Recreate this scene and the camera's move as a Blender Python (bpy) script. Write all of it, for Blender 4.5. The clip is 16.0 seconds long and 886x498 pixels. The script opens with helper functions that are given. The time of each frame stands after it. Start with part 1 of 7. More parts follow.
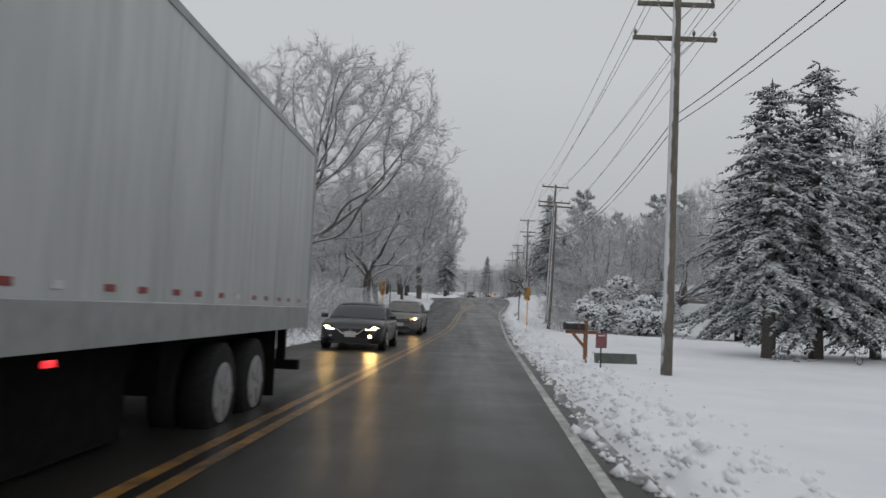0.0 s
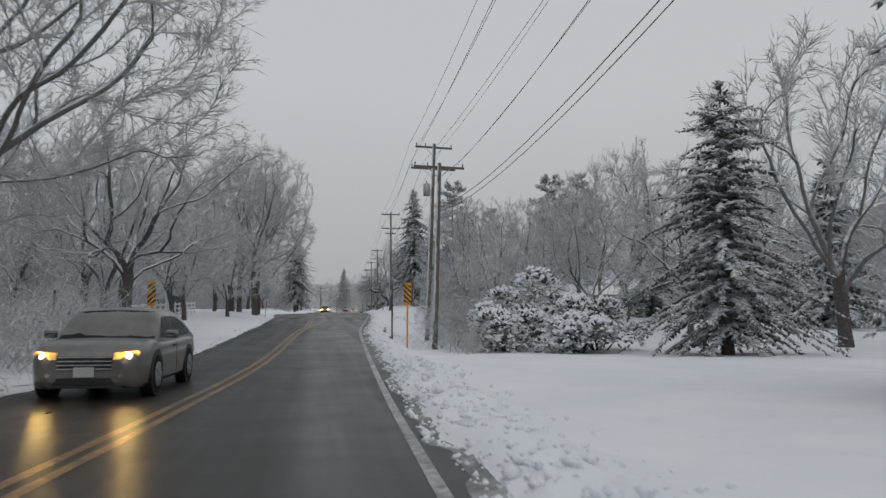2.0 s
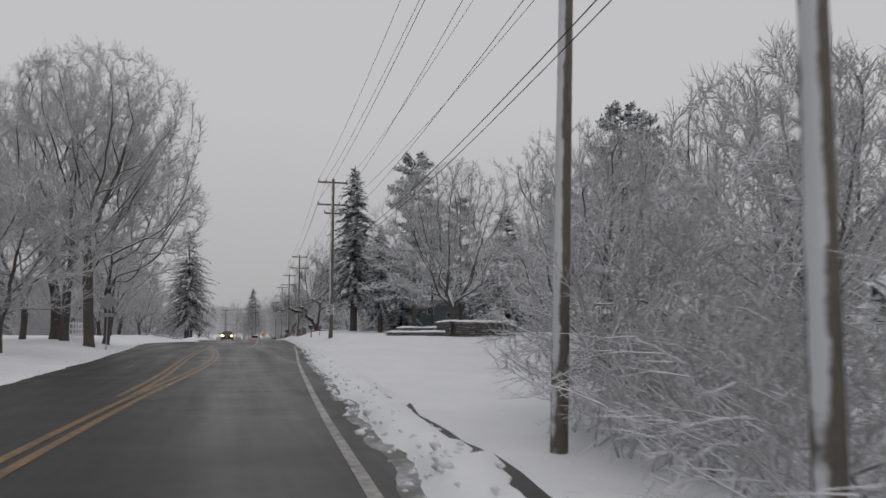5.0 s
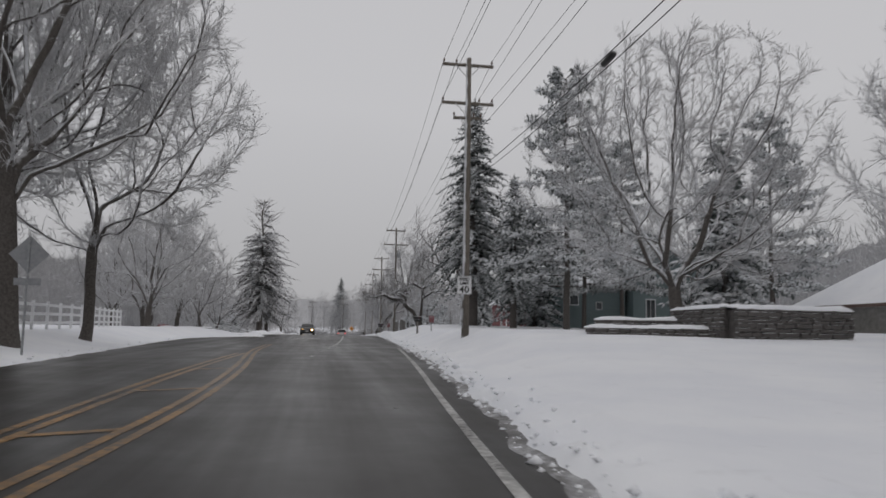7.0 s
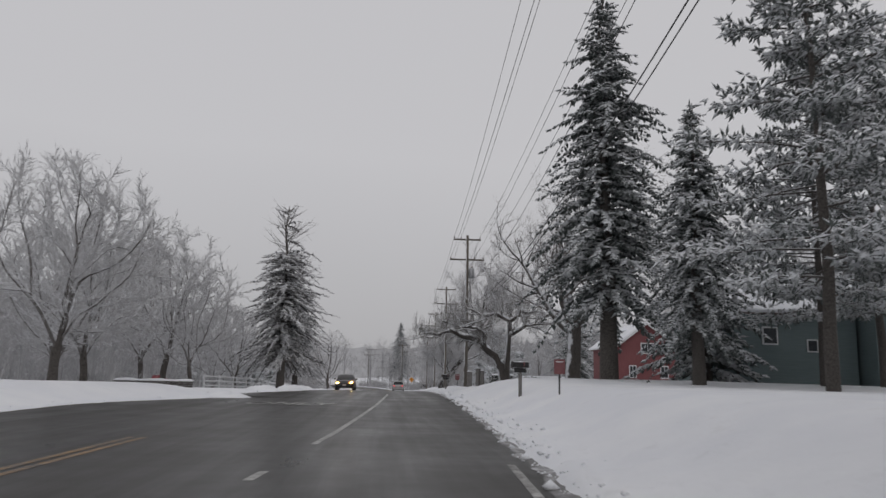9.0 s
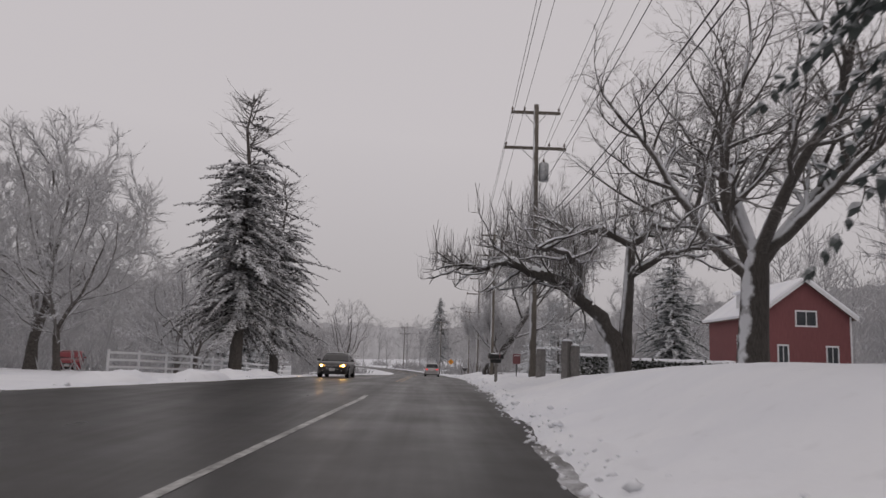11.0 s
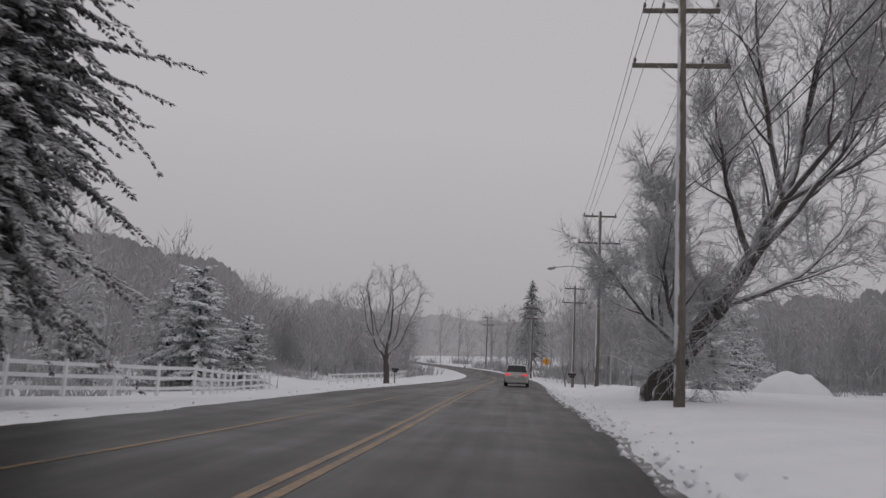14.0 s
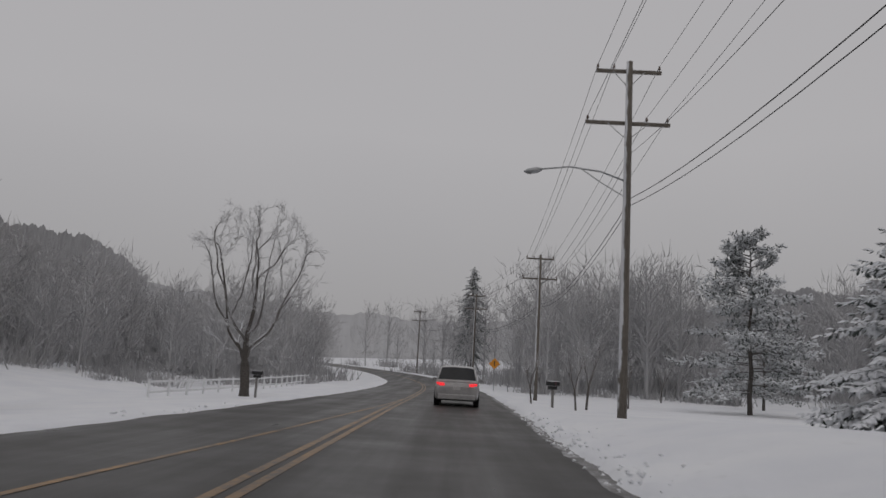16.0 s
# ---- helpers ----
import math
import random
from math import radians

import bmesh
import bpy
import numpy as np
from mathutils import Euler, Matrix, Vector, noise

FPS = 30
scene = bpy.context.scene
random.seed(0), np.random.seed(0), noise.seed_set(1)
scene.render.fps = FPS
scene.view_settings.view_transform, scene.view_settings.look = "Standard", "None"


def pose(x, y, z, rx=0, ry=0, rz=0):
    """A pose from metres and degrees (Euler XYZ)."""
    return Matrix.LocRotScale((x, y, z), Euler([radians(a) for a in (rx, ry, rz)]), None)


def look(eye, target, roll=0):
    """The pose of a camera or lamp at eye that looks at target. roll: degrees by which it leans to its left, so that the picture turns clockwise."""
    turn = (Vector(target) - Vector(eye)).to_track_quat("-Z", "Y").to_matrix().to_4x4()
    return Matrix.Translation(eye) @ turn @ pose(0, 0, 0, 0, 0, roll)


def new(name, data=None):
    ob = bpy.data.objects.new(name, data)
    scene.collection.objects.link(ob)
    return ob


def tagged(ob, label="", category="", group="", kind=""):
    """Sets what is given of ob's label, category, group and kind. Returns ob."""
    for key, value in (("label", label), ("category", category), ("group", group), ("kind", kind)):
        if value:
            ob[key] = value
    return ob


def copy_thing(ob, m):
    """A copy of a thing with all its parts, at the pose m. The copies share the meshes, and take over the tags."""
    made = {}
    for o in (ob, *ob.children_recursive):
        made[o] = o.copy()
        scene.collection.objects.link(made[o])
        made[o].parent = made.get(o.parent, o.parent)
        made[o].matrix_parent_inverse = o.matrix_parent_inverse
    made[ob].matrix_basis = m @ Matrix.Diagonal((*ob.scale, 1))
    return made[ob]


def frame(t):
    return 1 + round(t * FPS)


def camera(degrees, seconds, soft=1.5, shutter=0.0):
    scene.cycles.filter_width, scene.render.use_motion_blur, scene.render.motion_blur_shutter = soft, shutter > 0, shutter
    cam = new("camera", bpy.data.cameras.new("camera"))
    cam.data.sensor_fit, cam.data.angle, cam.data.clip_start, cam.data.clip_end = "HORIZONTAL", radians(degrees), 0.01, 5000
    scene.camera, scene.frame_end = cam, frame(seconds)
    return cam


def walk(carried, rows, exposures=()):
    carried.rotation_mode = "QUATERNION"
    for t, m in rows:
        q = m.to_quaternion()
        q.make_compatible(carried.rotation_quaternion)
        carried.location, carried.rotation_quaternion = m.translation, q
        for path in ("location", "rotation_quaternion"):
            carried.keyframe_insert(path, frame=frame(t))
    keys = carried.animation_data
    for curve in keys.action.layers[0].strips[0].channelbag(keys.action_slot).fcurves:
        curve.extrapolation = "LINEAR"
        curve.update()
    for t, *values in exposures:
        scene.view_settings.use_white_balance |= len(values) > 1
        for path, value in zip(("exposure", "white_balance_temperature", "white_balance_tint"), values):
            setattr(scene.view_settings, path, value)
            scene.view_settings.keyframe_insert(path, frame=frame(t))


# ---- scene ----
import collections

cam = camera(59.6, 16.0, 1.5, 0.2)
PATH = [
    (0, (1.651, 2.06, 1.828), (1.598, 4.056, 1.945), 2.4),
    (0.5, (1.91, 7.231, 1.725), (2.03, 9.223, 1.865), 4.1),
    (1, (2.108, 12.492, 1.588), (2.336, 14.475, 1.712), 4.0),
    (1.5, (2.289, 17.965, 1.466), (2.61, 19.937, 1.55), 2.5),
    (2, (2.6, 23.544, 1.359), (2.914, 25.512, 1.523), -0.0),
    (2.5, (2.882, 29.319, 1.257), (3.167, 31.291, 1.437), 1.0),
    (3, (2.971, 35.281, 1.163), (3.279, 37.249, 1.339), 1.1),
    (3.2, (3.009, 37.688, 1.157), (3.326, 39.655, 1.33), -0.2),
    (5.3, (3.799, 63.024, 1.653), (4.338, 64.936, 1.886), 0.2),
    (5.5, (3.881, 65.467, 1.664), (4.391, 67.389, 1.883), -0.1),
    (6, (4.136, 71.667, 1.667), (4.65, 73.583, 1.92), 0.2),
    (6.5, (4.494, 78.191, 1.682), (4.903, 80.127, 1.976), -0.7),
    (7, (4.988, 85.069, 1.696), (5.302, 87.032, 1.914), 1.0),
    (7.1, (5.082, 86.431, 1.7), (5.371, 88.4, 1.898), 0.5),
    (7.5, (5.476, 91.918, 1.749), (5.723, 93.89, 1.967), -0.5),
    (8, (6.027, 98.785, 1.843), (6.234, 100.751, 2.142), 0.4),
    (8.5, (6.584, 105.628, 2.04), (6.748, 107.593, 2.374), 1.2),
    (8.7, (6.776, 108.348, 2.075), (6.932, 110.312, 2.419), 1.2),
    (10.8, (8.886, 136.727, 2.245), (8.941, 138.706, 2.529), 1.6),
    (11, (9.035, 139.453, 2.257), (9.069, 141.431, 2.55), 1.9),
    (11.5, (9.292, 146.31, 2.358), (9.287, 148.288, 2.653), 3.2),
    (12, (9.463, 153.327, 2.457), (9.425, 155.305, 2.755), 4.3),
    (12.5, (9.559, 160.29, 2.586), (9.487, 162.269, 2.87), 4.3),
    (13, (9.702, 167.205, 2.588), (9.589, 169.187, 2.833), 4.9),
    (13.5, (9.85, 174.072, 2.561), (9.69, 176.048, 2.821), 5.1),
    (14, (9.969, 180.976, 2.508), (9.765, 182.947, 2.785), 2.9),
    (14.5, (9.957, 187.864, 2.46), (9.802, 189.837, 2.751), 3.9),
    (15, (9.905, 194.82, 2.393), (9.797, 196.796, 2.685), 3.8),
    (15.5, (9.806, 201.858, 2.32), (9.742, 203.833, 2.625), 3.5),
    (16, (9.707, 208.974, 2.246), (9.662, 210.952, 2.541), 3.3),
]
EXPOSURE = [(0, 0.09, 6480, 9), (1.5, 0.03, 6300, 6.4), (2.5, 0.0, 6500, 10.6), (5.5, 0.0, 6660, 12.4), (8.5, 0.0, 6580, 12.4), (11, 0.0, 6865, 18.4), (12.5, -0.03, 6865, 16), (14.5, -0.24, 6650, 15), (16, -0.36, 6700, 13.6)]
walk(cam, [(t, look(eye, target, roll)) for t, eye, target, roll in PATH], EXPOSURE)


# ---- light ----
world = bpy.data.worlds.new("overcast")
scene.world = world
world.use_nodes = True
wn, wl = world.node_tree.nodes, world.node_tree.links
wn.clear()
w_out, w_bg = wn.new("ShaderNodeOutputWorld"), wn.new("ShaderNodeBackground")
w_sky = wn.new("ShaderNodeTexSky")
w_sky.sky_type, w_sky.sun_disc = "NISHITA", False
w_sky.sun_elevation, w_sky.sun_rotation, w_sky.dust_density = radians(38), radians(150), 6.0
w_geo, w_sep = wn.new("ShaderNodeTexCoord"), wn.new("ShaderNodeSeparateXYZ")
w_ramp = wn.new("ShaderNodeValToRGB")
w_ramp.color_ramp.elements[0].position, w_ramp.color_ramp.elements[0].color = 0.0, (0.375, 0.383, 0.396, 1)
w_ramp.color_ramp.elements[1].position, w_ramp.color_ramp.elements[1].color = 1.0, (0.55, 0.56, 0.58, 1)
w_mid = w_ramp.color_ramp.elements.new(0.35)
w_mid.color = (0.545, 0.555, 0.57, 1)
w_noise = wn.new("ShaderNodeTexNoise")
w_noise.inputs["Scale"].default_value, w_noise.inputs["Detail"].default_value = 1.6, 3.0
w_add = wn.new("ShaderNodeMath")
w_add.operation = "MULTIPLY_ADD"
w_add.inputs[1].default_value = 0.12
w_mix = wn.new("ShaderNodeMix")
w_mix.data_type = "RGBA"
w_mix.inputs[0].default_value = 0.94
w_scale = wn.new("ShaderNodeVectorMath")
w_scale.operation = "SCALE"
w_scale.inputs["Scale"].default_value = 0.08
wl.new(w_geo.outputs["Generated"], w_sep.inputs[0])
wl.new(w_geo.outputs["Generated"], w_noise.inputs["Vector"])
wl.new(w_noise.outputs["Fac"], w_add.inputs[0])
wl.new(w_sep.outputs["Z"], w_add.inputs[2])
wl.new(w_add.outputs[0], w_ramp.inputs["Fac"])
wl.new(w_sky.outputs[0], w_scale.inputs[0])
wl.new(w_scale.outputs[0], w_mix.inputs["A"])
wl.new(w_ramp.outputs[0], w_mix.inputs["B"])
wl.new(w_mix.outputs["Result"], w_bg.inputs["Color"])
w_bg.inputs["Strength"].default_value = 1.0
wl.new(w_bg.outputs[0], w_out.inputs["Surface"])

sun_data = bpy.data.lights.new("sun", "SUN")
sun_data.energy, sun_data.angle, sun_data.color = 0.16, radians(40), (1.0, 0.98, 0.95)
sun = new("sun", sun_data)
sun.matrix_world = look((0, 0, 60), (10, 40, 0))


# ---- materials ----
SNOW = (0.83, 0.85, 0.88)


class Nodes:
    """A small builder for a node material."""

    def __init__(self, name):
        self.mat = bpy.data.materials.new(name)
        self.mat.use_nodes = True
        self.n, self.l = self.mat.node_tree.nodes, self.mat.node_tree.links
        self.bsdf = self.n["Principled BSDF"]
        self.tc = self.n.new("ShaderNodeTexCoord")

    def noise(self, scale, detail=4.0, rough=0.6, stretch=None, coord="Object"):
        t = self.n.new("ShaderNodeTexNoise")
        t.inputs["Scale"].default_value, t.inputs["Detail"].default_value, t.inputs["Roughness"].default_value = scale, detail, rough
        src = self.tc.outputs[coord]
        if stretch:
            m = self.n.new("ShaderNodeMapping")
            m.inputs["Scale"].default_value = stretch
            self.l.new(src, m.inputs["Vector"])
            src = m.outputs[0]
        self.l.new(src, t.inputs["Vector"])
        return t.outputs["Fac"]

    def ramp(self, fac, stops):
        r = self.n.new("ShaderNodeValToRGB")
        while len(r.color_ramp.elements) < len(stops):
            r.color_ramp.elements.new(0.5)
        for e, (p, c) in zip(r.color_ramp.elements, stops):
            e.position, e.color = p, (*(c if isinstance(c, tuple) else (c, c, c)), 1)
        self.l.new(fac, r.inputs["Fac"])
        return r.outputs["Color"]

    def mix(self, fac, a, b, mode="MIX"):
        m = self.n.new("ShaderNodeMix")
        m.data_type, m.blend_type = "RGBA", mode
        for s, v in (("A", a), ("B", b)):
            sock = [i for i in m.inputs if i.name == s and i.type == "RGBA"][0]
            if isinstance(v, tuple):
                sock.default_value = (*v, 1)
            else:
                self.l.new(v, sock)
        if isinstance(fac, float):
            m.inputs[0].default_value = fac
        else:
            self.l.new(fac, m.inputs[0])
        return [o for o in m.outputs if o.type == "RGBA"][0]

    def math(self, op, a, b=0.0, c=0.0):
        m = self.n.new("ShaderNodeMath")
        m.operation = op
        for i, v in enumerate((a, b, c)):
            if isinstance(v, (int, float)):
                m.inputs[i].default_value = v
            else:
                self.l.new(v, m.inputs[i])
        return m.outputs[0]

    def upward(self, lo, hi, patch=0.5, scale=3.0):
        """How far a face lies open to falling snow, 0 to 1, broken up by patches."""
        g, s = self.n.new("ShaderNodeNewGeometry"), self.n.new("ShaderNodeSeparateXYZ")
        self.l.new(g.outputs["Normal"], s.inputs[0])
        v = self.math("MULTIPLY_ADD", self.math("SUBTRACT", self.noise(scale), 0.5), patch * 2, s.outputs["Z"])
        m = self.n.new("ShaderNodeMapRange")
        m.interpolation_type = "SMOOTHSTEP"
        m.inputs["From Min"].default_value, m.inputs["From Max"].default_value = lo, hi
        self.l.new(v, m.inputs["Value"])
        return m.outputs[0]

    def done(self, colour, rough=0.8, bump=None, strength=0.3, distance=0.02, metal=0.0, spec=0.5):
        b = self.bsdf
        for sock, v in (("Base Color", colour), ("Roughness", rough)):
            if isinstance(v, tuple):
                b.inputs[sock].default_value = (*v, 1)
            elif isinstance(v, (int, float)):
                b.inputs[sock].default_value = v
            else:
                self.l.new(v, b.inputs[sock])
        b.inputs["Metallic"].default_value, b.inputs["Specular IOR Level"].default_value = metal, spec
        if bump is not None:
            n = self.n.new("ShaderNodeBump")
            n.inputs["Strength"].default_value, n.inputs["Distance"].default_value = strength, distance
            self.l.new(bump, n.inputs["Height"])
            self.l.new(n.outputs[0], b.inputs["Normal"])
        return self.mat


def plain(name, a, b, scale=6.0, rough=0.7, bump=0.2, metal=0.0, spec=0.5, stretch=None, distance=0.01):
    """Two tones over a noise, with fine relief and a second, coarse variation."""
    m = Nodes(name)
    fine, coarse = m.noise(scale, 5.0, stretch=stretch), m.noise(scale * 0.13, 3.0)
    col = m.mix(m.ramp(fine, [(0.3, 0.0), (0.7, 1.0)]), a, b)
    col = m.mix(0.35, col, m.ramp(coarse, [(0.3, 0.45), (0.7, 0.62)]), "OVERLAY")
    return m.done(col, rough, fine, bump, distance, metal, spec)


def snowed(name, a, b, lo, hi, scale=8.0, patch=0.4, snow=SNOW, rough=0.85, pscale=3.0, bump=0.4):
    """A surface with snow lying on what faces up."""
    m = Nodes(name)
    fine = m.noise(scale, 5.0)
    col = m.mix(m.ramp(fine, [(0.3, 0.0), (0.7, 1.0)]), a, b)
    info = m.n.new("ShaderNodeObjectInfo")
    col = m.mix(m.math("MULTIPLY", info.outputs["Random"], 0.3), col, b)
    col = m.mix(m.upward(lo, hi, patch, pscale), col, snow)
    return m.done(col, rough, fine, bump, 0.03, 0.0, 0.3)


def lamp_glow(name, colour, strength):
    m = Nodes(name)
    m.bsdf.inputs["Emission Color"].default_value = (*colour, 1)
    m.bsdf.inputs["Emission Strength"].default_value = strength
    return m.done(colour, 0.3)


def ground_snow():
    m = Nodes("snow")
    fine, coarse, lump = m.noise(14.0, 6.0), m.noise(0.35, 3.0), m.noise(2.2, 5.0)
    col = m.mix(m.ramp(coarse, [(0.35, 0.0), (0.7, 1.0)]), (0.80, 0.82, 0.86), (0.88, 0.895, 0.915))
    col = m.mix(m.ramp(lump, [(0.60, 0.0), (0.72, 0.16)]), col, (0.50, 0.50, 0.51))
    h = m.math("ADD", m.math("MULTIPLY", lump, 1.0), m.math("MULTIPLY", fine, 0.25))
    return m.done(col, 0.7, h, 0.35, 0.06, 0.0, 0.25)


def wet_asphalt():
    m = Nodes("wet asphalt")
    grit, wet, streak = m.noise(90.0, 3.0), m.noise(0.5, 4.0), m.noise(1.0, 4.0, stretch=(1.1, 0.045, 1.0))
    wetness = m.math("MULTIPLY_ADD", wet, 0.45, m.math("MULTIPLY", streak, 0.65))
    col = m.mix(m.ramp(wetness, [(0.38, 0.0), (0.68, 1.0)]), (0.016, 0.0148, 0.0135), (0.036, 0.033, 0.030))
    col = m.mix(m.ramp(grit, [(0.35, 0.0), (0.75, 0.35)]), col, (0.06, 0.058, 0.054))
    rough = m.ramp(wetness, [(0.36, 0.26), (0.70, 0.48)])
    h = m.math("ADD", m.math("MULTIPLY", grit, 0.4), m.math("MULTIPLY", wet, 0.6))
    return m.done(col, rough, h, 0.12, 0.006, 0.0, 0.20)


def worn_paint(name, colour):
    m = Nodes(name)
    wear = m.noise(7.0, 6.0, 0.7)
    broad = m.noise(0.6, 3.0)
    f = m.math("ADD", m.math("MULTIPLY", wear, 0.7), m.math("MULTIPLY", broad, 0.4))
    col = m.mix(m.ramp(f, [(0.42, 0.0), (0.68, 1.0)]), colour, (0.05, 0.045, 0.038))
    return m.done(col, 0.4, wear, 0.15, 0.004)


M_SNOW, M_ROAD = ground_snow(), wet_asphalt()
M_YELLOW, M_WHITE = worn_paint("worn yellow paint", (0.37, 0.19, 0.04)), worn_paint("worn white paint", (0.55, 0.55, 0.53))
M_BARK = snowed("snowy bark", (0.045, 0.040, 0.036), (0.14, 0.127, 0.117), 0.35, 0.85, 13.0, 0.62, (0.74, 0.755, 0.78), 0.9, 2.6, 1.0)
M_LIMB = snowed("snow-topped dark limbs", (0.05, 0.044, 0.04), (0.13, 0.118, 0.108), 0.0, 0.45, 13.0, 0.35, (0.78, 0.80, 0.83), 0.9, 2.6, 0.8)
M_BRANCH = snowed("snowy branches", (0.11, 0.102, 0.096), (0.20, 0.188, 0.18), 0.12, 0.75, 9.0, 0.3, (0.78, 0.80, 0.83))
M_TWIG = snowed("frosted twigs", (0.34, 0.336, 0.338), (0.49, 0.486, 0.488), -0.1, 0.75, 7.0, 0.3, (0.72, 0.735, 0.76))
M_FROST = snowed("hoar frost twigs", (0.36, 0.358, 0.362), (0.50, 0.50, 0.505), -0.2, 0.8, 7.0, 0.3, (0.74, 0.75, 0.77))
M_DARKTWIG = snowed("wet dark twigs", (0.10, 0.090, 0.082), (0.19, 0.175, 0.165), -0.1, 0.5, 7.0, 0.3, (0.76, 0.78, 0.80))
# spruce and pine tones are raised, and pine snow spread wider, to imitate haze
M_NEEDLE = snowed("snowy spruce needles lifted for haze", (0.062, 0.074, 0.070), (0.118, 0.134, 0.127), 0.10, 0.95, 5.0, 0.75, (0.74, 0.76, 0.79), 0.85, 1.7)
M_PINE = snowed("snowy pine needles paled for haze", (0.085, 0.098, 0.092), (0.15, 0.165, 0.156), -0.35, 0.75, 5.0, 0.75, (0.76, 0.78, 0.81), 0.85, 0.9)
M_LADEN = snowed("evergreen under thick snow", (0.04, 0.052, 0.046), (0.08, 0.095, 0.085), -0.4, 0.35, 5.0, 0.45, (0.78, 0.80, 0.83), 0.85, 1.4)
M_OLDNEEDLE = snowed("snowy brown-green needles", (0.085, 0.081, 0.078), (0.150, 0.143, 0.137), 0.0, 0.9, 5.0, 0.75, (0.70, 0.715, 0.74), 0.85, 1.9)


def rime_haze(name, a, b):
    """Fine twigs, each a little different, greyed by rime and by painted haze."""
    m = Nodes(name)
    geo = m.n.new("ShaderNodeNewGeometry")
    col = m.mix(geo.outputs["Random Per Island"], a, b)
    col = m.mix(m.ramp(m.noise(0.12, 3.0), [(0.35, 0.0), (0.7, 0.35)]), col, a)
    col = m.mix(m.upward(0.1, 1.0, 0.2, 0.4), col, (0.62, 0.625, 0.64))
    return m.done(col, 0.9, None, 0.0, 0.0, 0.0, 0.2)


# pale, close tones put haze as well as frost into the far woods
M_FARTREE = rime_haze("far wood greyed by frost and painted haze", (0.34, 0.34, 0.346), (0.48, 0.48, 0.488))


def plastered(name, a, b, lo, hi):
    """Wood with grain, and wind-driven snow stuck to one side."""
    m = Nodes(name)
    grain, patch = m.noise(7.0, 5.0, stretch=(6, 6, 0.5)), m.noise(1.1, 4.0)
    geo, dot = m.n.new("ShaderNodeNewGeometry"), m.n.new("ShaderNodeVectorMath")
    dot.operation = "DOT_PRODUCT"
    dot.inputs[1].default_value = (-0.93, -0.35, 0.1)
    m.l.new(geo.outputs["Normal"], dot.inputs[0])
    v = m.math("MULTIPLY_ADD", m.math("SUBTRACT", patch, 0.5), 1.3, dot.outputs["Value"])
    r = m.ramp(v, [(lo, 0.0), (hi, 1.0)])
    col = m.mix(r, m.mix(m.ramp(grain, [(0.3, 0.0), (0.7, 1.0)]), a, b), (0.70, 0.715, 0.74))
    return m.done(col, 0.85, grain, 0.4, 0.01, 0.0, 0.3)


M_POLE = plastered("weathered pole wood", (0.10, 0.088, 0.075), (0.20, 0.18, 0.155), 0.68, 0.86)
M_PLASTERBARK = plastered("bark white with driven snow", (0.05, 0.045, 0.04), (0.13, 0.12, 0.11), 0.45, 0.62)
M_WINDBARK = plastered("snow-plastered old bark", (0.035, 0.031, 0.028), (0.11, 0.10, 0.092), 0.80, 0.98)
M_STEEL = plain("galvanised steel", (0.28, 0.29, 0.30), (0.42, 0.43, 0.44), 12.0, 0.45, 0.1, 0.8)
M_CERAMIC = plain("dark insulator glaze", (0.10, 0.07, 0.06), (0.16, 0.12, 0.10), 20.0, 0.25, 0.05)
M_WIRE = plain("black cable", (0.02, 0.02, 0.02), (0.05, 0.05, 0.05), 20.0, 0.6, 0.05)


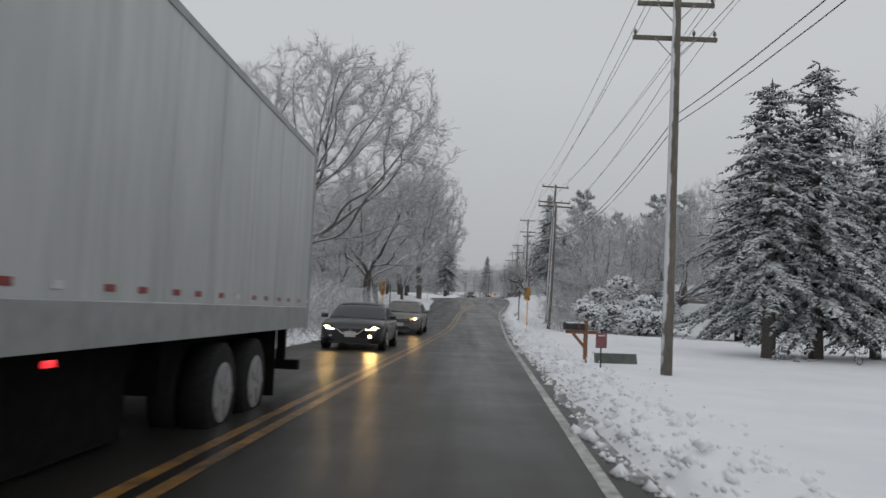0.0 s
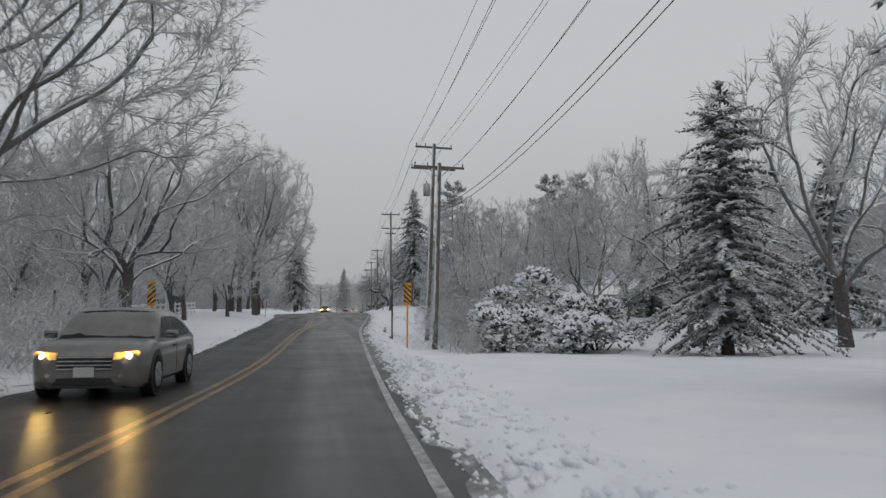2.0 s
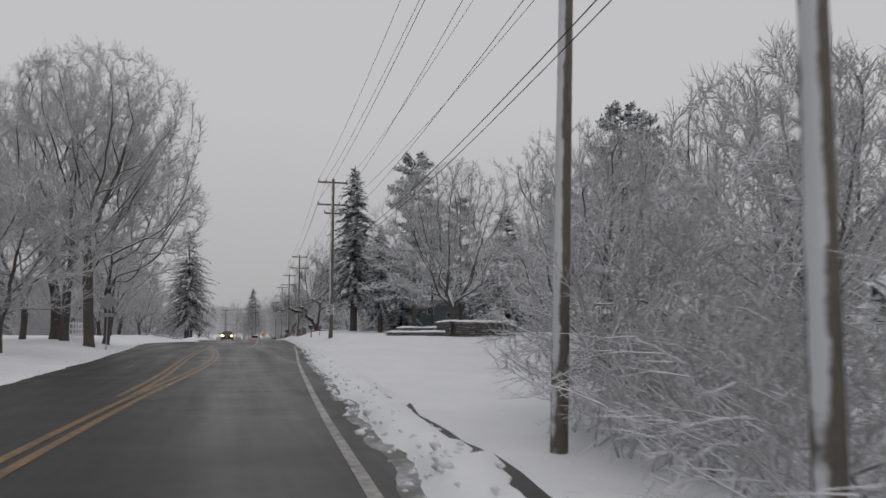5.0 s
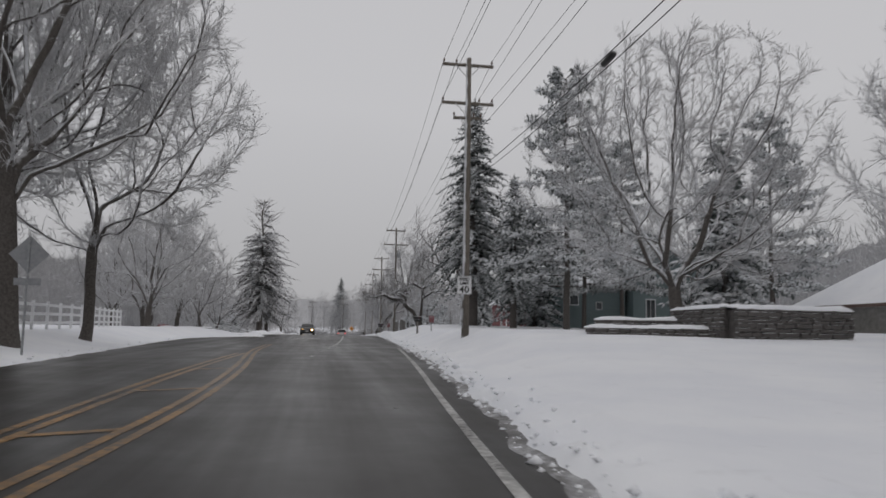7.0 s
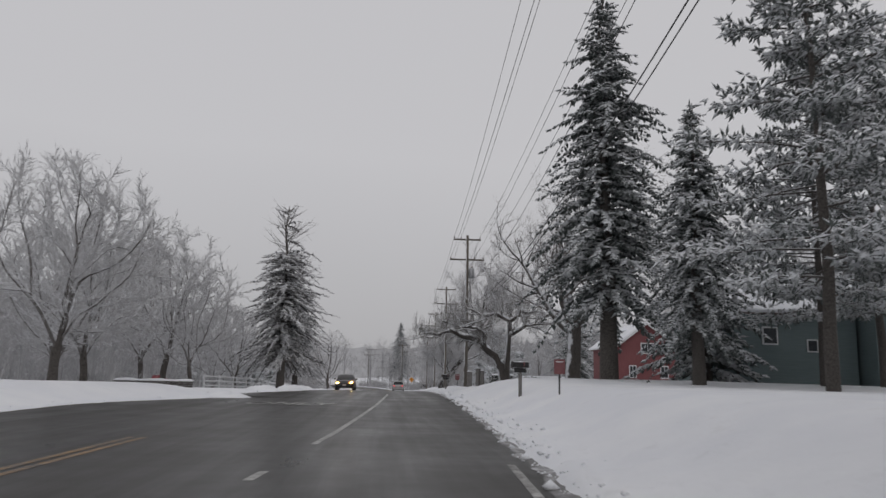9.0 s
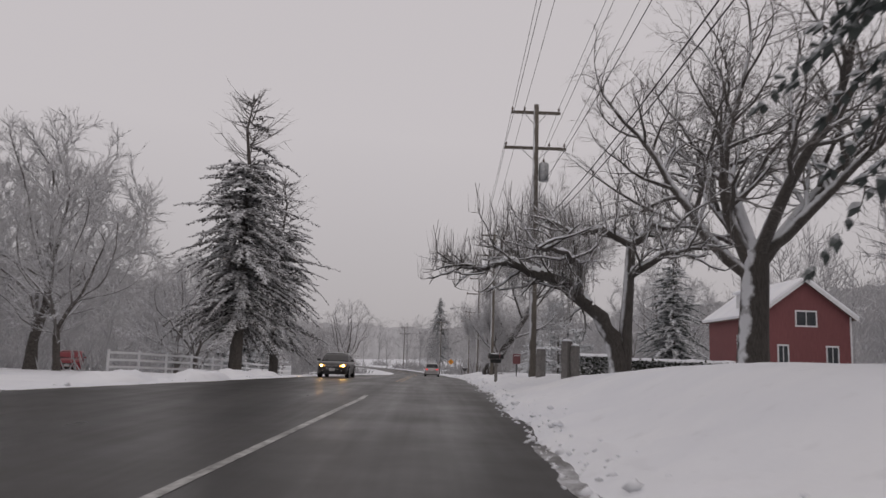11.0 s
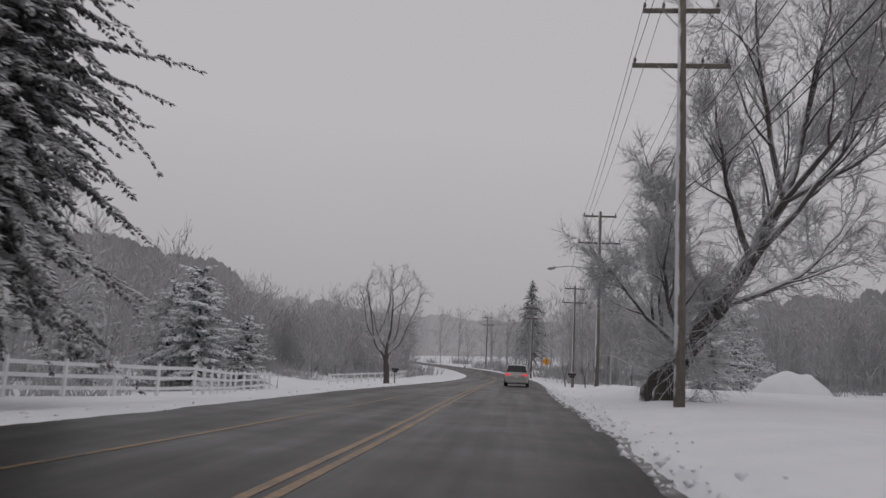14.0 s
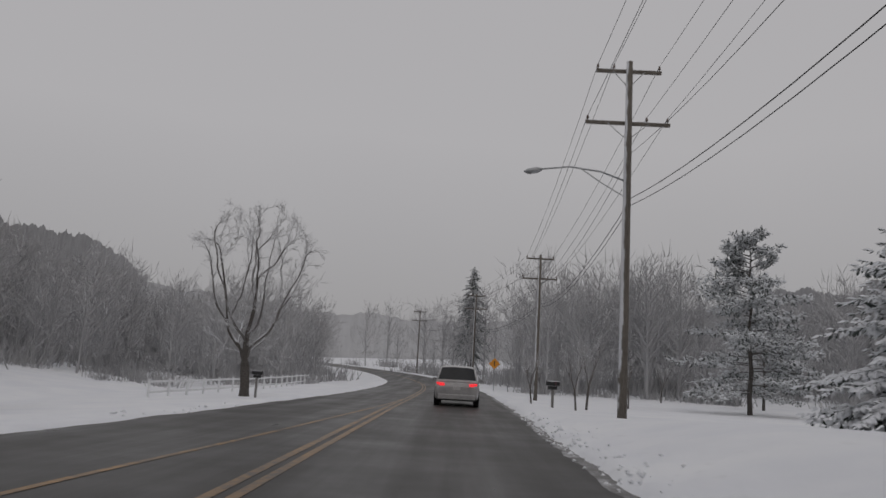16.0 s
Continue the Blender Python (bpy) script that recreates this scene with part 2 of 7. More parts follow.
# ---- mesh helpers ----
class Geo:
    """Vertices and faces of one part."""

    def __init__(self):
        self.v, self.f = [], []

    def tube(self, pts, radii, sides=6, point=False, cap=False):
        ax = (pts[-1] - pts[0]).normalized()
        u = ax.cross(Vector((0.31, 0.77, 0.55)))
        if u.length < 0.1:
            u = ax.cross(Vector((1, 0, 0)))
        u.normalize()
        w = ax.cross(u)
        base = len(self.v)
        ring = [(math.cos(2 * math.pi * i / sides), math.sin(2 * math.pi * i / sides)) for i in range(sides)]
        n = len(pts)
        for k, (p, r) in enumerate(zip(pts, radii)):
            if point and k == n - 1:
                self.v.append(p[:])
                break
            for c, s in ring:
                self.v.append((p + u * (c * r) + w * (s * r))[:])
        for k in range(n - 1):
            a, b = base + k * sides, base + (k + 1) * sides
            for i in range(sides):
                j = (i + 1) % sides
                if point and k == n - 2:
                    self.f.append((a + i, a + j, b))
                else:
                    self.f.append((a + i, a + j, b + j, b + i))
        if cap:
            self.f.append(tuple(base + i for i in reversed(range(sides))))
            if not point:
                self.f.append(tuple(base + (n - 1) * sides + i for i in range(sides)))

    def leaf(self, p, d, length, width, thick):
        """An elongated clump: a flat spindle from p along d."""
        d = d.normalized()
        s = d.cross(Vector((0, 0, 1)))
        s = s.normalized() if s.length > 0.05 else Vector((1, 0, 0))
        n = s.cross(d)
        c, b = p + d * (length * 0.45), len(self.v)
        for q in (p, p + d * length, c + s * width - n * thick * 0.4, c - s * width - n * thick * 0.4, c + n * thick):
            self.v.append(q[:])
        self.f += [(b, b + 2, b + 4), (b, b + 4, b + 3), (b, b + 3, b + 2), (b + 1, b + 4, b + 2), (b + 1, b + 3, b + 4), (b + 1, b + 2, b + 3)]

    def box(self, x0, x1, y0, y1, z0, z1, m=None, ch=0.0):
        """A box, with its vertical and top edges cut by ch."""
        b = len(self.v)
        if ch:
            o = [(x0 + ch, y0), (x1 - ch, y0), (x1, y0 + ch), (x1, y1 - ch), (x1 - ch, y1), (x0 + ch, y1), (x0, y1 - ch), (x0, y0 + ch)]
            i = [(x0 + ch, y0 + ch), (x1 - ch, y0 + ch), (x1 - ch, y0 + ch), (x1 - ch, y1 - ch), (x1 - ch, y1 - ch), (x0 + ch, y1 - ch), (x0 + ch, y1 - ch), (x0 + ch, y0 + ch)]
            pts = [(x, y, z0) for x, y in o] + [(x, y, z1 - ch) for x, y in o] + [(x, y, z1) for x, y in (i[0], i[1], i[3], i[5])]
            fs = [tuple(reversed(range(8)))] + [(k, (k + 1) % 8, 8 + (k + 1) % 8, 8 + k) for k in range(8)]
            fs += [(16, 17, 18, 19), (8, 9, 17, 16), (10, 11, 18, 17), (12, 13, 19, 18), (14, 15, 16, 19), (9, 10, 17), (11, 12, 18), (13, 14, 19), (15, 8, 16)]
        else:
            pts = [(x, y, z) for z in (z0, z1) for x, y in ((x0, y0), (x1, y0), (x1, y1), (x0, y1))]
            fs = [(3, 2, 1, 0), (4, 5, 6, 7), (0, 1, 5, 4), (1, 2, 6, 5), (2, 3, 7, 6), (3, 0, 4, 7)]
        self.v += [(m @ Vector(p))[:] if m else p for p in pts]
        self.f += [tuple(b + k for k in q) for q in fs]
        return self

    def prism(self, outline, y0, y1, m=None):
        """An outline in x and z, drawn out from y0 to y1."""
        b, n = len(self.v), len(outline)
        pts = [(x, y0, z) for x, z in outline] + [(x, y1, z) for x, z in outline]
        self.v += [(m @ Vector(p))[:] if m else p for p in pts]
        self.f += [tuple(b + k for k in range(n)), tuple(b + n + k for k in reversed(range(n)))]
        self.f += [(b + (k + 1) % n, b + k, b + n + k, b + n + (k + 1) % n) for k in range(n)]
        return self

    def data(self, name, material, smooth=False):
        me = bpy.data.meshes.new(name)
        me.from_pydata(self.v, [], self.f)
        me.materials.append(material)
        if smooth:
            me.polygons.foreach_set("use_smooth", [True] * len(me.polygons))
        me.update()
        return me


def part(name, g, material, parent, label="", smooth=False, bevel=0.0):
    ob = new(name, g.data(name, material, smooth) if isinstance(g, Geo) else g)
    ob.parent = parent
    if bevel:
        mod = ob.modifiers.new("bevel", "BEVEL")
        mod.width, mod.segments, mod.limit_method = bevel, 2, "ANGLE"
    return tagged(ob, label)


def thing(name, m, label, category, group="", kind=""):
    ob = new(name)
    ob.empty_display_size = 0.2
    ob.matrix_world = m
    return tagged(ob, label, category, group, kind)


def keyed(keys):
    ks, vs = [k for k, _ in keys], [v for _, v in keys]

    def at(y):
        return float(np.interp(y, ks, vs))
    return at


def ease(a, b, x):
    t = min(max((x - a) / (b - a), 0.0), 1.0)
    return t * t * (3 - 2 * t)


def smoothed(at, reach):
    def soft(y):
        return (at(y - reach) + 2 * at(y - reach / 2) + 2 * at(y) + 2 * at(y + reach / 2) + at(y + reach)) / 8
    return soft


# ---- the lie of the land: the road runs along y ----
road_z = smoothed(keyed([(-40, 1.3), (0, 0.63), (12, 0.37), (24, 0.14), (36, -0.06), (45, 0.02), (54, 0.22), (64, 0.42), (85, 0.48), (98, 0.63), (106, 0.82),
                         (137, 1.03), (160, 1.34), (170, 1.36), (188, 1.24), (209, 1.03), (225, 0.80), (250, 0.42), (300, 0.0), (360, 0.6), (520, 3.0)]), 4)
bend = smoothed(keyed([(-40, 0), (270, 0), (300, -1.5), (330, -7), (360, -17), (400, -36), (520, -105)]), 10)
line_r = smoothed(keyed([(-40, 1.0), (7, 2.75), (23, 3.3), (43, 3.95), (60, 4.5), (71, 5.1), (91, 6.5), (105, 7.6), (118, 8.6), (135, 9.75), (146, 10.2),
                         (168, 10.8), (197, 11.55), (218, 11.4), (246, 11.9), (520, 12.2)]), 4)
line_l = smoothed(keyed([(-40, -3.6), (18, -3.1), (31, -2.9), (38, -2.3), (42, -1.6), (47, -0.9), (51, -0.72), (60, -0.65), (75, -0.95), (88, -1.5), (98, -1.65), (108, -1.8), (118, -2.4), (130, -3.3), (142, -3.7),
                         (147, -2.0), (152, 0.9), (157.5, -0.8), (161, 0.6), (171, 1.9), (178, 2.2), (186, 2.7), (198, 3.15), (216, 3.35), (230, 3.75), (260, 4.2), (280, 4.2), (520, 4.2)]), 3)
lawn_r = smoothed(keyed([(-40, 0.9), (0, 0.35), (24, -0.16), (50, -0.32), (62, -0.72), (75, -0.3), (86, 0.25), (100, 1.2), (109, 1.8), (117, 1.95), (140, 2.1),
                         (150, 2.5), (165, 2.02), (172, 1.97), (203, 1.5), (222, 1.6), (235, 0.8), (262, 0.0), (290, -0.3), (360, 0.5), (520, 3.0)]), 4)
lawn_l = smoothed(keyed([(-40, 0.9), (20, 0.1), (45, 0.0), (58, 0.2), (70, 0.55), (90, 0.9), (108, 1.2), (115, 1.5), (150, 1.9), (160, 1.5), (180, 1.3), (187, 1.1),
                         (200, 0.85), (221, 0.2), (240, -0.1), (254, -0.2), (300, -0.5), (360, 0.5), (520, 3.0)]), 4)


def edge_r(y):
    return line_r(y) + bend(y) + 0.32 + 0.22 * ease(60, 80, y) * (1 - ease(108, 128, y)) + 0.22 * noise.noise((0.0, y * 0.35, 3.1)) + 0.10 * noise.noise((5.0, y * 1.3, 0.4))


def edge_l(y):
    return line_l(y) + bend(y) - 0.25 + 0.12 * noise.noise((9.0, y * 0.4, 1.1)) + 0.08 * noise.noise((2.0, y * 1.4, 7.4))


def side_road(x, y):
    """1 on the side road, 0 off it."""
    mid = 155.3 + max(0.0, -x) * 0.15
    return 1 - ease(2.3, 2.9, abs(y - mid))


def ground_z(x, y):
    er, el, zr = edge_r(y), edge_l(y), road_z(y)
    lump = 0.10 * noise.noise((x * 0.55, y * 0.55, 0.0)) + 0.05 * noise.noise((x * 1.7, y * 1.7, 2.0))
    swell = 0.35 * noise.noise((x * 0.05, y * 0.05, 8.0))
    if el < x < er:
        return zr - 0.12
    if x >= er:
        d = x - er
        curb = ease(0.0, 0.22, d) * 0.17 - 0.03
        rough = ease(0.0, 0.3, d) * (1 - ease(1.2, 3.2, d))
        kick = rough * (0.12 * noise.noise((x * 2.6, y * 2.6, 4.0)) + 0.10 * noise.noise((x * 6.0, y * 6.0, 6.0)))
        near = zr + curb + 0.06 * ease(0.3, 1.0, d) + kick
        far = lawn_r(y) + lump * 0.5 * ease(2, 6, d) + swell * ease(8, 25, d) + 0.03 * max(0, d - 40)
        k = ease(0.5, 3.2, d) if lawn_r(y) > zr else ease(0.35, 2.3, d)
        return near * (1 - k) + far * k
    d = el - x
    s = side_road(x, y)
    rough = ease(0.0, 0.3, d) * (1 - ease(1.0, 2.4, d))
    near = zr + ease(0.0, 0.25, d) * 0.09 - 0.03 + rough * 0.07 * noise.noise((x * 2.6, y * 2.6, 4.0))
    far = lawn_l(y) + lump * 0.5 * ease(2, 6, d) + swell * ease(8, 25, d) + 0.11 * max(0, d - 24) * (0.12 + 0.88 * ease(195, 250, y)) - 0.07 * min(max(0, d - 6), 15) * ease(192, 215, y)
    k = ease(0.6, 4.0, d)
    z = near * (1 - k) + far * k
    return z * (1 - s) + (zr - 0.12 + 0.02 * min(d, 40)) * s


# ---- ground, road and its paint ----
def rows_y():
    y, out = -45.0, []
    while y < 275:
        out.append(y)
        y += 0.28 if 2 < y < 75 or 85 < y < 225 else 0.5
    while y < 520:
        out.append(y)
        y += 4.0
    return out + [560, 640, 800, 1100]


def build_ground():
    g = Geo()
    outs = [0.0, 0.12, 0.24, 0.38, 0.55, 0.75, 1.0, 1.3, 1.65, 2.1, 2.6, 3.2, 4.0, 5.0, 6.5, 8.5, 11, 15, 20, 27, 36, 48, 65, 90, 130, 200, 330, 600]
    ys = rows_y()
    width = 2 * len(outs) + 2
    for y in ys:
        er, el = edge_r(y), edge_l(y)
        xs = [el - o for o in reversed(outs)] + [el + 0.15, er - 0.15] + [er + o for o in outs]
        for x in xs:
            g.v.append((x, y, ground_z(x, y)))
    for r in range(len(ys) - 1):
        for c in range(width - 1):
            a = r * width + c
            g.f.append((a, a + 1, a + width + 1, a + width))
    ob = part("ground", g, M_SNOW, None, "", True)
    return tagged(ob, "snow-covered ground with ploughed ragged edges along the road", "ground", "", "structure")


def strip(g, left, right, y0, y1, lift, step=1.0, cross=2):
    y, b, n = y0, len(g.v), 0
    while True:
        for k in range(cross):
            x = left(y) + (right(y) - left(y)) * k / (cross - 1)
            g.v.append((x, y, road_z(y) + lift))
        n += 1
        if y >= y1:
            break
        y = min(y + step, y1)
    for r in range(n - 1):
        for c in range(cross - 1):
            a = b + r * cross + c
            g.f.append((a, a + 1, a + cross + 1, a + cross))


build_ground()
g = Geo()
strip(g, lambda y: edge_l(y) - 1.0, lambda y: edge_r(y) + 1.0, -45, 520, 0.0, 1.0, 8)
tagged(part("road", g, M_ROAD, None, "", True), "wet dark asphalt road with tyre tracks", "road", "", "structure")
g = Geo()
for i in range(40):
    x0 = -1.5 - i * 2.0
    b = len(g.v)
    for x in (x0 + (3.2 if i == 0 else 0), x0 - 2.0):
        mid = 155.3 + max(0.0, -x) * 0.15
        z = road_z(155.3) - 0.02 + 0.02 * min(max(0, edge_l(155.3) - x), 40)
        g.v += [(x, mid - 3.2, z), (x, mid + 3.2, z)]
    g.f.append((b, b + 1, b + 3, b + 2))
tagged(part("side_road", g, M_ROAD, None), "wet dark asphalt side road joining the main road", "road", "", "structure")


def road_line(name, mat, label, x_of, y0, y1, width, step=1.0):
    g = Geo()
    strip(g, lambda y: x_of(y) - width / 2, lambda y: x_of(y) + width / 2, y0, y1, 0.005, step)
    return tagged(part(name, g, mat, None), label, "road marking", "road markings", "structure")


centre = smoothed(keyed([(-40, -0.9), (7, -0.4), (18, -0.12), (24, 0.12), (35.7, 0.55), (41, 0.92), (46.4, 1.2), (60, 1.5), (73, 1.88), (78, 2.13), (86, 2.6), (91, 2.91), (94, 3.06), (98, 3.18), (105, 3.15), (108, 2.98), (117, 2.5), (150, 2.4)]), 3)
centre_l = smoothed(keyed([(70, 1.65), (76, 1.76), (81, 1.84), (100, 1.86), (105, 2.1), (116, 2.36), (140, 2.4)]), 3)
later = smoothed(keyed([(160, 7.5), (176, 7.72), (195, 7.82), (216, 7.62), (241, 7.45), (280, 7.6), (520, 7.8)]), 3)
later_l = smoothed(keyed([(176, 4.2), (190, 5.2), (205, 5.7), (216, 5.85), (222, 6.3), (241, 7.2), (250, 7.3)]), 3)
for o in (-0.12, 0.12):
    road_line("centre_line", M_YELLOW, "worn double yellow centre line on asphalt", lambda y: centre(y) + o, -40, 128, 0.125)
    road_line("centre_line", M_YELLOW, "worn double yellow centre line on asphalt", lambda y: later(y) + bend(y) + o, 178, 420, 0.125)
    road_line("centre_line", M_YELLOW, "worn double yellow line around a turn lane", lambda y: centre_l(y) + o, 76, 114, 0.125)
road_line("centre_line", M_YELLOW, "worn yellow line of a turn lane", later_l, 178, 248, 0.11)
road_line("edge_line", M_WHITE, "white edge line on asphalt", lambda y: line_r(y), -40, 124, 0.12)
for y0 in (83.4, 88.6, 93.6, 98.7, 104.0):
    g, xl, xr = Geo(), centre_l(y0) + 0.17, centre(y0 + 0.4) - 0.17
    k = (xr - xl) * 0.55
    g.v += [(x, y, road_z(y) + 0.006) for x, y in ((xl, y0), (xr, y0 + k), (xr, y0 + k + 0.24), (xl, y0 + 0.24))]
    g.f.append((0, 1, 2, 3))
    tagged(part("median_stripe", g, M_YELLOW, None), "worn yellow stripe across a painted median", "road marking", "median stripes", "structure")


def slush_material():
    m = Nodes("dirty slush")
    big, fine, track = m.noise(1.6, 5.0, 0.65), m.noise(11.0, 5.0, 0.7), m.noise(1.0, 4.0, stretch=(3.0, 0.25, 1.0))
    f = m.math("ADD", m.math("MULTIPLY", big, 0.5), m.math("ADD", m.math("MULTIPLY", fine, 0.25), m.math("MULTIPLY", track, 0.25)))
    col = m.ramp(f, [(0.38, (0.03, 0.028, 0.026)), (0.46, (0.14, 0.136, 0.132)), (0.53, (0.34, 0.34, 0.345)), (0.62, (0.62, 0.63, 0.65))])
    return m.done(col, m.ramp(f, [(0.40, 0.3), (0.55, 0.8)]), f, 0.8, 0.05, 0.0, 0.3)


# slush between the asphalt and the ploughed snow
M_SLUSH = slush_material()
for name, y0, y1 in (("slush", 8, 75), ("slush", 75, 150), ("slush", 160, 260)):
    g, y, n = Geo(), y0, 0
    while y <= y1:
        e = edge_r(y)
        w = 0.12 + 0.10 * noise.noise((3.0, y * 0.6, 5.0)) + 0.06 * noise.noise((1.0, y * 2.3, 5.0))
        for f, lift in ((0.0, 0.003), (0.3, 0.008), (0.65, 0.014), (1.0, 0.03)):
            x = e - w + (w + 0.10) * f
            g.v.append((x, y, road_z(y) + lift + (0.008 * noise.noise((x * 6, y * 6, 1.0)) if f else 0)))
        y, n = y + 0.25, n + 1
    for i in range(n - 1):
        for k in range(3):
            q = i * 4 + k
            g.f.append((q, q + 1, q + 5, q + 4))
    tagged(part(name, g, M_SLUSH, None, "", True), "dirty grey slush along the road's edge", "slush", "roadside slush", "structure")
road_line("lane_line", M_WHITE, "solid white line of a turn lane", keyed([(110, 4.7), (130, 6.1), (146, 6.93), (159, 7.45)]), 127, 161, 0.13)
for y in (111.5, 117.0, 122.0):
    road_line("lane_line", M_WHITE, "short white dash before a turn lane", keyed([(110, 4.7), (130, 6.1)]), y, y + 0.9, 0.13, 0.5)
cu = bpy.data.curves.new("road_word", "FONT")
cu.body, cu.size, cu.align_x, cu.extrude, cu.offset = "ONLY", 1.15, "CENTER", 0.001, 0.02
cu.materials.append(M_WHITE)
tagged(new("road_word", cu), "worn white word painted on the turn lane", "road marking", "road markings", "structure").matrix_world = pose(3.3, 144.0, road_z(144.6) + 0.012, math.degrees(math.atan((road_z(147) - road_z(144)) / 3)), 0, -4) @ Matrix.Diagonal((1.15, 2.6, 1, 1))


# ---- plants ----
UP = Vector((0, 0, 1))


def rnd_dir(rng):
    return Vector((rng.gauss(0, 1), rng.gauss(0, 1), rng.gauss(0, 1))).normalized()


class Tree:
    """A bare broadleaved tree: wood (trunk and limbs) and twigs."""

    def __init__(self, seed, kids=(5, 7, 6, 5), ratio=(0.62, 0.5, 0.42, 0.5), angle=(38, 45, 48, 42), trop=(0.05, 0.10, 0.07, 0.03), wander=(0.17, 0.22, 0.25, 0.28),
                 twig=0.011, spray=3, sprayl=0.35, start=0.3):
        self.rng = random.Random(seed)
        self.kids, self.ratio, self.angle, self.trop, self.wander, self.twig, self.spray, self.sprayl, self.start = kids, ratio, angle, trop, wander, twig, spray, sprayl, start
        self.trunk, self.wood, self.fine, self.snow = Geo(), Geo(), Geo(), Geo()

    def path(self, p, d, length, n, wander, trop):
        pts, step = [p], length / n
        for _ in range(n):
            d = (d + rnd_dir(self.rng) * wander + UP * trop).normalized()
            p = p + d * step
            pts.append(p)
        return pts, d

    def shoot(self, p, d, length, r, lev):
        rng = self.rng
        if lev >= 3:
            pts, d2 = self.path(p, d, length, 2, self.wander[3], self.trop[3])
            self.fine.tube(pts, (max(r, self.twig), self.twig * 0.8, 0.003), 3, True)
            for _ in range(self.spray):
                f = rng.random()
                q = pts[0].lerp(pts[1], f * 2) if f < 0.5 else pts[1].lerp(pts[2], f * 2 - 1)
                e = (d2 + rnd_dir(rng) * 0.8 + UP * self.trop[3]).normalized()
                self.fine.tube([q, q + e * self.sprayl * rng.uniform(0.5, 1.2)], (self.twig * 0.55, 0.0), 3, True)
            return
        n = (6, 5, 4)[lev]
        pts, _ = self.path(p, d, length, n, self.wander[lev], self.trop[lev])
        end = r * (0.35, 0.3, 0.3)[lev]
        radii = [r + (end - r) * i / n for i in range(n + 1)]
        (self.wood if lev < 2 else self.fine).tube(pts, radii, (7, 5, 3)[lev], True if lev == 2 else False)
        for j in range(self.kids[lev + 1]):
            f = self.start + (1 - self.start) * (j + rng.random()) / self.kids[lev + 1]
            i = min(int(f * n), n - 1)
            q, a = pts[i].lerp(pts[i + 1], f * n - i), (pts[i + 1] - pts[i]).normalized()
            side = a.cross(rnd_dir(rng)).normalized()
            ang = radians(self.angle[lev + 1] * rng.uniform(0.7, 1.25) * (1.15 - 0.4 * f))
            e = a * math.cos(ang) + side * math.sin(ang)
            self.shoot(q, e, length * self.ratio[lev + 1] * rng.uniform(0.75, 1.2) * (1.25 - 0.55 * f), radii[i] * 0.55, lev + 1)
        if lev < 2:
            self.shoot(pts[-1], (pts[-1] - pts[-2]).normalized(), length * self.ratio[lev + 1], end, lev + 1)

    def stem(self, h, r, lean=(0, 0), limbs=None, limb_len=None, base=None, thick=0.62, drop=0.2):
        """A trunk up to h, that parts into limbs there."""
        rng = self.rng
        d = Vector((lean[0], lean[1], 1)).normalized()
        p0 = Vector((*(base or (0, 0)), -0.25))
        pts, d2 = self.path(p0, d, h, 6, 0.04, 0.0)
        self.trunk.tube(pts, [r * (1.35, 1.08, 1.0, 0.95, 0.92, 0.9, 0.88)[i] for i in range(7)], 10)
        count = limbs or self.kids[0]
        for j in range(count):
            az = 2 * math.pi * (j + rng.uniform(-0.3, 0.3)) / count
            ang = radians(self.angle[0] * rng.uniform(0.55, 1.2))
            e = (d2 * math.cos(ang) + Vector((math.cos(az), math.sin(az), 0)) * math.sin(ang)).normalized()
            self.shoot(pts[-1] - d2 * rng.uniform(0, drop) * h, e, limb_len * rng.uniform(0.8, 1.15), r * thick, 0)
        return pts

    def plant(self, name, m, label, fine_mat, category="tree", group="", wood_mat=None, bark=None):
        ob = thing(name, m, label, category, group)
        if self.trunk.v:
            part("trunk", self.trunk, bark or M_BARK, ob, "", True)
        if self.wood.v and self.wood is not self.fine:
            part("branchwork", self.wood, wood_mat or M_BRANCH, ob, "", True)
        part("crown", self.fine, fine_mat, ob)
        if self.snow.v:
            part("snow_cover", self.snow, M_SNOW, ob, "snow lying along the limbs", True)
        return ob


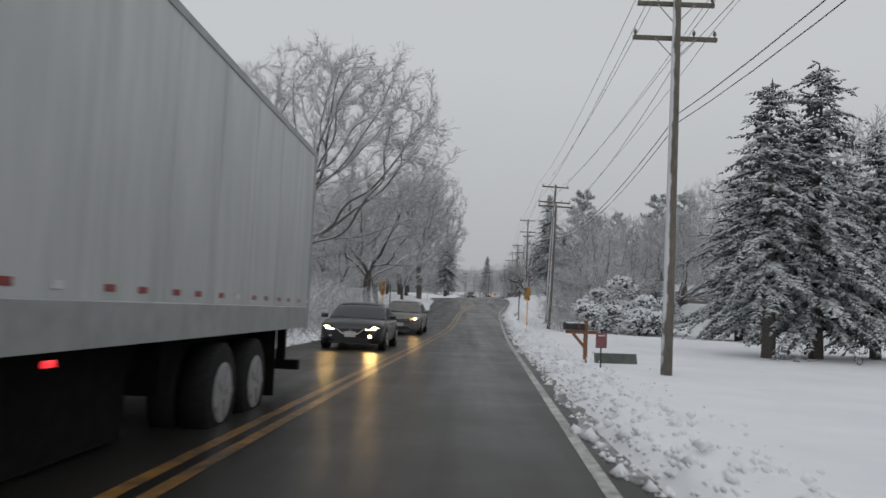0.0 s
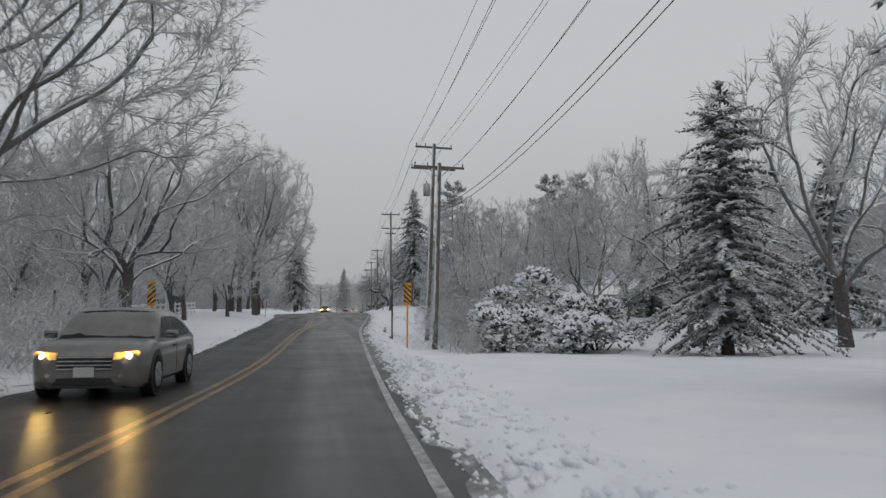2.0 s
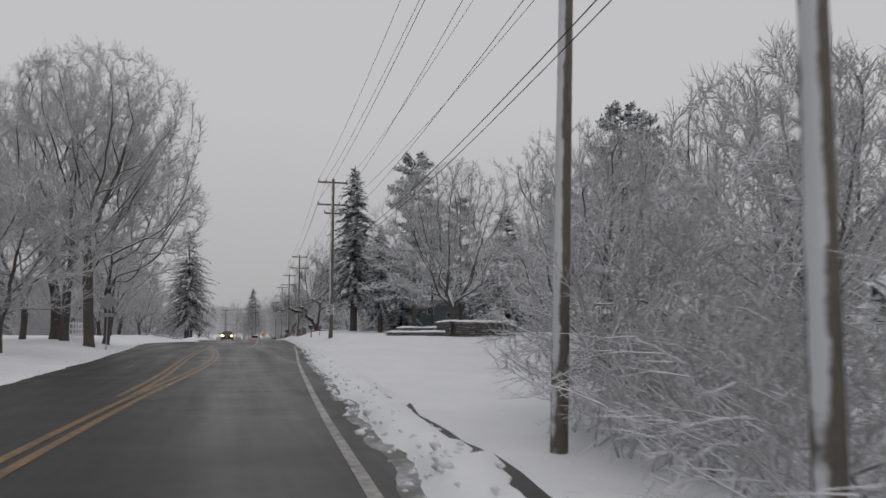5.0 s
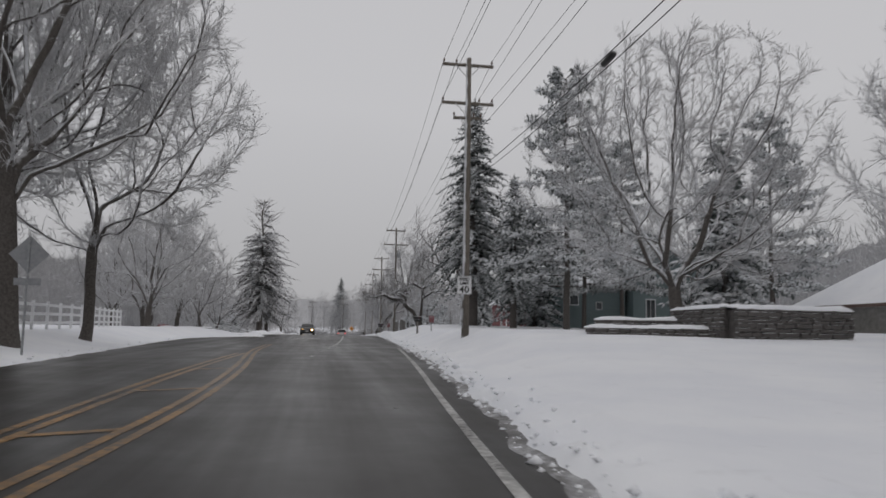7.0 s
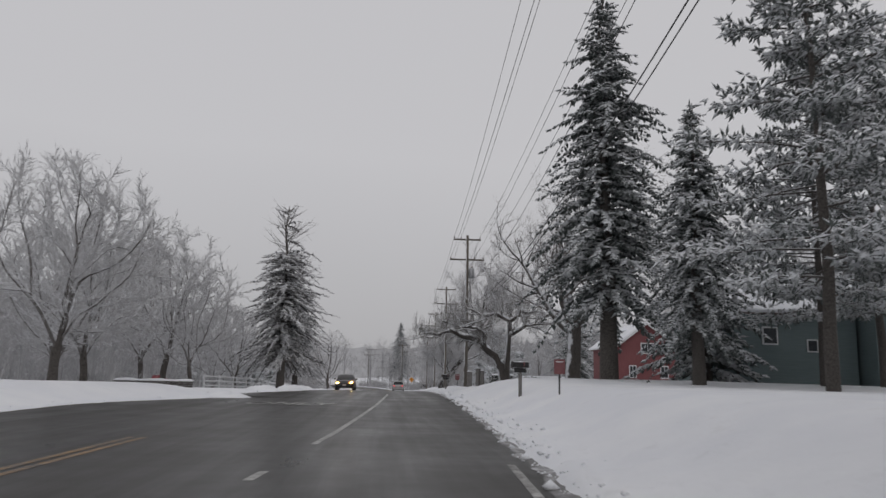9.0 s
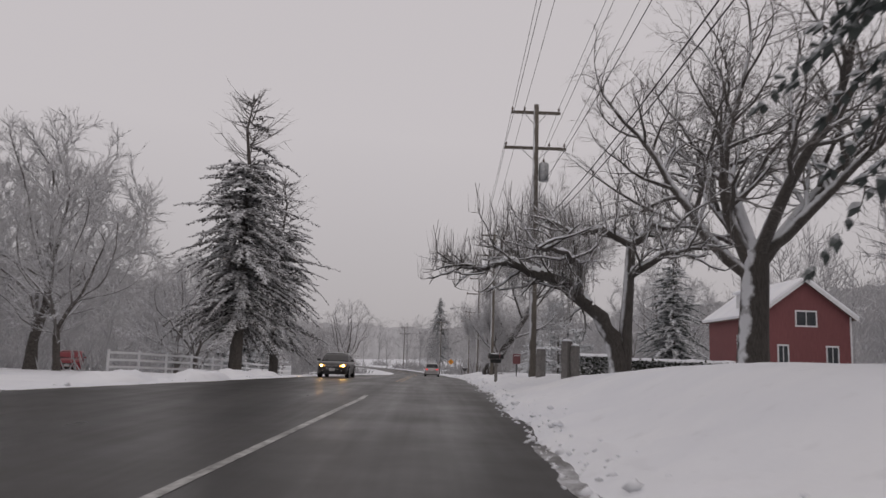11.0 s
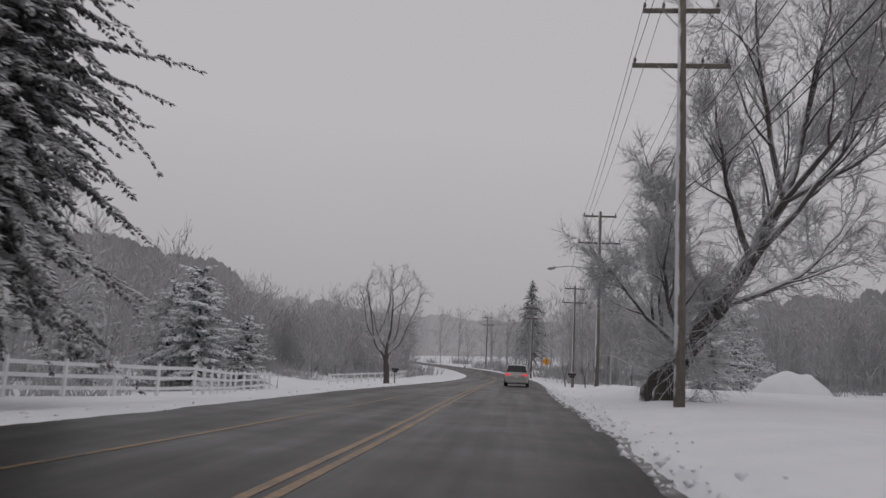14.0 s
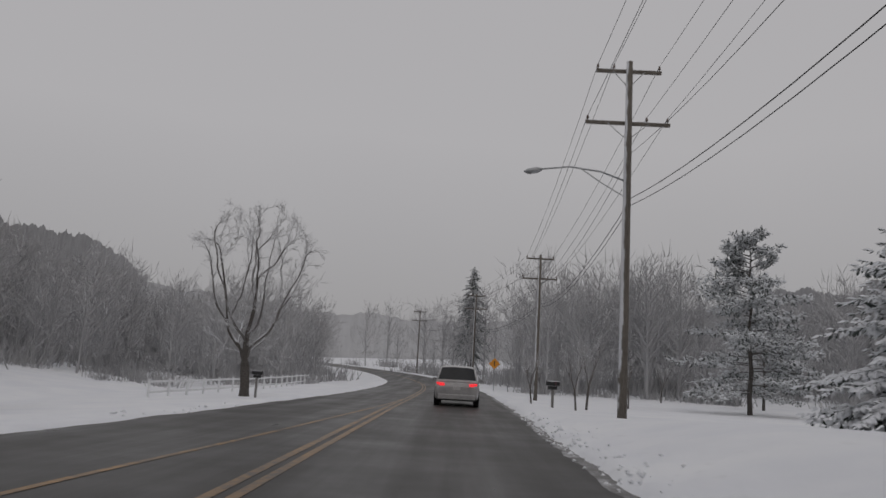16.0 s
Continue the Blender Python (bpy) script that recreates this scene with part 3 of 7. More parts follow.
class Grown(Tree):
    """A bare tree whose limbs reach out to fill the shape of its crown."""

    def __init__(self, seed, h, w, fork, r, limbs=4, spread=32, base=0.22, wide=0.5, off=(0, 0), lean=(0, 0), points=650, step=0.36, twigs=4, twigl=0.55, twig=0.013, trop=0.12, crook=0.18, lobes=0.28, flat=1.0, sub=2):
        self.trunk, self.wood, self.fine, self.snow = Geo(), Geo(), Geo(), Geo()
        rng, ro = random.Random(seed), random.Random(seed + 1000)
        zb = base * h
        pts = []
        while len(pts) < points:
            u, az = rng.random(), rng.uniform(0, 2 * math.pi)
            k = (u - wide) / (wide if u < wide else 1 - wide)
            edge = w * math.sqrt(max(0.0, 1 - abs(k) ** 2.3)) * (1 + lobes * noise.noise((math.cos(az) * 1.6 + seed, math.sin(az) * 1.6, u * 3)))
            if rng.random() < (edge / w) ** 1.4:
                f = rng.random() ** 0.55
                pts.append((off[0] * u ** 0.7 + math.cos(az) * edge * f, off[1] * u ** 0.7 + math.sin(az) * edge * f * flat, zb + (h - zb) * u))
        left = np.array(pts)
        # the bole and the stubs of its limbs
        place, parent, way = [np.array((0.0, 0.0, -0.25))], [-1], [np.array((lean[0], lean[1], 1.0))]

        def grow(i, d):
            d = d / np.linalg.norm(d)
            place.append(place[i] + d * step)
            parent.append(i)
            way.append(d)
            return len(place) - 1

        i = 0
        while place[i][2] < fork:
            i = grow(i, way[i] + np.array((rng.gauss(0, 0.05), rng.gauss(0, 0.05), 0.0)))
        low, heart = max(0, i - int(0.3 * fork / step)), place[i]
        turn = rng.uniform(0, 6.28)
        for k in range(limbs):
            az, ang = turn + 2 * math.pi * (k + rng.uniform(-0.25, 0.25)) / limbs, radians(spread * rng.uniform(0.6, 1.2))
            j = rng.randint(low, i)
            for _ in range(3):
                j = grow(j, np.array((math.cos(az) * math.sin(ang), math.sin(az) * math.sin(ang), math.cos(ang))) + way[i] * 0.2)
        # the limbs grow towards the free points, and use them up
        near, dist, born = np.zeros(len(left), int), np.full(len(left), 1e9), collections.Counter()

        def see(ids):
            p = np.array([place[q] for q in ids])
            d = np.linalg.norm(left[:, None, :] - p[None, :, :], axis=2)
            b = d.argmin(axis=1)
            m = d[np.arange(len(left)), b]
            hit = m < dist
            near[hit], dist[hit] = np.array(ids)[b[hit]], m[hit]

        see([q for q in range(len(place)) if place[q][2] > min(fork, zb) * 0.7] or [i])
        for _ in range(110):
            if not len(left):
                break
            pull = collections.defaultdict(lambda: np.zeros(3))
            within = dist < max(step * 6, float(dist.min()) + step)
            for q, v in zip(near[within], (left - np.array(place)[near])[within]):
                pull[q] += v / (np.linalg.norm(v) + 1e-6)
            fresh = []
            for q, v in pull.items():
                v = v / (np.linalg.norm(v) + 1e-6)
                if float(v @ way[q]) < 0.05 or born[q] > 2:
                    dist[near == q] = 0.0
                    continue
                born[q] += 1
                away = place[q] - heart
                d = v + way[q] * 0.7 + away / (np.linalg.norm(away) + 0.5) * 0.55 + np.array((ro.gauss(0, crook), ro.gauss(0, crook), trop + ro.gauss(0, crook)))
                fresh.append(grow(q, d))
            if fresh:
                see(fresh)
            keep = dist > step * 1.6
            left, near, dist = left[keep], near[keep], dist[keep]
            if len(place) > 4200:
                break
        # thickness from the tips down
        n = len(place)
        raw, kids = [0.0] * n, [[] for _ in range(n)]
        for q in range(n - 1, -1, -1):
            raw[q] = max(raw[q], 1.0) ** (1 / 2.2) if not kids[q] else raw[q] ** (1 / 2.2)
            if parent[q] >= 0:
                raw[parent[q]] += raw[q] ** 2.2
                kids[parent[q]].append(q)
        tip = twig * 0.9
        radius = [tip + (r - tip) * ((v - 1) / (raw[0] - 1)) ** 1.08 for v in raw]
        where = [Vector(p) for p in place]
        starts = [(-1, 0)]
        while starts:
            up, q = starts.pop()
            chain, fat = ([where[up]], [min(radius[up], radius[q] * 1.25)]) if up >= 0 else ([], [])
            first = radius[q]
            while True:
                chain.append(where[q])
                fat.append(radius[q])
                if not kids[q]:
                    break
                nxt = max(kids[q], key=lambda c: raw[c])
                starts += [(q, c) for c in kids[q] if c != nxt]
                q = nxt
            if up < 0:
                fat[0], fat[1] = fat[0] * 1.35, fat[1] * 1.12
            out, sides = (self.trunk, 9) if first > 0.5 * r else (self.wood, 6) if first > 0.038 else (self.fine, 3)
            fat[-1] = 0.004
            out.tube(chain, fat, sides, sides == 3)
        for q in range(n):
            if radius[q] < 0.05 and where[q].z > zb * 0.6:
                a = Vector(way[q])
                for _ in range(twigs if kids[q] else twigs + 3):
                    e = (a * 0.9 + rnd_dir(ro) * 0.8 + UP * trop).normalized()
                    p = where[q] + a * step * (ro.random() - 0.5)
                    ln = twigl * ro.uniform(0.45, 1.15)
                    self.fine.tube([p, p + e * ln], (twig * 0.75, 0.0), 3, True)
                    for _ in range(sub):
                        f = (e + rnd_dir(ro) * 0.7).normalized()
                        b = p + e * ln * ro.uniform(0.25, 0.85)
                        self.fine.tube([b, b + f * ln * ro.uniform(0.3, 0.6)], (twig * 0.6, 0.0), 3, True)


def stand(x, y, turn=0.0, s=1.0, sink=0.0, tilt=(0, 0)):
    """A place on the ground."""
    return pose(x, y, ground_z(x, y) - sink, tilt[0], tilt[1], turn) @ Matrix.Scale(s, 4)


def conifer(seed, h, reach, first=0.08, step=0.34, fan=8, droop=0.28, power=0.85, thin_top=0.0, bare=0.0, size=1.0, wild=0.25):
    """Trunk and crown of a spruce: drooping boughs with side sprays."""
    rng = random.Random(seed)
    trunk, crown, dead = Geo(), Geo(), Geo()
    r0 = 0.018 * h + 0.05
    trunk.tube([Vector((0.02 * rng.gauss(0, 1) * i, 0.02 * rng.gauss(0, 1) * i, -0.25 + (h + 0.25) * i / 8)) for i in range(9)], [r0 * (1.15 - 1.08 * i / 8) for i in range(9)], 8)
    z = first * h
    while z < h - 0.15:
        t = (z - first * h) / (h - first * h)
        length = reach * (1 - t) ** power * (0.55 + 0.45 * min(1.0, t * 6 + 0.35)) + 0.18
        n = max(4, int(fan * (1 - 0.4 * t)))
        if t > 1 - thin_top:
            n = 4
        for k in range(n):
            az = 2 * math.pi * (k + rng.random()) / n
            ln = length * rng.uniform(0.5, 1.15) * (1 + wild * noise.noise((math.cos(az) * 1.3, math.sin(az) * 1.3, z * 0.55 + seed)))
            out = Vector((math.cos(az), math.sin(az), 0))
            rise = 0.55 * t - 0.12 + rng.uniform(-0.16, 0.16)
            sag = droop * rng.uniform(0.6, 1.5)
            p, d = Vector((0, 0, z + rng.uniform(-0.55, 0.55))), (out + UP * rise).normalized()
            if t > 1 - thin_top and rng.random() < bare:
                pts = [p + d * ln * f + UP * (0.25 * ln * f * f) for f in (0, 0.35, 0.7, 1.0)]
                dead.tube(pts, (0.035, 0.026, 0.018, 0.004), 4, True)
                for _ in range(4):
                    q = pts[1].lerp(pts[3], rng.random())
                    dead.tube([q, q + (d + rnd_dir(rng) * 0.8).normalized() * 0.35 * ln], (0.014, 0.0), 3, True)
                continue
            steps = max(3, int(ln / (0.30 * size)))
            pts = []
            for s in range(steps + 1):
                f = s / steps
                pts.append(p + d * (ln * f) - UP * (sag * ln * f * f) + UP * (0.12 * ln * max(0, f - 0.7)))
            for s in range(1, steps + 1):
                f = s / steps
                a = (pts[s] - pts[s - 1]).normalized()
                side = a.cross(UP).normalized()
                wide = (0.26 + 0.42 * (1 - f) * min(1, f * 3)) * min(1.0, 0.5 + ln * 0.25) * size
                for sg in (-1, 1):
                    e = (a * rng.uniform(0.2, 1.0) + side * sg * rng.uniform(0.4, 1.1) - UP * rng.uniform(-0.1, 0.8) + rnd_dir(rng) * 0.4).normalized()
                    crown.leaf(pts[s], e, wide * rng.uniform(0.8, 1.4), wide * 0.27, wide * 0.19)
                    crown.leaf(pts[s].lerp(pts[s - 1], 0.5), (e + rnd_dir(rng) * 0.35 - UP * 0.25).normalized(), wide * rng.uniform(0.6, 1.1), wide * 0.23, wide * 0.16)
                if rng.random() < 0.6:
                    crown.leaf(pts[s], (a * 0.5 - UP).normalized(), wide * rng.uniform(0.5, 1.0), wide * 0.15, wide * 0.1)
            crown.leaf(pts[-1], pts[-1] - pts[-2], 0.34 * size, 0.09 * size, 0.06 * size)
        z += step * rng.uniform(0.75, 1.2) * (1 - 0.35 * t)
    crown.leaf(Vector((0, 0, h - 0.5)), UP, 0.8, 0.08, 0.08)
    return trunk, crown, dead


def pine(seed, h, reach, first=0.35, boughs=34, tuft=1.0):
    """A pine: bare lower trunk, uneven boughs whose side shoots end in plates of drooping tufts."""
    rng = random.Random(seed)
    trunk, crown = Geo(), Geo()
    r0 = 0.0095 * h + 0.04
    trunk.tube([Vector((0.05 * rng.gauss(0, 1) * (0 < i), 0.05 * rng.gauss(0, 1) * (0 < i), -0.25 + (h + 0.1) * i / 8)) for i in range(9)], [r0 * (1.15 - 1.0 * i / 8) for i in range(9)], 8)
    for k in range(boughs):
        t = (k + rng.random()) / boughs
        z = h * (first + (1 - first) * t)
        ln = reach * (1 - 0.78 * t ** 1.5) * rng.uniform(0.5, 1.15)
        az = rng.uniform(0, 2 * math.pi)
        d = Vector((math.cos(az), math.sin(az), 0.02 + 0.5 * t)).normalized()
        side = d.cross(UP).normalized()
        pts = [Vector((0, 0, z)) + d * ln * f - UP * 0.16 * ln * f * f + UP * 0.06 * ln * max(0, f - 0.7) for f in (0, 0.4, 0.75, 1.0)]
        trunk.tube(pts, (0.05, 0.04, 0.028, 0.012), 5, True)
        shoots = int(5 + 7 * ln / reach)
        for m in range(shoots):
            f = 0.25 + 0.75 * (m + rng.random()) / shoots
            q = pts[0].lerp(pts[3], f)
            e = (d * 0.7 + side * (-1) ** m * rng.uniform(0.3, 1.0) + UP * rng.uniform(-0.1, 0.25)).normalized()
            sl = ln * rng.uniform(0.16, 0.34) * (1.2 - 0.5 * f) + 0.25 * tuft
            for n in range(4):
                c = q + e * sl * (n + 0.6) / 4 + rnd_dir(rng) * 0.12 * tuft
                for _ in range(4):
                    w = (e * 0.6 + rnd_dir(rng) * 0.9 - UP * 0.3).normalized()
                    crown.leaf(c, w, 0.34 * tuft * rng.uniform(0.7, 1.3), 0.055 * tuft, 0.055 * tuft)
    return trunk, crown


def plant_conifer(parts, name, m, label, mat=None, group=""):
    ob = thing(name, m, label, "tree", group)
    part("trunk", parts[0], M_BARK, ob, "", True)
    part("crown", parts[1], mat or M_NEEDLE, ob)
    if len(parts) > 2 and parts[2].v:
        part("dead_top", parts[2], M_BRANCH, ob)
    return ob


def bush(seed, w, h, clumps, size=0.3):
    """A snow-laden evergreen shrub: a frame of stems under lobes of clumps."""
    rng = random.Random(seed)
    stems, crown, snow = Geo(), Geo(), Geo()
    lobes = [(Vector((rng.uniform(-0.7, 0.7) * w, rng.uniform(-0.6, 0.6) * w, rng.uniform(0.04, 0.72) * h)), rng.uniform(0.30, 0.5) * min(w, h)) for _ in range(11)]
    for c, r in lobes:
        stems.tube([Vector((c.x * 0.2, c.y * 0.2, -0.2)), Vector((c.x * 0.6, c.y * 0.6, c.z * 0.6)), c], (0.05, 0.035, 0.015), 5)
        for _ in range(clumps):
            n = rnd_dir(rng)
            if n.z < -0.5:
                n.z *= -1
            p = c + Vector((n.x * 1.15, n.y * 1.15, n.z * 0.8)) * r * rng.uniform(0.8, 1.05)
            crown.leaf(p, (n + rnd_dir(rng) * 0.6 + UP * 0.1).normalized(), size * rng.uniform(0.7, 1.3), size * 0.38, size * 0.25)
    for c, r in lobes:
        for _ in range(54):
            n = rnd_dir(rng)
            n.z = abs(n.z) * 0.8 + 0.35
            n.normalize()
            e = rnd_dir(rng)
            e.z = 0.15 * e.z - 0.1
            e.normalize()
            k = rng.uniform(0.2, 0.46)
            snow.leaf(c + n * r * rng.uniform(0.95, 1.18) - e * k * 0.5, e, k, k * 0.42, k * 0.36)
    return stems, crown, snow


def thicket(seed, w, h, stems=26, twig=0.010, spread=0.5):
    """Many thin frosted stems from the ground."""
    t = Tree(seed, kids=(0, 4, 5, 4), ratio=(0, 0.5, 0.6, 0.6), angle=(20, 50, 55, 50), trop=(0.02, 0.0, -0.03, -0.03), wander=(0.16, 0.2, 0.25, 0.3), twig=twig, spray=2, sprayl=0.3, start=0.25)
    for _ in range(stems):
        x, y = t.rng.uniform(-w, w), t.rng.uniform(-w, w)
        d = Vector((t.rng.gauss(0, spread), t.rng.gauss(0, spread), 1)).normalized()
        t.shoot(Vector((x, y, -0.1)), d, h * t.rng.uniform(0.45, 0.8), 0.028, 1)
    return t


def trees_all():
    # the broad elm over the road
    t = Grown(11, 14.2, 6.9, 3.4, 0.36, 6, 34, 0.20, 0.62, (1.9, 0), (0.1, 0), 2100, 0.38, 6, 0.8, 0.017, 0.14, 0.08, sub=3)
    t.plant("elm_tree", stand(-7.5, 43.7), "tall bare elm with a broad vase-shaped frosted crown", M_TWIG)
    # common bare trees, one build each, then copies
    kinds = [Grown(21, 9.6, 4.3, 1.9, 0.19, 4, 34, 0.16, 0.5, points=850, step=0.40, twigs=5, twigl=0.8, twig=0.020, sub=3),
             Grown(22, 11.4, 4.6, 2.8, 0.23, 4, 28, 0.18, 0.55, points=900, step=0.44, twigs=5, twigl=0.9, twig=0.020, sub=3),
             Grown(23, 8.6, 4.2, 1.2, 0.18, 5, 36, 0.12, 0.5, points=800, step=0.38, twigs=5, twigl=0.8, twig=0.020, sub=3),
             Grown(24, 10.4, 5.0, 2.0, 0.22, 4, 36, 0.15, 0.5, points=640, step=0.50, twigs=5, twigl=1.0, twig=0.027, sub=3),
             Grown(25, 9.8, 4.8, 1.6, 0.20, 5, 36, 0.14, 0.55, points=640, step=0.48, twigs=5, twigl=1.0, twig=0.027, sub=3)]
    base = [k.plant("bare_tree", stand(*xy, 0.0, 1.25 if xy[1] > 150 else 1.0), "bare broadleaved tree with frosted twigs in snow", M_FROST, group="roadside trees") for k, xy in zip(kinds, ((-8.2, 65.2), (-9.5, 117), (-8.7, 151.5), (-16, 75), (-14, 48)))]
    for b, x, y, s, turn in (
            # along the road's far side
            (1, -10.5, 70, 0.9, 100), (2, -7.4, 84, 0.8, 200), (0, -9.5, 90, 0.95, 260), (2, -5.6, 96, 0.75, 310), (1, -11, 99, 1.0, 20),
            (1, -12, 108, 1.2, 75), (3, -13.5, 58, 1.0, 220), 
            (3, -17, 38, 1.1, 120), (3, -13.5, 31, 0.8, 190), 
            (2, -11.5, 163, 1.0, 210), (0, -8, 176, 0.9, 45), (4, -16, 170, 1.1, 280), (0, -11.3, 180, 1.35, 330),
            (3, -16, 190, 1.3, 60), (2, -9.5, 203, 0.9, 250), (4, -14, 212, 1.1, 15),
            # behind the lawns on the other side
            (3, 31, 62, 1.6, 70), (3, 27, 72, 1.1, 160), (2, 24, 82, 1.0, 250), (3, 30, 90, 1.4, 340), (2, 22, 94, 1.0, 10),
            (3, 33, 112, 1.25, 295), (4, 38, 150, 1.2, 145), (3, 33, 168, 1.2, 235), 
            (4, 37, 226, 1.1, 85), (3, 34, 222, 1.1, 175)):
        copy_thing(base[b], stand(x, y, turn, s))
    t = Grown(26, 8.4, 3.9, 2.6, 0.2, 4, 36, 0.2, 0.5, (-1.4, 0), (-0.32, 0), 760, 0.38, 5, 0.75, 0.018, sub=3)
    t.plant("leaning_tree", stand(-6.2, 74.0), "leaning bare tree with snow plastered along its trunk", M_FROST, wood_mat=M_LIMB, bark=M_PLASTERBARK)
    # the group of tall trunks that leans over the road before the side road
    for k, (bx, by, h, w, fork, r, off, lean) in enumerate(((0, 0, 18.6, 6.0, 5.0, 0.30, (0.6, 0), (0.05, -0.04)), (-0.4, 9.3, 15.0, 5.5, 4.6, 0.23, (1.7, 0), (0.16, 0.0)),
                                                            (-3.2, 6.5, 18.0, 6.4, 5.0, 0.32, (-0.4, 0), (-0.05, 0.05)), (-2.0, 3.2, 18.8, 5.6, 6.0, 0.27, (0, 0), (0.0, 0.02)))):
        t = Grown(51 + k, h, w, fork, r, 4, 26, 0.24, 0.48, off, lean, 1500, 0.44, 6, 0.85, 0.018, 0.12, 0.14, sub=3)
        t.plant("tall_tree", stand(-4.4 + bx, 111 + by), "tall dark-trunked tree with snow-lined frosted branches", M_FROST, group="tall roadside trees", wood_mat=M_LIMB)
    # a lawn tree by the wall, the near tree and the tree past the road's end
    t = Grown(41, 13.4, 6.4, 1.7, 0.30, 6, 40, 0.10, 0.42, points=1900, step=0.36, twigs=5, twigl=0.65, twig=0.015, trop=0.04, sub=3)
    t.plant("maple_tree", stand(20.8, 117.5), "spreading bare maple with snow along every branch", M_TWIG, wood_mat=M_LIMB)
    t = Grown(42, 9.4, 3.5, 1.1, 0.26, 6, 30, 0.12, 0.5, points=1000, step=0.28, twigs=4, twigl=0.45, twig=0.011, trop=0.2, crook=0.2)
    t.plant("fruit_tree", stand(16.8, 85.6), "bare crooked tree with snowy twigs on a lawn", M_TWIG, wood_mat=M_LIMB, bark=M_LIMB)
    t = Grown(47, 11.2, 3.7, 2.0, 0.27, 3, 20, 0.16, 0.66, points=900, step=0.34, twigs=4, twigl=0.6, twig=0.015, trop=0.14)
    t.plant("meadow_tree", stand(-2.4, 254.6), "bare tree with a rounded frosted crown beside the road", M_TWIG)
    # a tall poplar behind the houses
    t = Grown(45, 22.5, 1.7, 3.0, 0.35, 4, 10, 0.12, 0.45, points=700, step=0.5, twigs=6, twigl=1.2, twig=0.036, trop=0.5, crook=0.1)
    t.plant("poplar_tree", stand(44, 119), "tall narrow frosted poplar behind the houses", M_FROST)
    # the gnarled tree by the striped marker
    t = Grown(44, 9.4, 5.3, 2.6, 0.26, 5, 48, 0.26, 0.45, (0.9, 0), (0.12, 0.0), 1500, 0.31, 5, 0.5, 0.013, 0.03, 0.2)
    t.plant("gnarled_tree", stand(-4.9, 55.6), "dark gnarled tree with snow along its crooked branches", M_TWIG, wood_mat=M_LIMB)
    # oak
    t = Tree(51, kids=(5, 11, 9, 5), ratio=(0.7, 0.52, 0.46, 0.55), angle=(44, 54, 54, 48), trop=(0.13, 0.04, 0.0, -0.02), wander=(0.24, 0.32, 0.36, 0.4), twig=0.0085, spray=6, sprayl=0.30)
    t.stem(4.8, 0.52, (0.02, 0), 7, 8.4, None, 0.5, 0.3)
    t.plant("oak_tree", stand(20.4, 166.4), "massive gnarled bare oak with snow on its limbs", M_DARKTWIG, wood_mat=M_LIMB, bark=M_WINDBARK)
    # leaning willow
    t = Tree(61, kids=(4, 8, 8, 6), ratio=(0.62, 0.5, 0.5, 0.6), angle=(26, 44, 46, 40), trop=(0.10, 0.07, 0.03, -0.03), twig=0.014, spray=5, sprayl=0.7)
    bole = [Vector(p) for p in ((0, 0, -0.3), (0.2, 0.0, 0.5), (0.85, -0.05, 1.6), (1.8, -0.1, 3.0), (2.9, -0.2, 4.7), (3.9, -0.3, 6.6))]
    trunk = []
    for i in range(len(bole) - 1):
        for f in (0.0, 0.25, 0.5, 0.75):
            trunk.append(bole[i].lerp(bole[i + 1], f) + rnd_dir(t.rng) * 0.06)
    trunk.append(bole[-1])
    fat = [(0.50 - 0.33 * i / (len(trunk) - 1) ** 1.0) * t.rng.uniform(0.88, 1.14) for i in range(len(trunk))]
    t.trunk.tube(trunk, fat, 12)
    t.trunk.tube([Vector(p) for p in ((-0.30, -0.1, -0.3), (-0.33, -0.12, 0.25), (-0.24, -0.1, 0.55), (-0.12, -0.14, 0.85), (0.1, -0.1, 1.1))], (0.32, 0.26, 0.22, 0.15, 0.05), 9, True)
    for _ in range(110):
        i = t.rng.randrange(4, len(trunk) - 1)
        t.shoot(trunk[i], (rnd_dir(t.rng) + Vector((0, -0.3, 0.4))).normalized(), t.rng.uniform(0.9, 2.2), 0.022, 2)
    for k, d, ln, r in ((2, (-0.75, 0.35, 0.65), 4.4, 0.15), (2, (-0.55, -0.6, 0.7), 4.2, 0.13), (3, (-0.6, 0.1, 0.9), 5.0, 0.16), (3, (0.9, 0.3, 0.35), 4.8, 0.15), (4, (-0.4, -0.35, 0.95), 5.2, 0.15), (4, (0.8, -0.4, 0.6), 5.2, 0.15),
                        (4, (0.2, 0.7, 0.8), 5.0, 0.14), (5, (0.45, 0.0, 0.9), 5.6, 0.16), (5, (-0.15, 0.2, 1.0), 5.2, 0.14), (5, (0.9, 0.2, 0.5), 5.6, 0.14), (5, (0.7, -0.5, 0.7), 5.2, 0.13)):
        t.shoot(bole[k], Vector(d).normalized(), ln * (0.75 if d[0] < -0.3 else 1.2), r * 0.85, 0)
    t.plant("willow_tree", stand(14.5, 207.0), "leaning old willow with a thick trunk and fine snowy twigs", M_TWIG, wood_mat=M_LIMB, bark=M_WINDBARK)
    # old apple tree: a limb bowed over the verge, bristling with upright shoots
    t = Tree(71, twig=0.013, spray=2, sprayl=0.3, kids=(4, 7, 6, 5), ratio=(0.6, 0.5, 0.45, 0.5), angle=(40, 48, 50, 40), trop=(0.08, 0.06, 0.05, 0.04))
    rng = t.rng
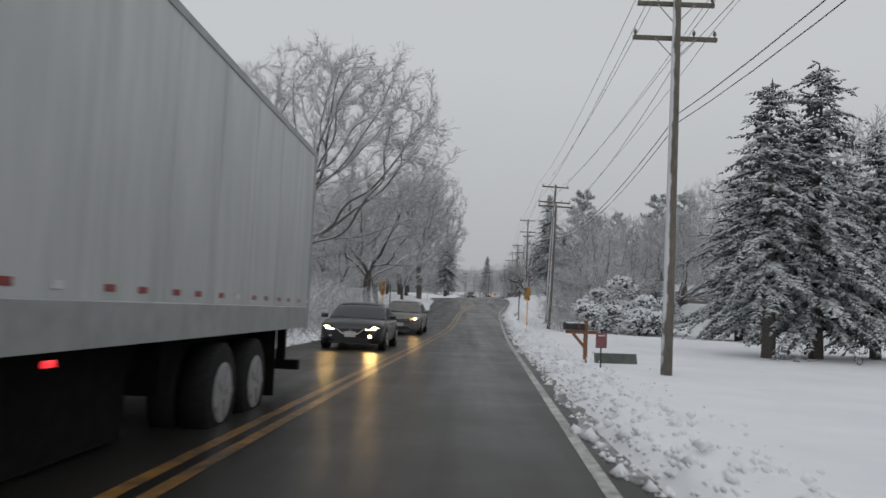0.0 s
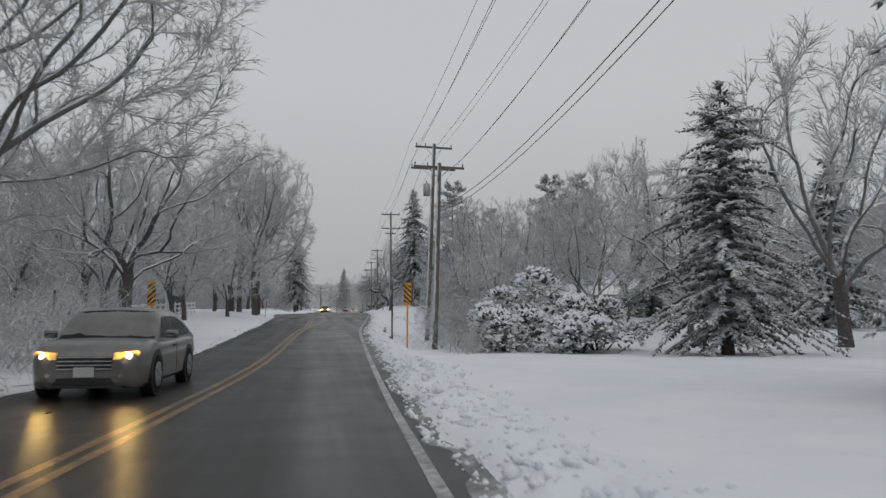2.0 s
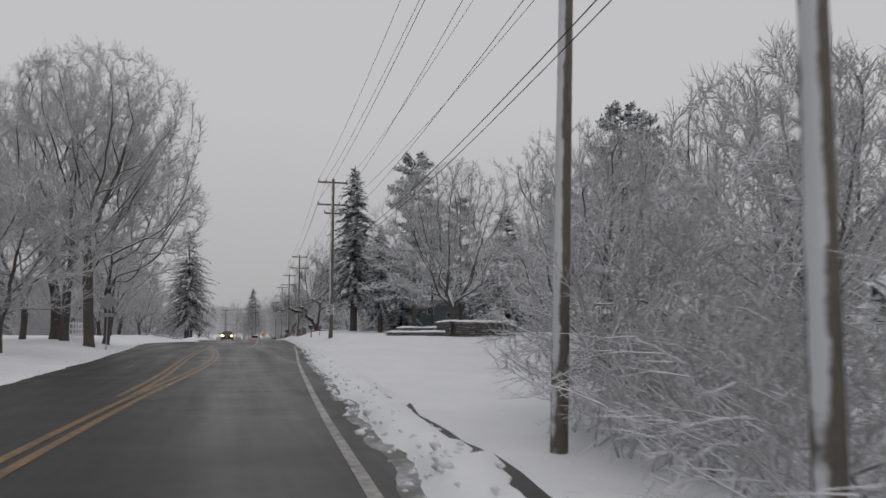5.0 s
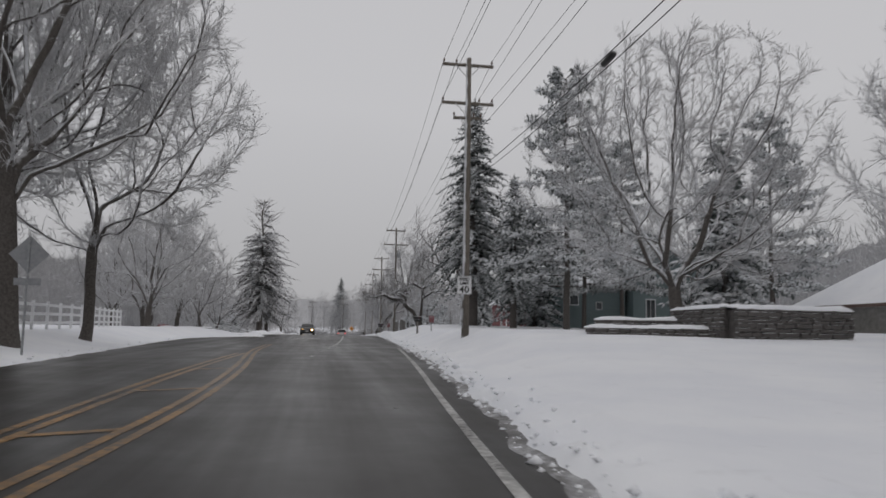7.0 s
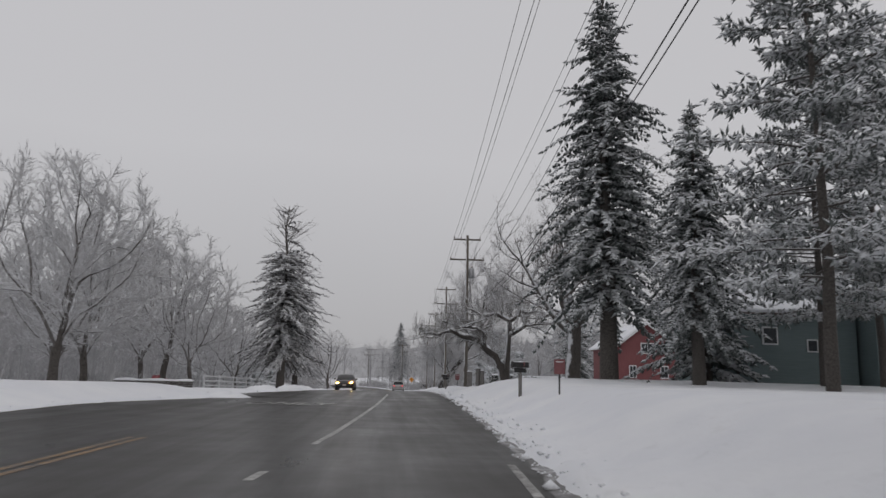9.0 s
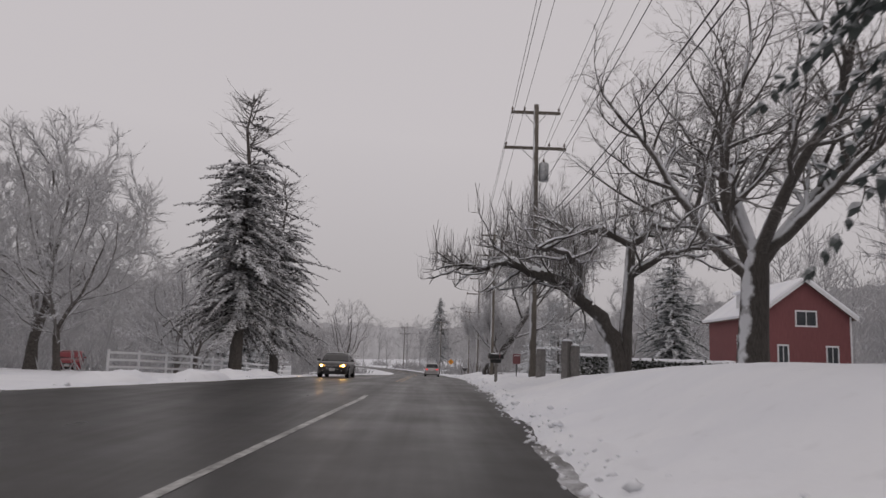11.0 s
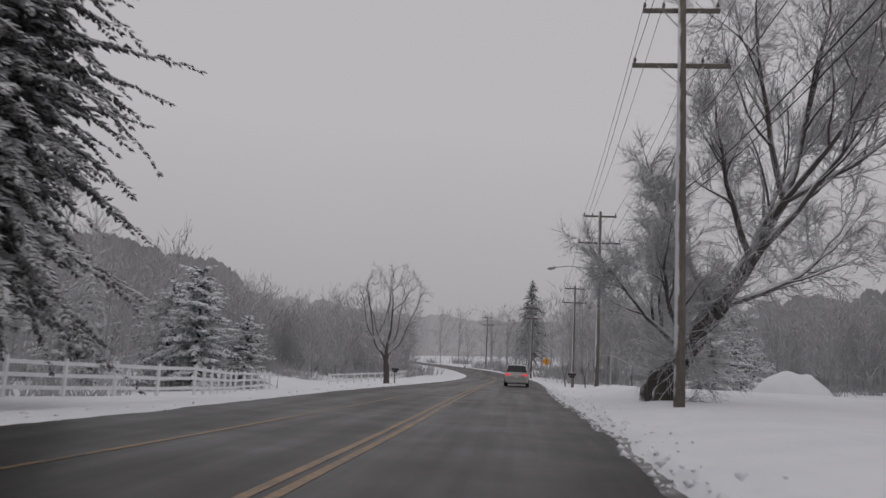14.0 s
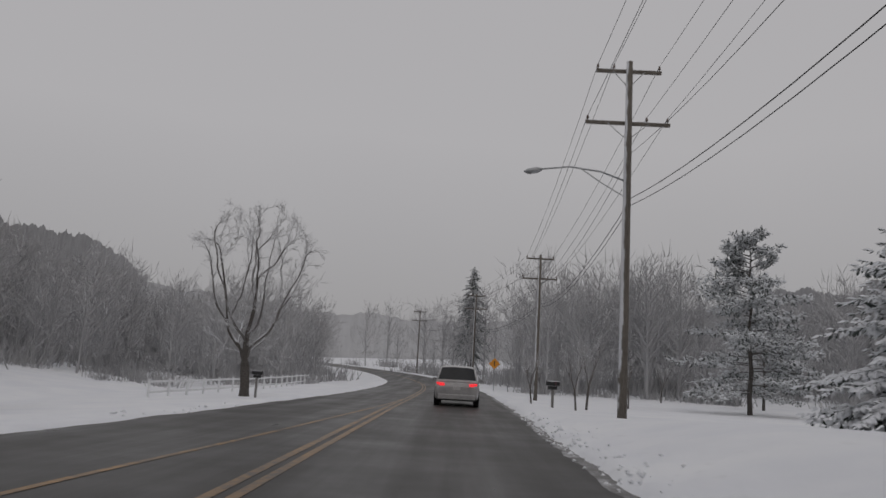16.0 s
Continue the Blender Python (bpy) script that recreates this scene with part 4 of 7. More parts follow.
    t.trunk.tube([Vector(p) for p in ((0, 0, -0.25), (0.03, 0, 0.4), (-0.06, 0.05, 0.85), (-0.14, -0.04, 1.2), (-0.38, 0.03, 1.5), (-0.52, -0.03, 1.85), (-0.9, 0, 2.15))], (0.40, 0.30, 0.27, 0.30, 0.25, 0.27, 0.23), 10)
    t.trunk.tube([Vector(p) for p in ((0.25, 0.1, -0.25), (0.3, 0.1, 1.2), (0.4, 0.1, 2.6), (0.5, 0.1, 4.2))], (0.26, 0.21, 0.18, 0.15), 8)
    bows = [[(-0.9, 0, 2.15), (-1.7, -0.2, 2.95), (-2.6, -0.5, 3.05), (-3.5, -0.3, 3.45), (-4.4, -0.6, 3.15), (-5.2, -0.5, 3.3)], [(-0.9, 0, 2.15), (-1.7, 0.5, 2.9), (-2.9, 1.2, 3.9), (-3.8, 1.8, 4.2)],
            [(-1.2, 0, 2.5), (-1.5, -1.2, 3.3), (-2.3, -2.4, 3.6), (-3.0, -3.2, 3.5)], [(0.5, 0.1, 4.2), (-0.4, 0.2, 4.7), (-1.4, 0.4, 4.6), (-2.2, 0.4, 5.0)],
            [(0.5, 0.1, 4.2), (1.3, 0.3, 4.9), (2.1, 0.4, 4.9)], [(0.4, 0.1, 3.2), (1.4, -0.6, 3.9), (2.6, -1.0, 4.0)]]
    caps = []
    for bow in bows:
        keys = [Vector(p) for p in bow]
        pts = []
        for i in range(len(keys) - 1):
            for f in (0.0, 0.33, 0.67):
                pts.append(keys[i].lerp(keys[i + 1], f) + rnd_dir(rng) * (0.07 if pts else 0.0))
        pts.append(keys[-1])
        thick = [(0.215 if keys[0].z < 2.4 else 0.15) * (1 - 0.7 * i / (len(pts) - 1)) * rng.uniform(0.9, 1.15) for i in range(len(pts))]
        t.trunk.tube(pts, thick, 8)
        cap = Geo()
        for i in range(len(pts) - 1):
            cap.tube([pts[i] + UP * thick[i] * 0.5, pts[i].lerp(pts[i + 1], 0.5) + UP * (thick[i] * 0.68 + 0.03), pts[i + 1] + UP * thick[i + 1] * 0.5], (thick[i] * 0.78, thick[i] * 0.82, thick[i + 1] * 0.78), 6, False, True)
            along = (pts[i + 1] - pts[i]).normalized()
            for _ in range(2):
                # a crooked side branch
                q, d = pts[i].lerp(pts[i + 1], rng.random()), (along * rng.uniform(0.2, 1.0) + rnd_dir(rng) * 0.9 + UP * rng.uniform(-0.2, 0.55)).normalized()
                n, r0 = 6, rng.uniform(0.030, 0.055)
                ln = rng.uniform(0.8, 1.9)
                side, _ = t.path(q, d, ln, n, 0.34, 0.06)
                t.trunk.tube(side, [r0 * (1 - 0.11 * k) for k in range(n + 1)], 5)
                cap.tube([p + UP * r0 * 0.7 for p in side], [r0 * (0.95 - 0.10 * k) for k in range(n + 1)], 4)
                for k in range(1, n + 1):
                    for _ in range(2):
                        e = (rnd_dir(rng) + (side[k] - side[k - 1]).normalized() * 0.7 + UP * 0.1).normalized()
                        stub, _ = t.path(side[k], e, rng.uniform(0.22, 0.6), 3, 0.3, 0.12)
                        t.fine.tube(stub, (0.014, 0.012, 0.010, 0.006), 4, True)
                        for _ in range(2):
                            w0 = stub[1].lerp(stub[3], rng.random())
                            up = (UP + rnd_dir(rng) * 0.28).normalized()
                            t.fine.tube([w0, w0 + up * rng.uniform(0.3, 0.95)], (0.0075, 0.003), 3, True)
                if bow[0][2] > 2 and rng.random() < 0.7:
                    up = (UP + rnd_dir(rng) * 0.16).normalized()
                    top = side[k] + up * rng.uniform(0.35, 0.6)
                    t.fine.tube([side[k], top, top + (up + rnd_dir(rng) * 0.2) * rng.uniform(0.3, 0.7)], (0.014, 0.012, 0.009), 4, False, True)
                    t.fine.tube([top, top + (UP + rnd_dir(rng) * 0.5) * rng.uniform(0.25, 0.6)], (0.010, 0.007), 3, False, True)
        caps.append(cap)
        t.shoot(pts[-1], (pts[-1] - pts[-2]).normalized(), 1.0, 0.05, 2)
    apple = t.plant("apple_tree", stand(15.1, 164.2), "old bowed apple tree with upright shoots and snow-capped limbs", M_DARKTWIG, bark=M_WINDBARK)
    for cap in caps:
        part("snow_cover", cap, M_SNOW, apple, "snow lying along a limb", True)

    # spruces
    s1, s2, s3 = conifer(81, 12.4, 3.4, 0.13, 0.36, 9, 0.42, 0.52, size=0.85), conifer(82, 12.4, 5.0, 0.10, 0.38, 9, 0.38, 0.66, size=0.8), conifer(83, 17.2, 4.1, 0.20, 0.33, 11, 0.46, 0.42, 0.32, 0.8, 0.74, 0.75)
    plant_conifer(s1, "spruce_tree", stand(16.6, 35.1), "tall dark spruce with snow-laden drooping boughs", group="lawn spruces")
    sp = scene.objects["spruce_tree"]
    plant_conifer(conifer(87, 11.4, 2.5, 0.2, 0.36, 9, 0.42, 0.45, size=0.8), "spruce_tree", stand(14.3, 34.3), "narrow dark spruce with snow-laden drooping boughs", group="lawn spruces")
    copy_thing(sp, stand(19.8, 36.5, 250, 0.8))
    b = plant_conifer(s2, "spruce_tree", stand(21.0, 56.5), "broad dark spruce with snow-laden drooping boughs", group="lawn spruces")
    for x, y, s, turn in ((32.5, 213, 0.92, 200),):
        copy_thing(b, stand(x, y, turn, s))
    f = plant_conifer(conifer(86, 12.0, 4.2, 0.1, 0.56, 7, 0.34, 0.75, size=1.6), "far_spruce", stand(35, 96), "dark spruce with snow on its boughs behind the lawns", group="far spruces")
    for x, y, s, turn in ((29, 128, 1.0, 300), (-20, 148, 0.8, 40), (42, 188, 0.8, 70), (24, 152, 0.9, 10), (46, 84, 1.2, 90)):
        copy_thing(f, stand(x, y, turn, s))
    c = plant_conifer(s3, "old_spruce", stand(-2.3, 186.2), "tall old spruce with a dead bare top and snowy boughs", M_OLDNEEDLE, group="roadside spruces")
    copy_thing(c, stand(-2.2, 197.5, 130, 0.86))
    d = plant_conifer(conifer(84, 19.2, 4.2, 0.21, 0.44, 9, 0.52, 0.66, size=1.0), "tall_spruce", stand(17.7, 148.4), "very tall spruce with drooping snowy boughs", group="tall spruces")
    copy_thing(d, stand(19.8, 143.0, 130, 0.62))
    copy_thing(d, stand(12.4, 345, 50, 1.0))
    e = plant_conifer(conifer(85, 4.6, 2.3, 0.04, 0.24, 8, 0.2, 0.7, size=0.7), "young_spruce", stand(21.8, 229.9, 0.0, 1.25), "young bushy spruce thick with snow", M_LADEN)
    e = plant_conifer(conifer(88, 8.8, 3.5, 0.04, 0.40, 8, 0.22, 0.42, size=1.25), "cedar_tree", stand(-13.5, 236), "broad dark evergreen dusted with snow behind the fence", M_PINE, "dark evergreens")
    for x, y, s in ((-17.5, 240, 0.95), (-10.8, 239, 0.62), (-21, 233, 0.9)):
        copy_thing(e, stand(x, y, x * 7, s))
    p1, p2 = pine(91, 18.5, 5.2, 0.20, 74, 1.15), pine(92, 12.4, 4.9, 0.12, 62, 1.1)
    a = plant_conifer(p1, "white_pine", stand(22.4, 138), "tall pine with plates of snowy needles", M_PINE, "pines")
    for x, y, s, turn in ((26.1, 144.8, 0.8, 40), (30.1, 146.7, 0.85, 130), (39, 139, 0.9, 220), (26, 100, 0.75, 15), (31, 106, 0.8, 100)):
        copy_thing(a, stand(x, y, turn, s))
    b = plant_conifer(p2, "pine_tree", stand(30, 263), "snow-dusted pine on a white meadow", M_PINE, "pines")
    copy_thing(b, stand(36, 276, 90, 0.7))
    # shrubs
    for i, (x, y, w, h, n) in enumerate(((14.4, 66.6, 2.3, 4.6, 150), (17.4, 63.4, 2.0, 4.2, 140), (12.3, 63.0, 1.9, 2.4, 120), (15.2, 60.8, 2.0, 1.7, 110))):
        st, cr, sn = bush(101 + i, w, h, n)
        ob = thing("evergreen_bush", stand(x, y), "evergreen bush bowed under thick snow", "bush", "bushes on the lawn")
        part("stem", st, M_BARK, ob)
        part("crown", cr, M_LADEN, ob)
        tagged(part("snow_cover", sn, M_SNOW, ob), "thick lumps of snow", "", "", "stuff")
    th = [thicket(111, 1.9, 3.8, 28, 0.012, 0.6).plant("thicket", stand(10.9, 65.6), "frosted bare thicket of thin stems", M_TWIG, "bush", "thickets", M_TWIG),
          thicket(112, 2.3, 3.6, 30, 0.013, 0.7).plant("thicket", stand(12.4, 72.4), "frosted bare thicket of thin stems", M_FROST, "bush", "thickets", M_TWIG)]
    for clump in th:
        for piece in clump.children:
            tagged(piece, kind="stuff")
    for k, x, y, s in ((1, 11.6, 70.2, 0.7), (1, 12.6, 74.6, 0.8), (0, 9.9, 61.8, 0.55), (1, -5.7, 24, 0.75), (0, -5.5, 28.4, 0.8), (1, -5.7, 33, 0.8), (0, -5.4, 37.5, 0.8), (1, -5.0, 42.2, 0.7),
                       (0, -5.6, 47, 0.75), (1, -6.6, 52, 0.85), (0, -8.0, 26, 1.1), (1, -8.2, 35, 1.1), (0, -8.2, 46, 1.0), (0, -6.6, 18.5, 0.9), (0, -8.4, 58.5, 0.9), (1, -11.5, 40, 1.1)):
        copy_thing(th[k], stand(x, y, x * 31, s))
    # tangled snowy brush round the poles
    t = Grown(131, 4.6, 3.0, 0.3, 0.10, 9, 58, 0.04, 0.5, points=900, step=0.26, twigs=3, twigl=0.5, twig=0.014, trop=-0.02, crook=0.22)
    b = t.plant("brush", stand(11.6, 73.0), "tangled bare brush with every stem lined with snow", M_TWIG, "bush", "brush by the poles", M_LIMB, M_LIMB)
    for x, y, s in ((13.2, 76.6, 1.1), (14.6, 73.4, 1.3), (10.6, 69.6, 0.6), (10.4, 67.0, 0.55)):
        copy_thing(b, stand(x, y, x * 57, s))
    # saplings on the meadow
    t = Tree(121, kids=(4, 3, 4, 2), ratio=(0.6, 0.45, 0.4, 0.5), angle=(30, 36, 40, 40), twig=0.010, spray=2, sprayl=0.25)
    t.stem(1.5, 0.06, (0, 0), 4, 1.9)
    b = t.plant("sapling", stand(16.5, 249), "thin young bare tree with frosted twigs", M_TWIG, group="saplings")
    for x, y, s in ((14.6, 258, 0.9), (21.5, 262, 1.0), (30, 286, 1.1), (17, 283, 0.9), (19.5, 298, 1.0), (15.5, 246, 0.8), (24, 196, 1.2)):
        copy_thing(b, stand(x, y, x * 13, s))


def brush_kinds():
    """Small frosted trees for the far woods: a stem, limbs and a brush of fine upright sprays."""
    kinds = []
    for seed, wide in ((301, 0.30), (302, 0.36), (303, 0.26), (304, 0.40), (305, 0.33)):
        rng, g = random.Random(seed), Geo()
        g.tube([Vector((0, 0, -0.03)), Vector((rng.gauss(0, 0.01), 0, 0.45)), Vector((0, rng.gauss(0, 0.02), 0.9))], (0.010, 0.006, 0.001), 4, True)
        tips = []
        for k in range(18):
            z, az = 0.16 + 0.6 * (k / 18), rng.uniform(0, 6.28)
            d = Vector((math.cos(az), math.sin(az), rng.uniform(0.8, 1.9))).normalized()
            ln = wide * rng.uniform(0.8, 1.25) * (1.25 - 0.9 * z)
            g.tube([Vector((0, 0, z)), Vector((0, 0, z)) + d * ln], (0.0045, 0.001), 3, True)
            tips += [(Vector((0, 0, z)) + d * ln * f, d) for f in (0.35, 0.6, 0.8, 1.0)]
        for _ in range(270):
            if rng.random() < 0.6:
                c, d = rng.choice(tips)
                c = c + rnd_dir(rng) * 0.05
            else:
                n = rnd_dir(rng)
                c = Vector((n.x * wide, n.y * wide, 0.52 + n.z * 0.42)) * (rng.random() ** 0.4) if n.z > -0.6 else Vector((n.x * wide * 0.8, n.y * wide * 0.8, 0.2))
                d = Vector((n.x, n.y, 0.9)).normalized()
            e = (d * 1.2 + rnd_dir(rng) * 0.8 + UP * 0.1).normalized()
            ln = rng.uniform(0.05, 0.12)
            g.tube([c - e * ln * 0.4, c + e * ln * 0.6], (rng.uniform(0.0020, 0.0036), 0.0), 3, True)
        kinds.append((np.array([v[:] for v in g.v]), g.f))
    rng, g = random.Random(310), Geo()
    for _ in range(70):
        c = Vector((rng.gauss(0, 0.55), rng.gauss(0, 0.55), -0.05))
        e = (UP + rnd_dir(rng) * 0.6).normalized()
        g.tube([c, c + e * rng.uniform(0.4, 1.15)], (0.026, 0.0), 3, True)
    kinds.append((np.array([v[:] for v in g.v]), g.f))
    return kinds


BRUSH = brush_kinds()


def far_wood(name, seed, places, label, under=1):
    """A far wood of frosted trees with brush at their feet, haze in its colour, one sheet of stuff."""
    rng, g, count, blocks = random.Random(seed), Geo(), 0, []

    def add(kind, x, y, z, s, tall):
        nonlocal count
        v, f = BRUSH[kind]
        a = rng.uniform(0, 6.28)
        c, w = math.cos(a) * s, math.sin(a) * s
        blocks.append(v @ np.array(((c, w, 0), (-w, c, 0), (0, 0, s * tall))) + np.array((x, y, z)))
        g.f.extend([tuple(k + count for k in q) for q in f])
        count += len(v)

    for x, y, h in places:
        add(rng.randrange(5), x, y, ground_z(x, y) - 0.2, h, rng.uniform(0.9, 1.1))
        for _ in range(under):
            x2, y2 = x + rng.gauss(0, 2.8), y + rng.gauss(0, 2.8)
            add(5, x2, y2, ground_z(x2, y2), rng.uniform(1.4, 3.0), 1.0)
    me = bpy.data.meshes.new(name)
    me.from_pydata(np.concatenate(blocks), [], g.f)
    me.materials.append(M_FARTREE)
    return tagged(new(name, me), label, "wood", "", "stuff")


def woods_all():
    rng = random.Random(7)
    right, left, end = [], [], []
    for _ in range(140):
        y = rng.uniform(-10, 330)
        right.append((rng.uniform(44, 85) + (8 if y > 230 else 0), y, rng.uniform(13, 20)))
        y = rng.uniform(-10, 330)
        left.append((-rng.uniform(24, 70) + (8 if y < 105 else 0), y, rng.uniform(11, 17)))
    for _ in range(170):
        x = rng.uniform(-75, 80)
        y = rng.uniform(300, 400)
        if abs(x - (7.8 + bend(y))) > 11:
            end.append((x, y, rng.uniform(12, 18)))
    for _ in range(80):
        left.append((-rng.uniform(48, 80), rng.uniform(225, 345), rng.uniform(13, 19)))
    for _ in range(90):
        left.append((-rng.uniform(30, 62), rng.uniform(240, 320), rng.uniform(11, 16)))
    for _ in range(60):
        left.append((-rng.uniform(15, 42), rng.uniform(166, 236), rng.uniform(8, 13)))
    for _ in range(110):
        left.append((-rng.uniform(13, 32), rng.uniform(5, 104), rng.uniform(6, 12)))
    for _ in range(90):
        x, y = rng.uniform(-40, 50), rng.uniform(310, 350)
        if abs(x - (7.8 + bend(y))) > 8:
            end.append((x, y, rng.uniform(7, 12)))
    for _ in range(40):
        end.append((rng.uniform(17, 40), rng.uniform(292, 330), rng.uniform(14, 19)))
        end.append((-rng.uniform(8, 34), rng.uniform(285, 330), rng.uniform(9, 13)))
    far_wood("wood", 1, right, "frosted winter wood behind the houses, haze in its grey")
    far_wood("wood", 2, left, "frosted winter wood beyond the fence, haze in its grey")
    far_wood("wood", 3, end, "frosted winter wood at the road's bend, haze in its grey")


trees_all()
woods_all()


# ---- poles and wires ----
POLES = [  # x, y, height, arms below the top with half lengths, lean
    ("A", 7.4, 23.8, 10.8, ((0.25, 1.1), (1.25, 1.2)), 0.3), ("B", 8.8, 65.2, 10.2, ((0.2, 1.42),), 1.4), ("C", 9.35, 72.2, 12.6, ((0.2, 1.2), (1.6, 1.45)), 2.0),
    ("F", 11.05, 116.8, 11.9, ((0.25, 1.12), (1.95, 1.14), (2.6, 0.62)), 0.0), ("H", 13.45, 171.8, 11.7, ((0.3, 1.08), (1.9, 1.35)), 0.0),
    ("I", 14.38, 203.0, 11.8, ((0.3, 1.12), (2.0, 1.4)), 0.0), ("J", 15.3, 235.0, 12.3, ((0.3, 1.15), (2.2, 1.48)), 0.0), ("K", 16.1, 270.0, 11.4, ((0.3, 1.1), (1.9, 1.4)), 0.0),
    ("L", 12.0, 306.0, 11.4, ((0.3, 1.1), (1.9, 1.4)), 0.0), ("M", 3.0, 350.0, 11.4, ((0.3, 1.1), (1.9, 1.4)), 0.0), ("Z", 5.0, -22.0, 11.4, ((0.3, 1.1), (1.4, 1.3)), 0.0)]


def insulator(m):
    g = Geo()
    g.tube([m @ Vector((0, 0, z)) for z in (0.0, 0.06, 0.065, 0.10, 0.105, 0.14, 0.145, 0.19)], (0.018, 0.02, 0.05, 0.05, 0.035, 0.05, 0.03, 0.025), 8, False, True)
    return g


def utility_pole(code, x, y, h, arms, lean):
    z0 = ground_z(x, y)
    ob = thing("utility_pole", pose(x, y, z0, 0, lean, 0), "weathered wooden utility pole with crossarms standing in snow", "utility pole", "utility poles")
    g = Geo()
    g.tube([Vector((0, 0, -0.4)), Vector((0, 0, h * 0.3)), Vector((0, 0, h * 0.7)), Vector((0, 0, h))], (0.16, 0.15, 0.13, 0.11), 12, False, True)
    part("pole", g, M_POLE, ob, "", True)
    ends = []
    for i, (below, half) in enumerate(arms):
        z = h - below
        g = Geo().box(-half, half, 0.11, 0.21, z - 0.06, z + 0.06, None, 0.008)
        arm = part("crossarm", g, M_POLE, ob)
        for sx in (-1, 1):
            b = Geo()
            b.box(-0.02, 0.02, 0.10, 0.115, 0, 1.0, pose(0, 0, z - 0.62) @ Matrix.Shear("XY", 4, (0, 0)) @ Matrix(((1, 0, sx * half * 0.48, 0), (0, 1, 0, 0), (0, 0, 0.6, 0), (0, 0, 0, 1))))
            part("brace", b, M_STEEL, ob)
        for fx in (-0.94, -0.45, 0.94) if i == 0 else (-0.94, 0.45, 0.94):
            part("insulator", insulator(pose(half * fx, 0.16, z + 0.06)), M_CERAMIC, arm, "", True)
            ends.append((fx, Vector((x + half * fx, y + 0.16, z0 + z + 0.24))))
    return ob, z0, ends


def wire(p, q, sag, r, label="thin black overhead wire"):
    cu = bpy.data.curves.new("overhead_wire", "CURVE")
    cu.dimensions, cu.bevel_depth, cu.bevel_resolution = "3D", r, 0
    sp = cu.splines.new("POLY")
    n = 14
    sp.points.add(n)
    for i in range(n + 1):
        f = i / n
        c = p.lerp(q, f) - UP * (4 * sag * f * (1 - f))
        sp.points[i].co = (*c, 1)
    cu.materials.append(M_WIRE)
    tagged(new("overhead_wire", cu), label, "wire", "overhead wires")


built = {}
for code, *rest in POLES:
    built[code] = (utility_pole(code, *rest), rest)
order = "ZACFHIJKLM"
CABLE = {"Z": 7.9, "A": 7.2, "B": 7.1, "F": 8.4, "H": 8.2, "I": 7.6, "J": 8.25, "K": 7.4, "L": 7.0, "M": 7.0}  # height of the cables on each pole
for a, b in zip(order, order[1:]):
    for (f1, p), (f2, q) in zip(built[a][0][2][:3], built[b][0][2][:3]):
        wire(p, q, abs(q.y - p.y) * 0.012, 0.009)
lower = "ZABFHIJKLM"   # the lower arms' wires go by the nearer of two poles
for a, b in zip(lower, lower[1:]):
    for (f1, p), (f2, q) in zip(built[a][0][2][-3:] if a == "B" else built[a][0][2][3:6], built[b][0][2][-3:] if b == "B" else built[b][0][2][3:6]):
        wire(p, q, abs(q.y - p.y) * 0.012, 0.009)
for a, b in zip(lower, lower[1:]):
    ra, rb = built[a][1], built[b][1]
    sag = abs(rb[1] - ra[1]) * (0.016 if a == "B" else 0.025)
    for drop, side, r in ((0.0, 0.16, 0.015), (0.25, 0.16, 0.013), (-1.6, 0.14, 0.010)):
        p, q = Vector((ra[0] + side, ra[1], CABLE[a] - drop)), Vector((rb[0] + side, rb[1], CABLE[b] - drop))
        wire(p, q, sag, r, "thick black communication cable between poles")


# ---- vehicles ----
M_TYRE = plain("wet tyre rubber", (0.010, 0.010, 0.010), (0.022, 0.022, 0.022), 30.0, 0.75, 0.2, 0.0, 0.15)
M_RIM = plain("dirty alloy", (0.26, 0.26, 0.265), (0.42, 0.42, 0.425), 20.0, 0.45, 0.05, 0.4)
M_GLASS = plain("dark car glass", (0.012, 0.014, 0.016), (0.02, 0.022, 0.025), 3.0, 0.1, 0.0, 0.0, 0.3)
M_TRIM = plain("black plastic trim", (0.015, 0.015, 0.016), (0.03, 0.03, 0.03), 25.0, 0.5, 0.1)
M_CHROME = plain("dull chrome", (0.45, 0.45, 0.46), (0.6, 0.6, 0.61), 20.0, 0.2, 0.02, 1.0)
M_PLATE = plain("pale plate", (0.45, 0.45, 0.44), (0.55, 0.55, 0.54), 15.0, 0.5, 0.05)
M_HEAD = lamp_glow("warm headlamp", (1.0, 0.62, 0.22), 380.0)
M_HEADW = lamp_glow("yellow headlamp", (1.0, 0.52, 0.12), 380.0)
M_LENS = lamp_glow("yellow lit headlamp lens", (1.0, 0.58, 0.16), 0.4)
M_DRL = lamp_glow("pale light strip", (1.0, 0.85, 0.6), 12.0)
M_TAIL = lamp_glow("red tail lamp", (0.9, 0.03, 0.04), 1.1)
M_REDLENS = plain("red lens", (0.25, 0.02, 0.02), (0.35, 0.03, 0.03), 20.0, 0.25, 0.02)


def paint(name, a, b):
    m = plain(name, a, b, 3.0, 0.28, 0.02, 0.0, 0.4)
    m.node_tree.nodes["Principled BSDF"].inputs["Coat Weight"].default_value = 0.4
    return m


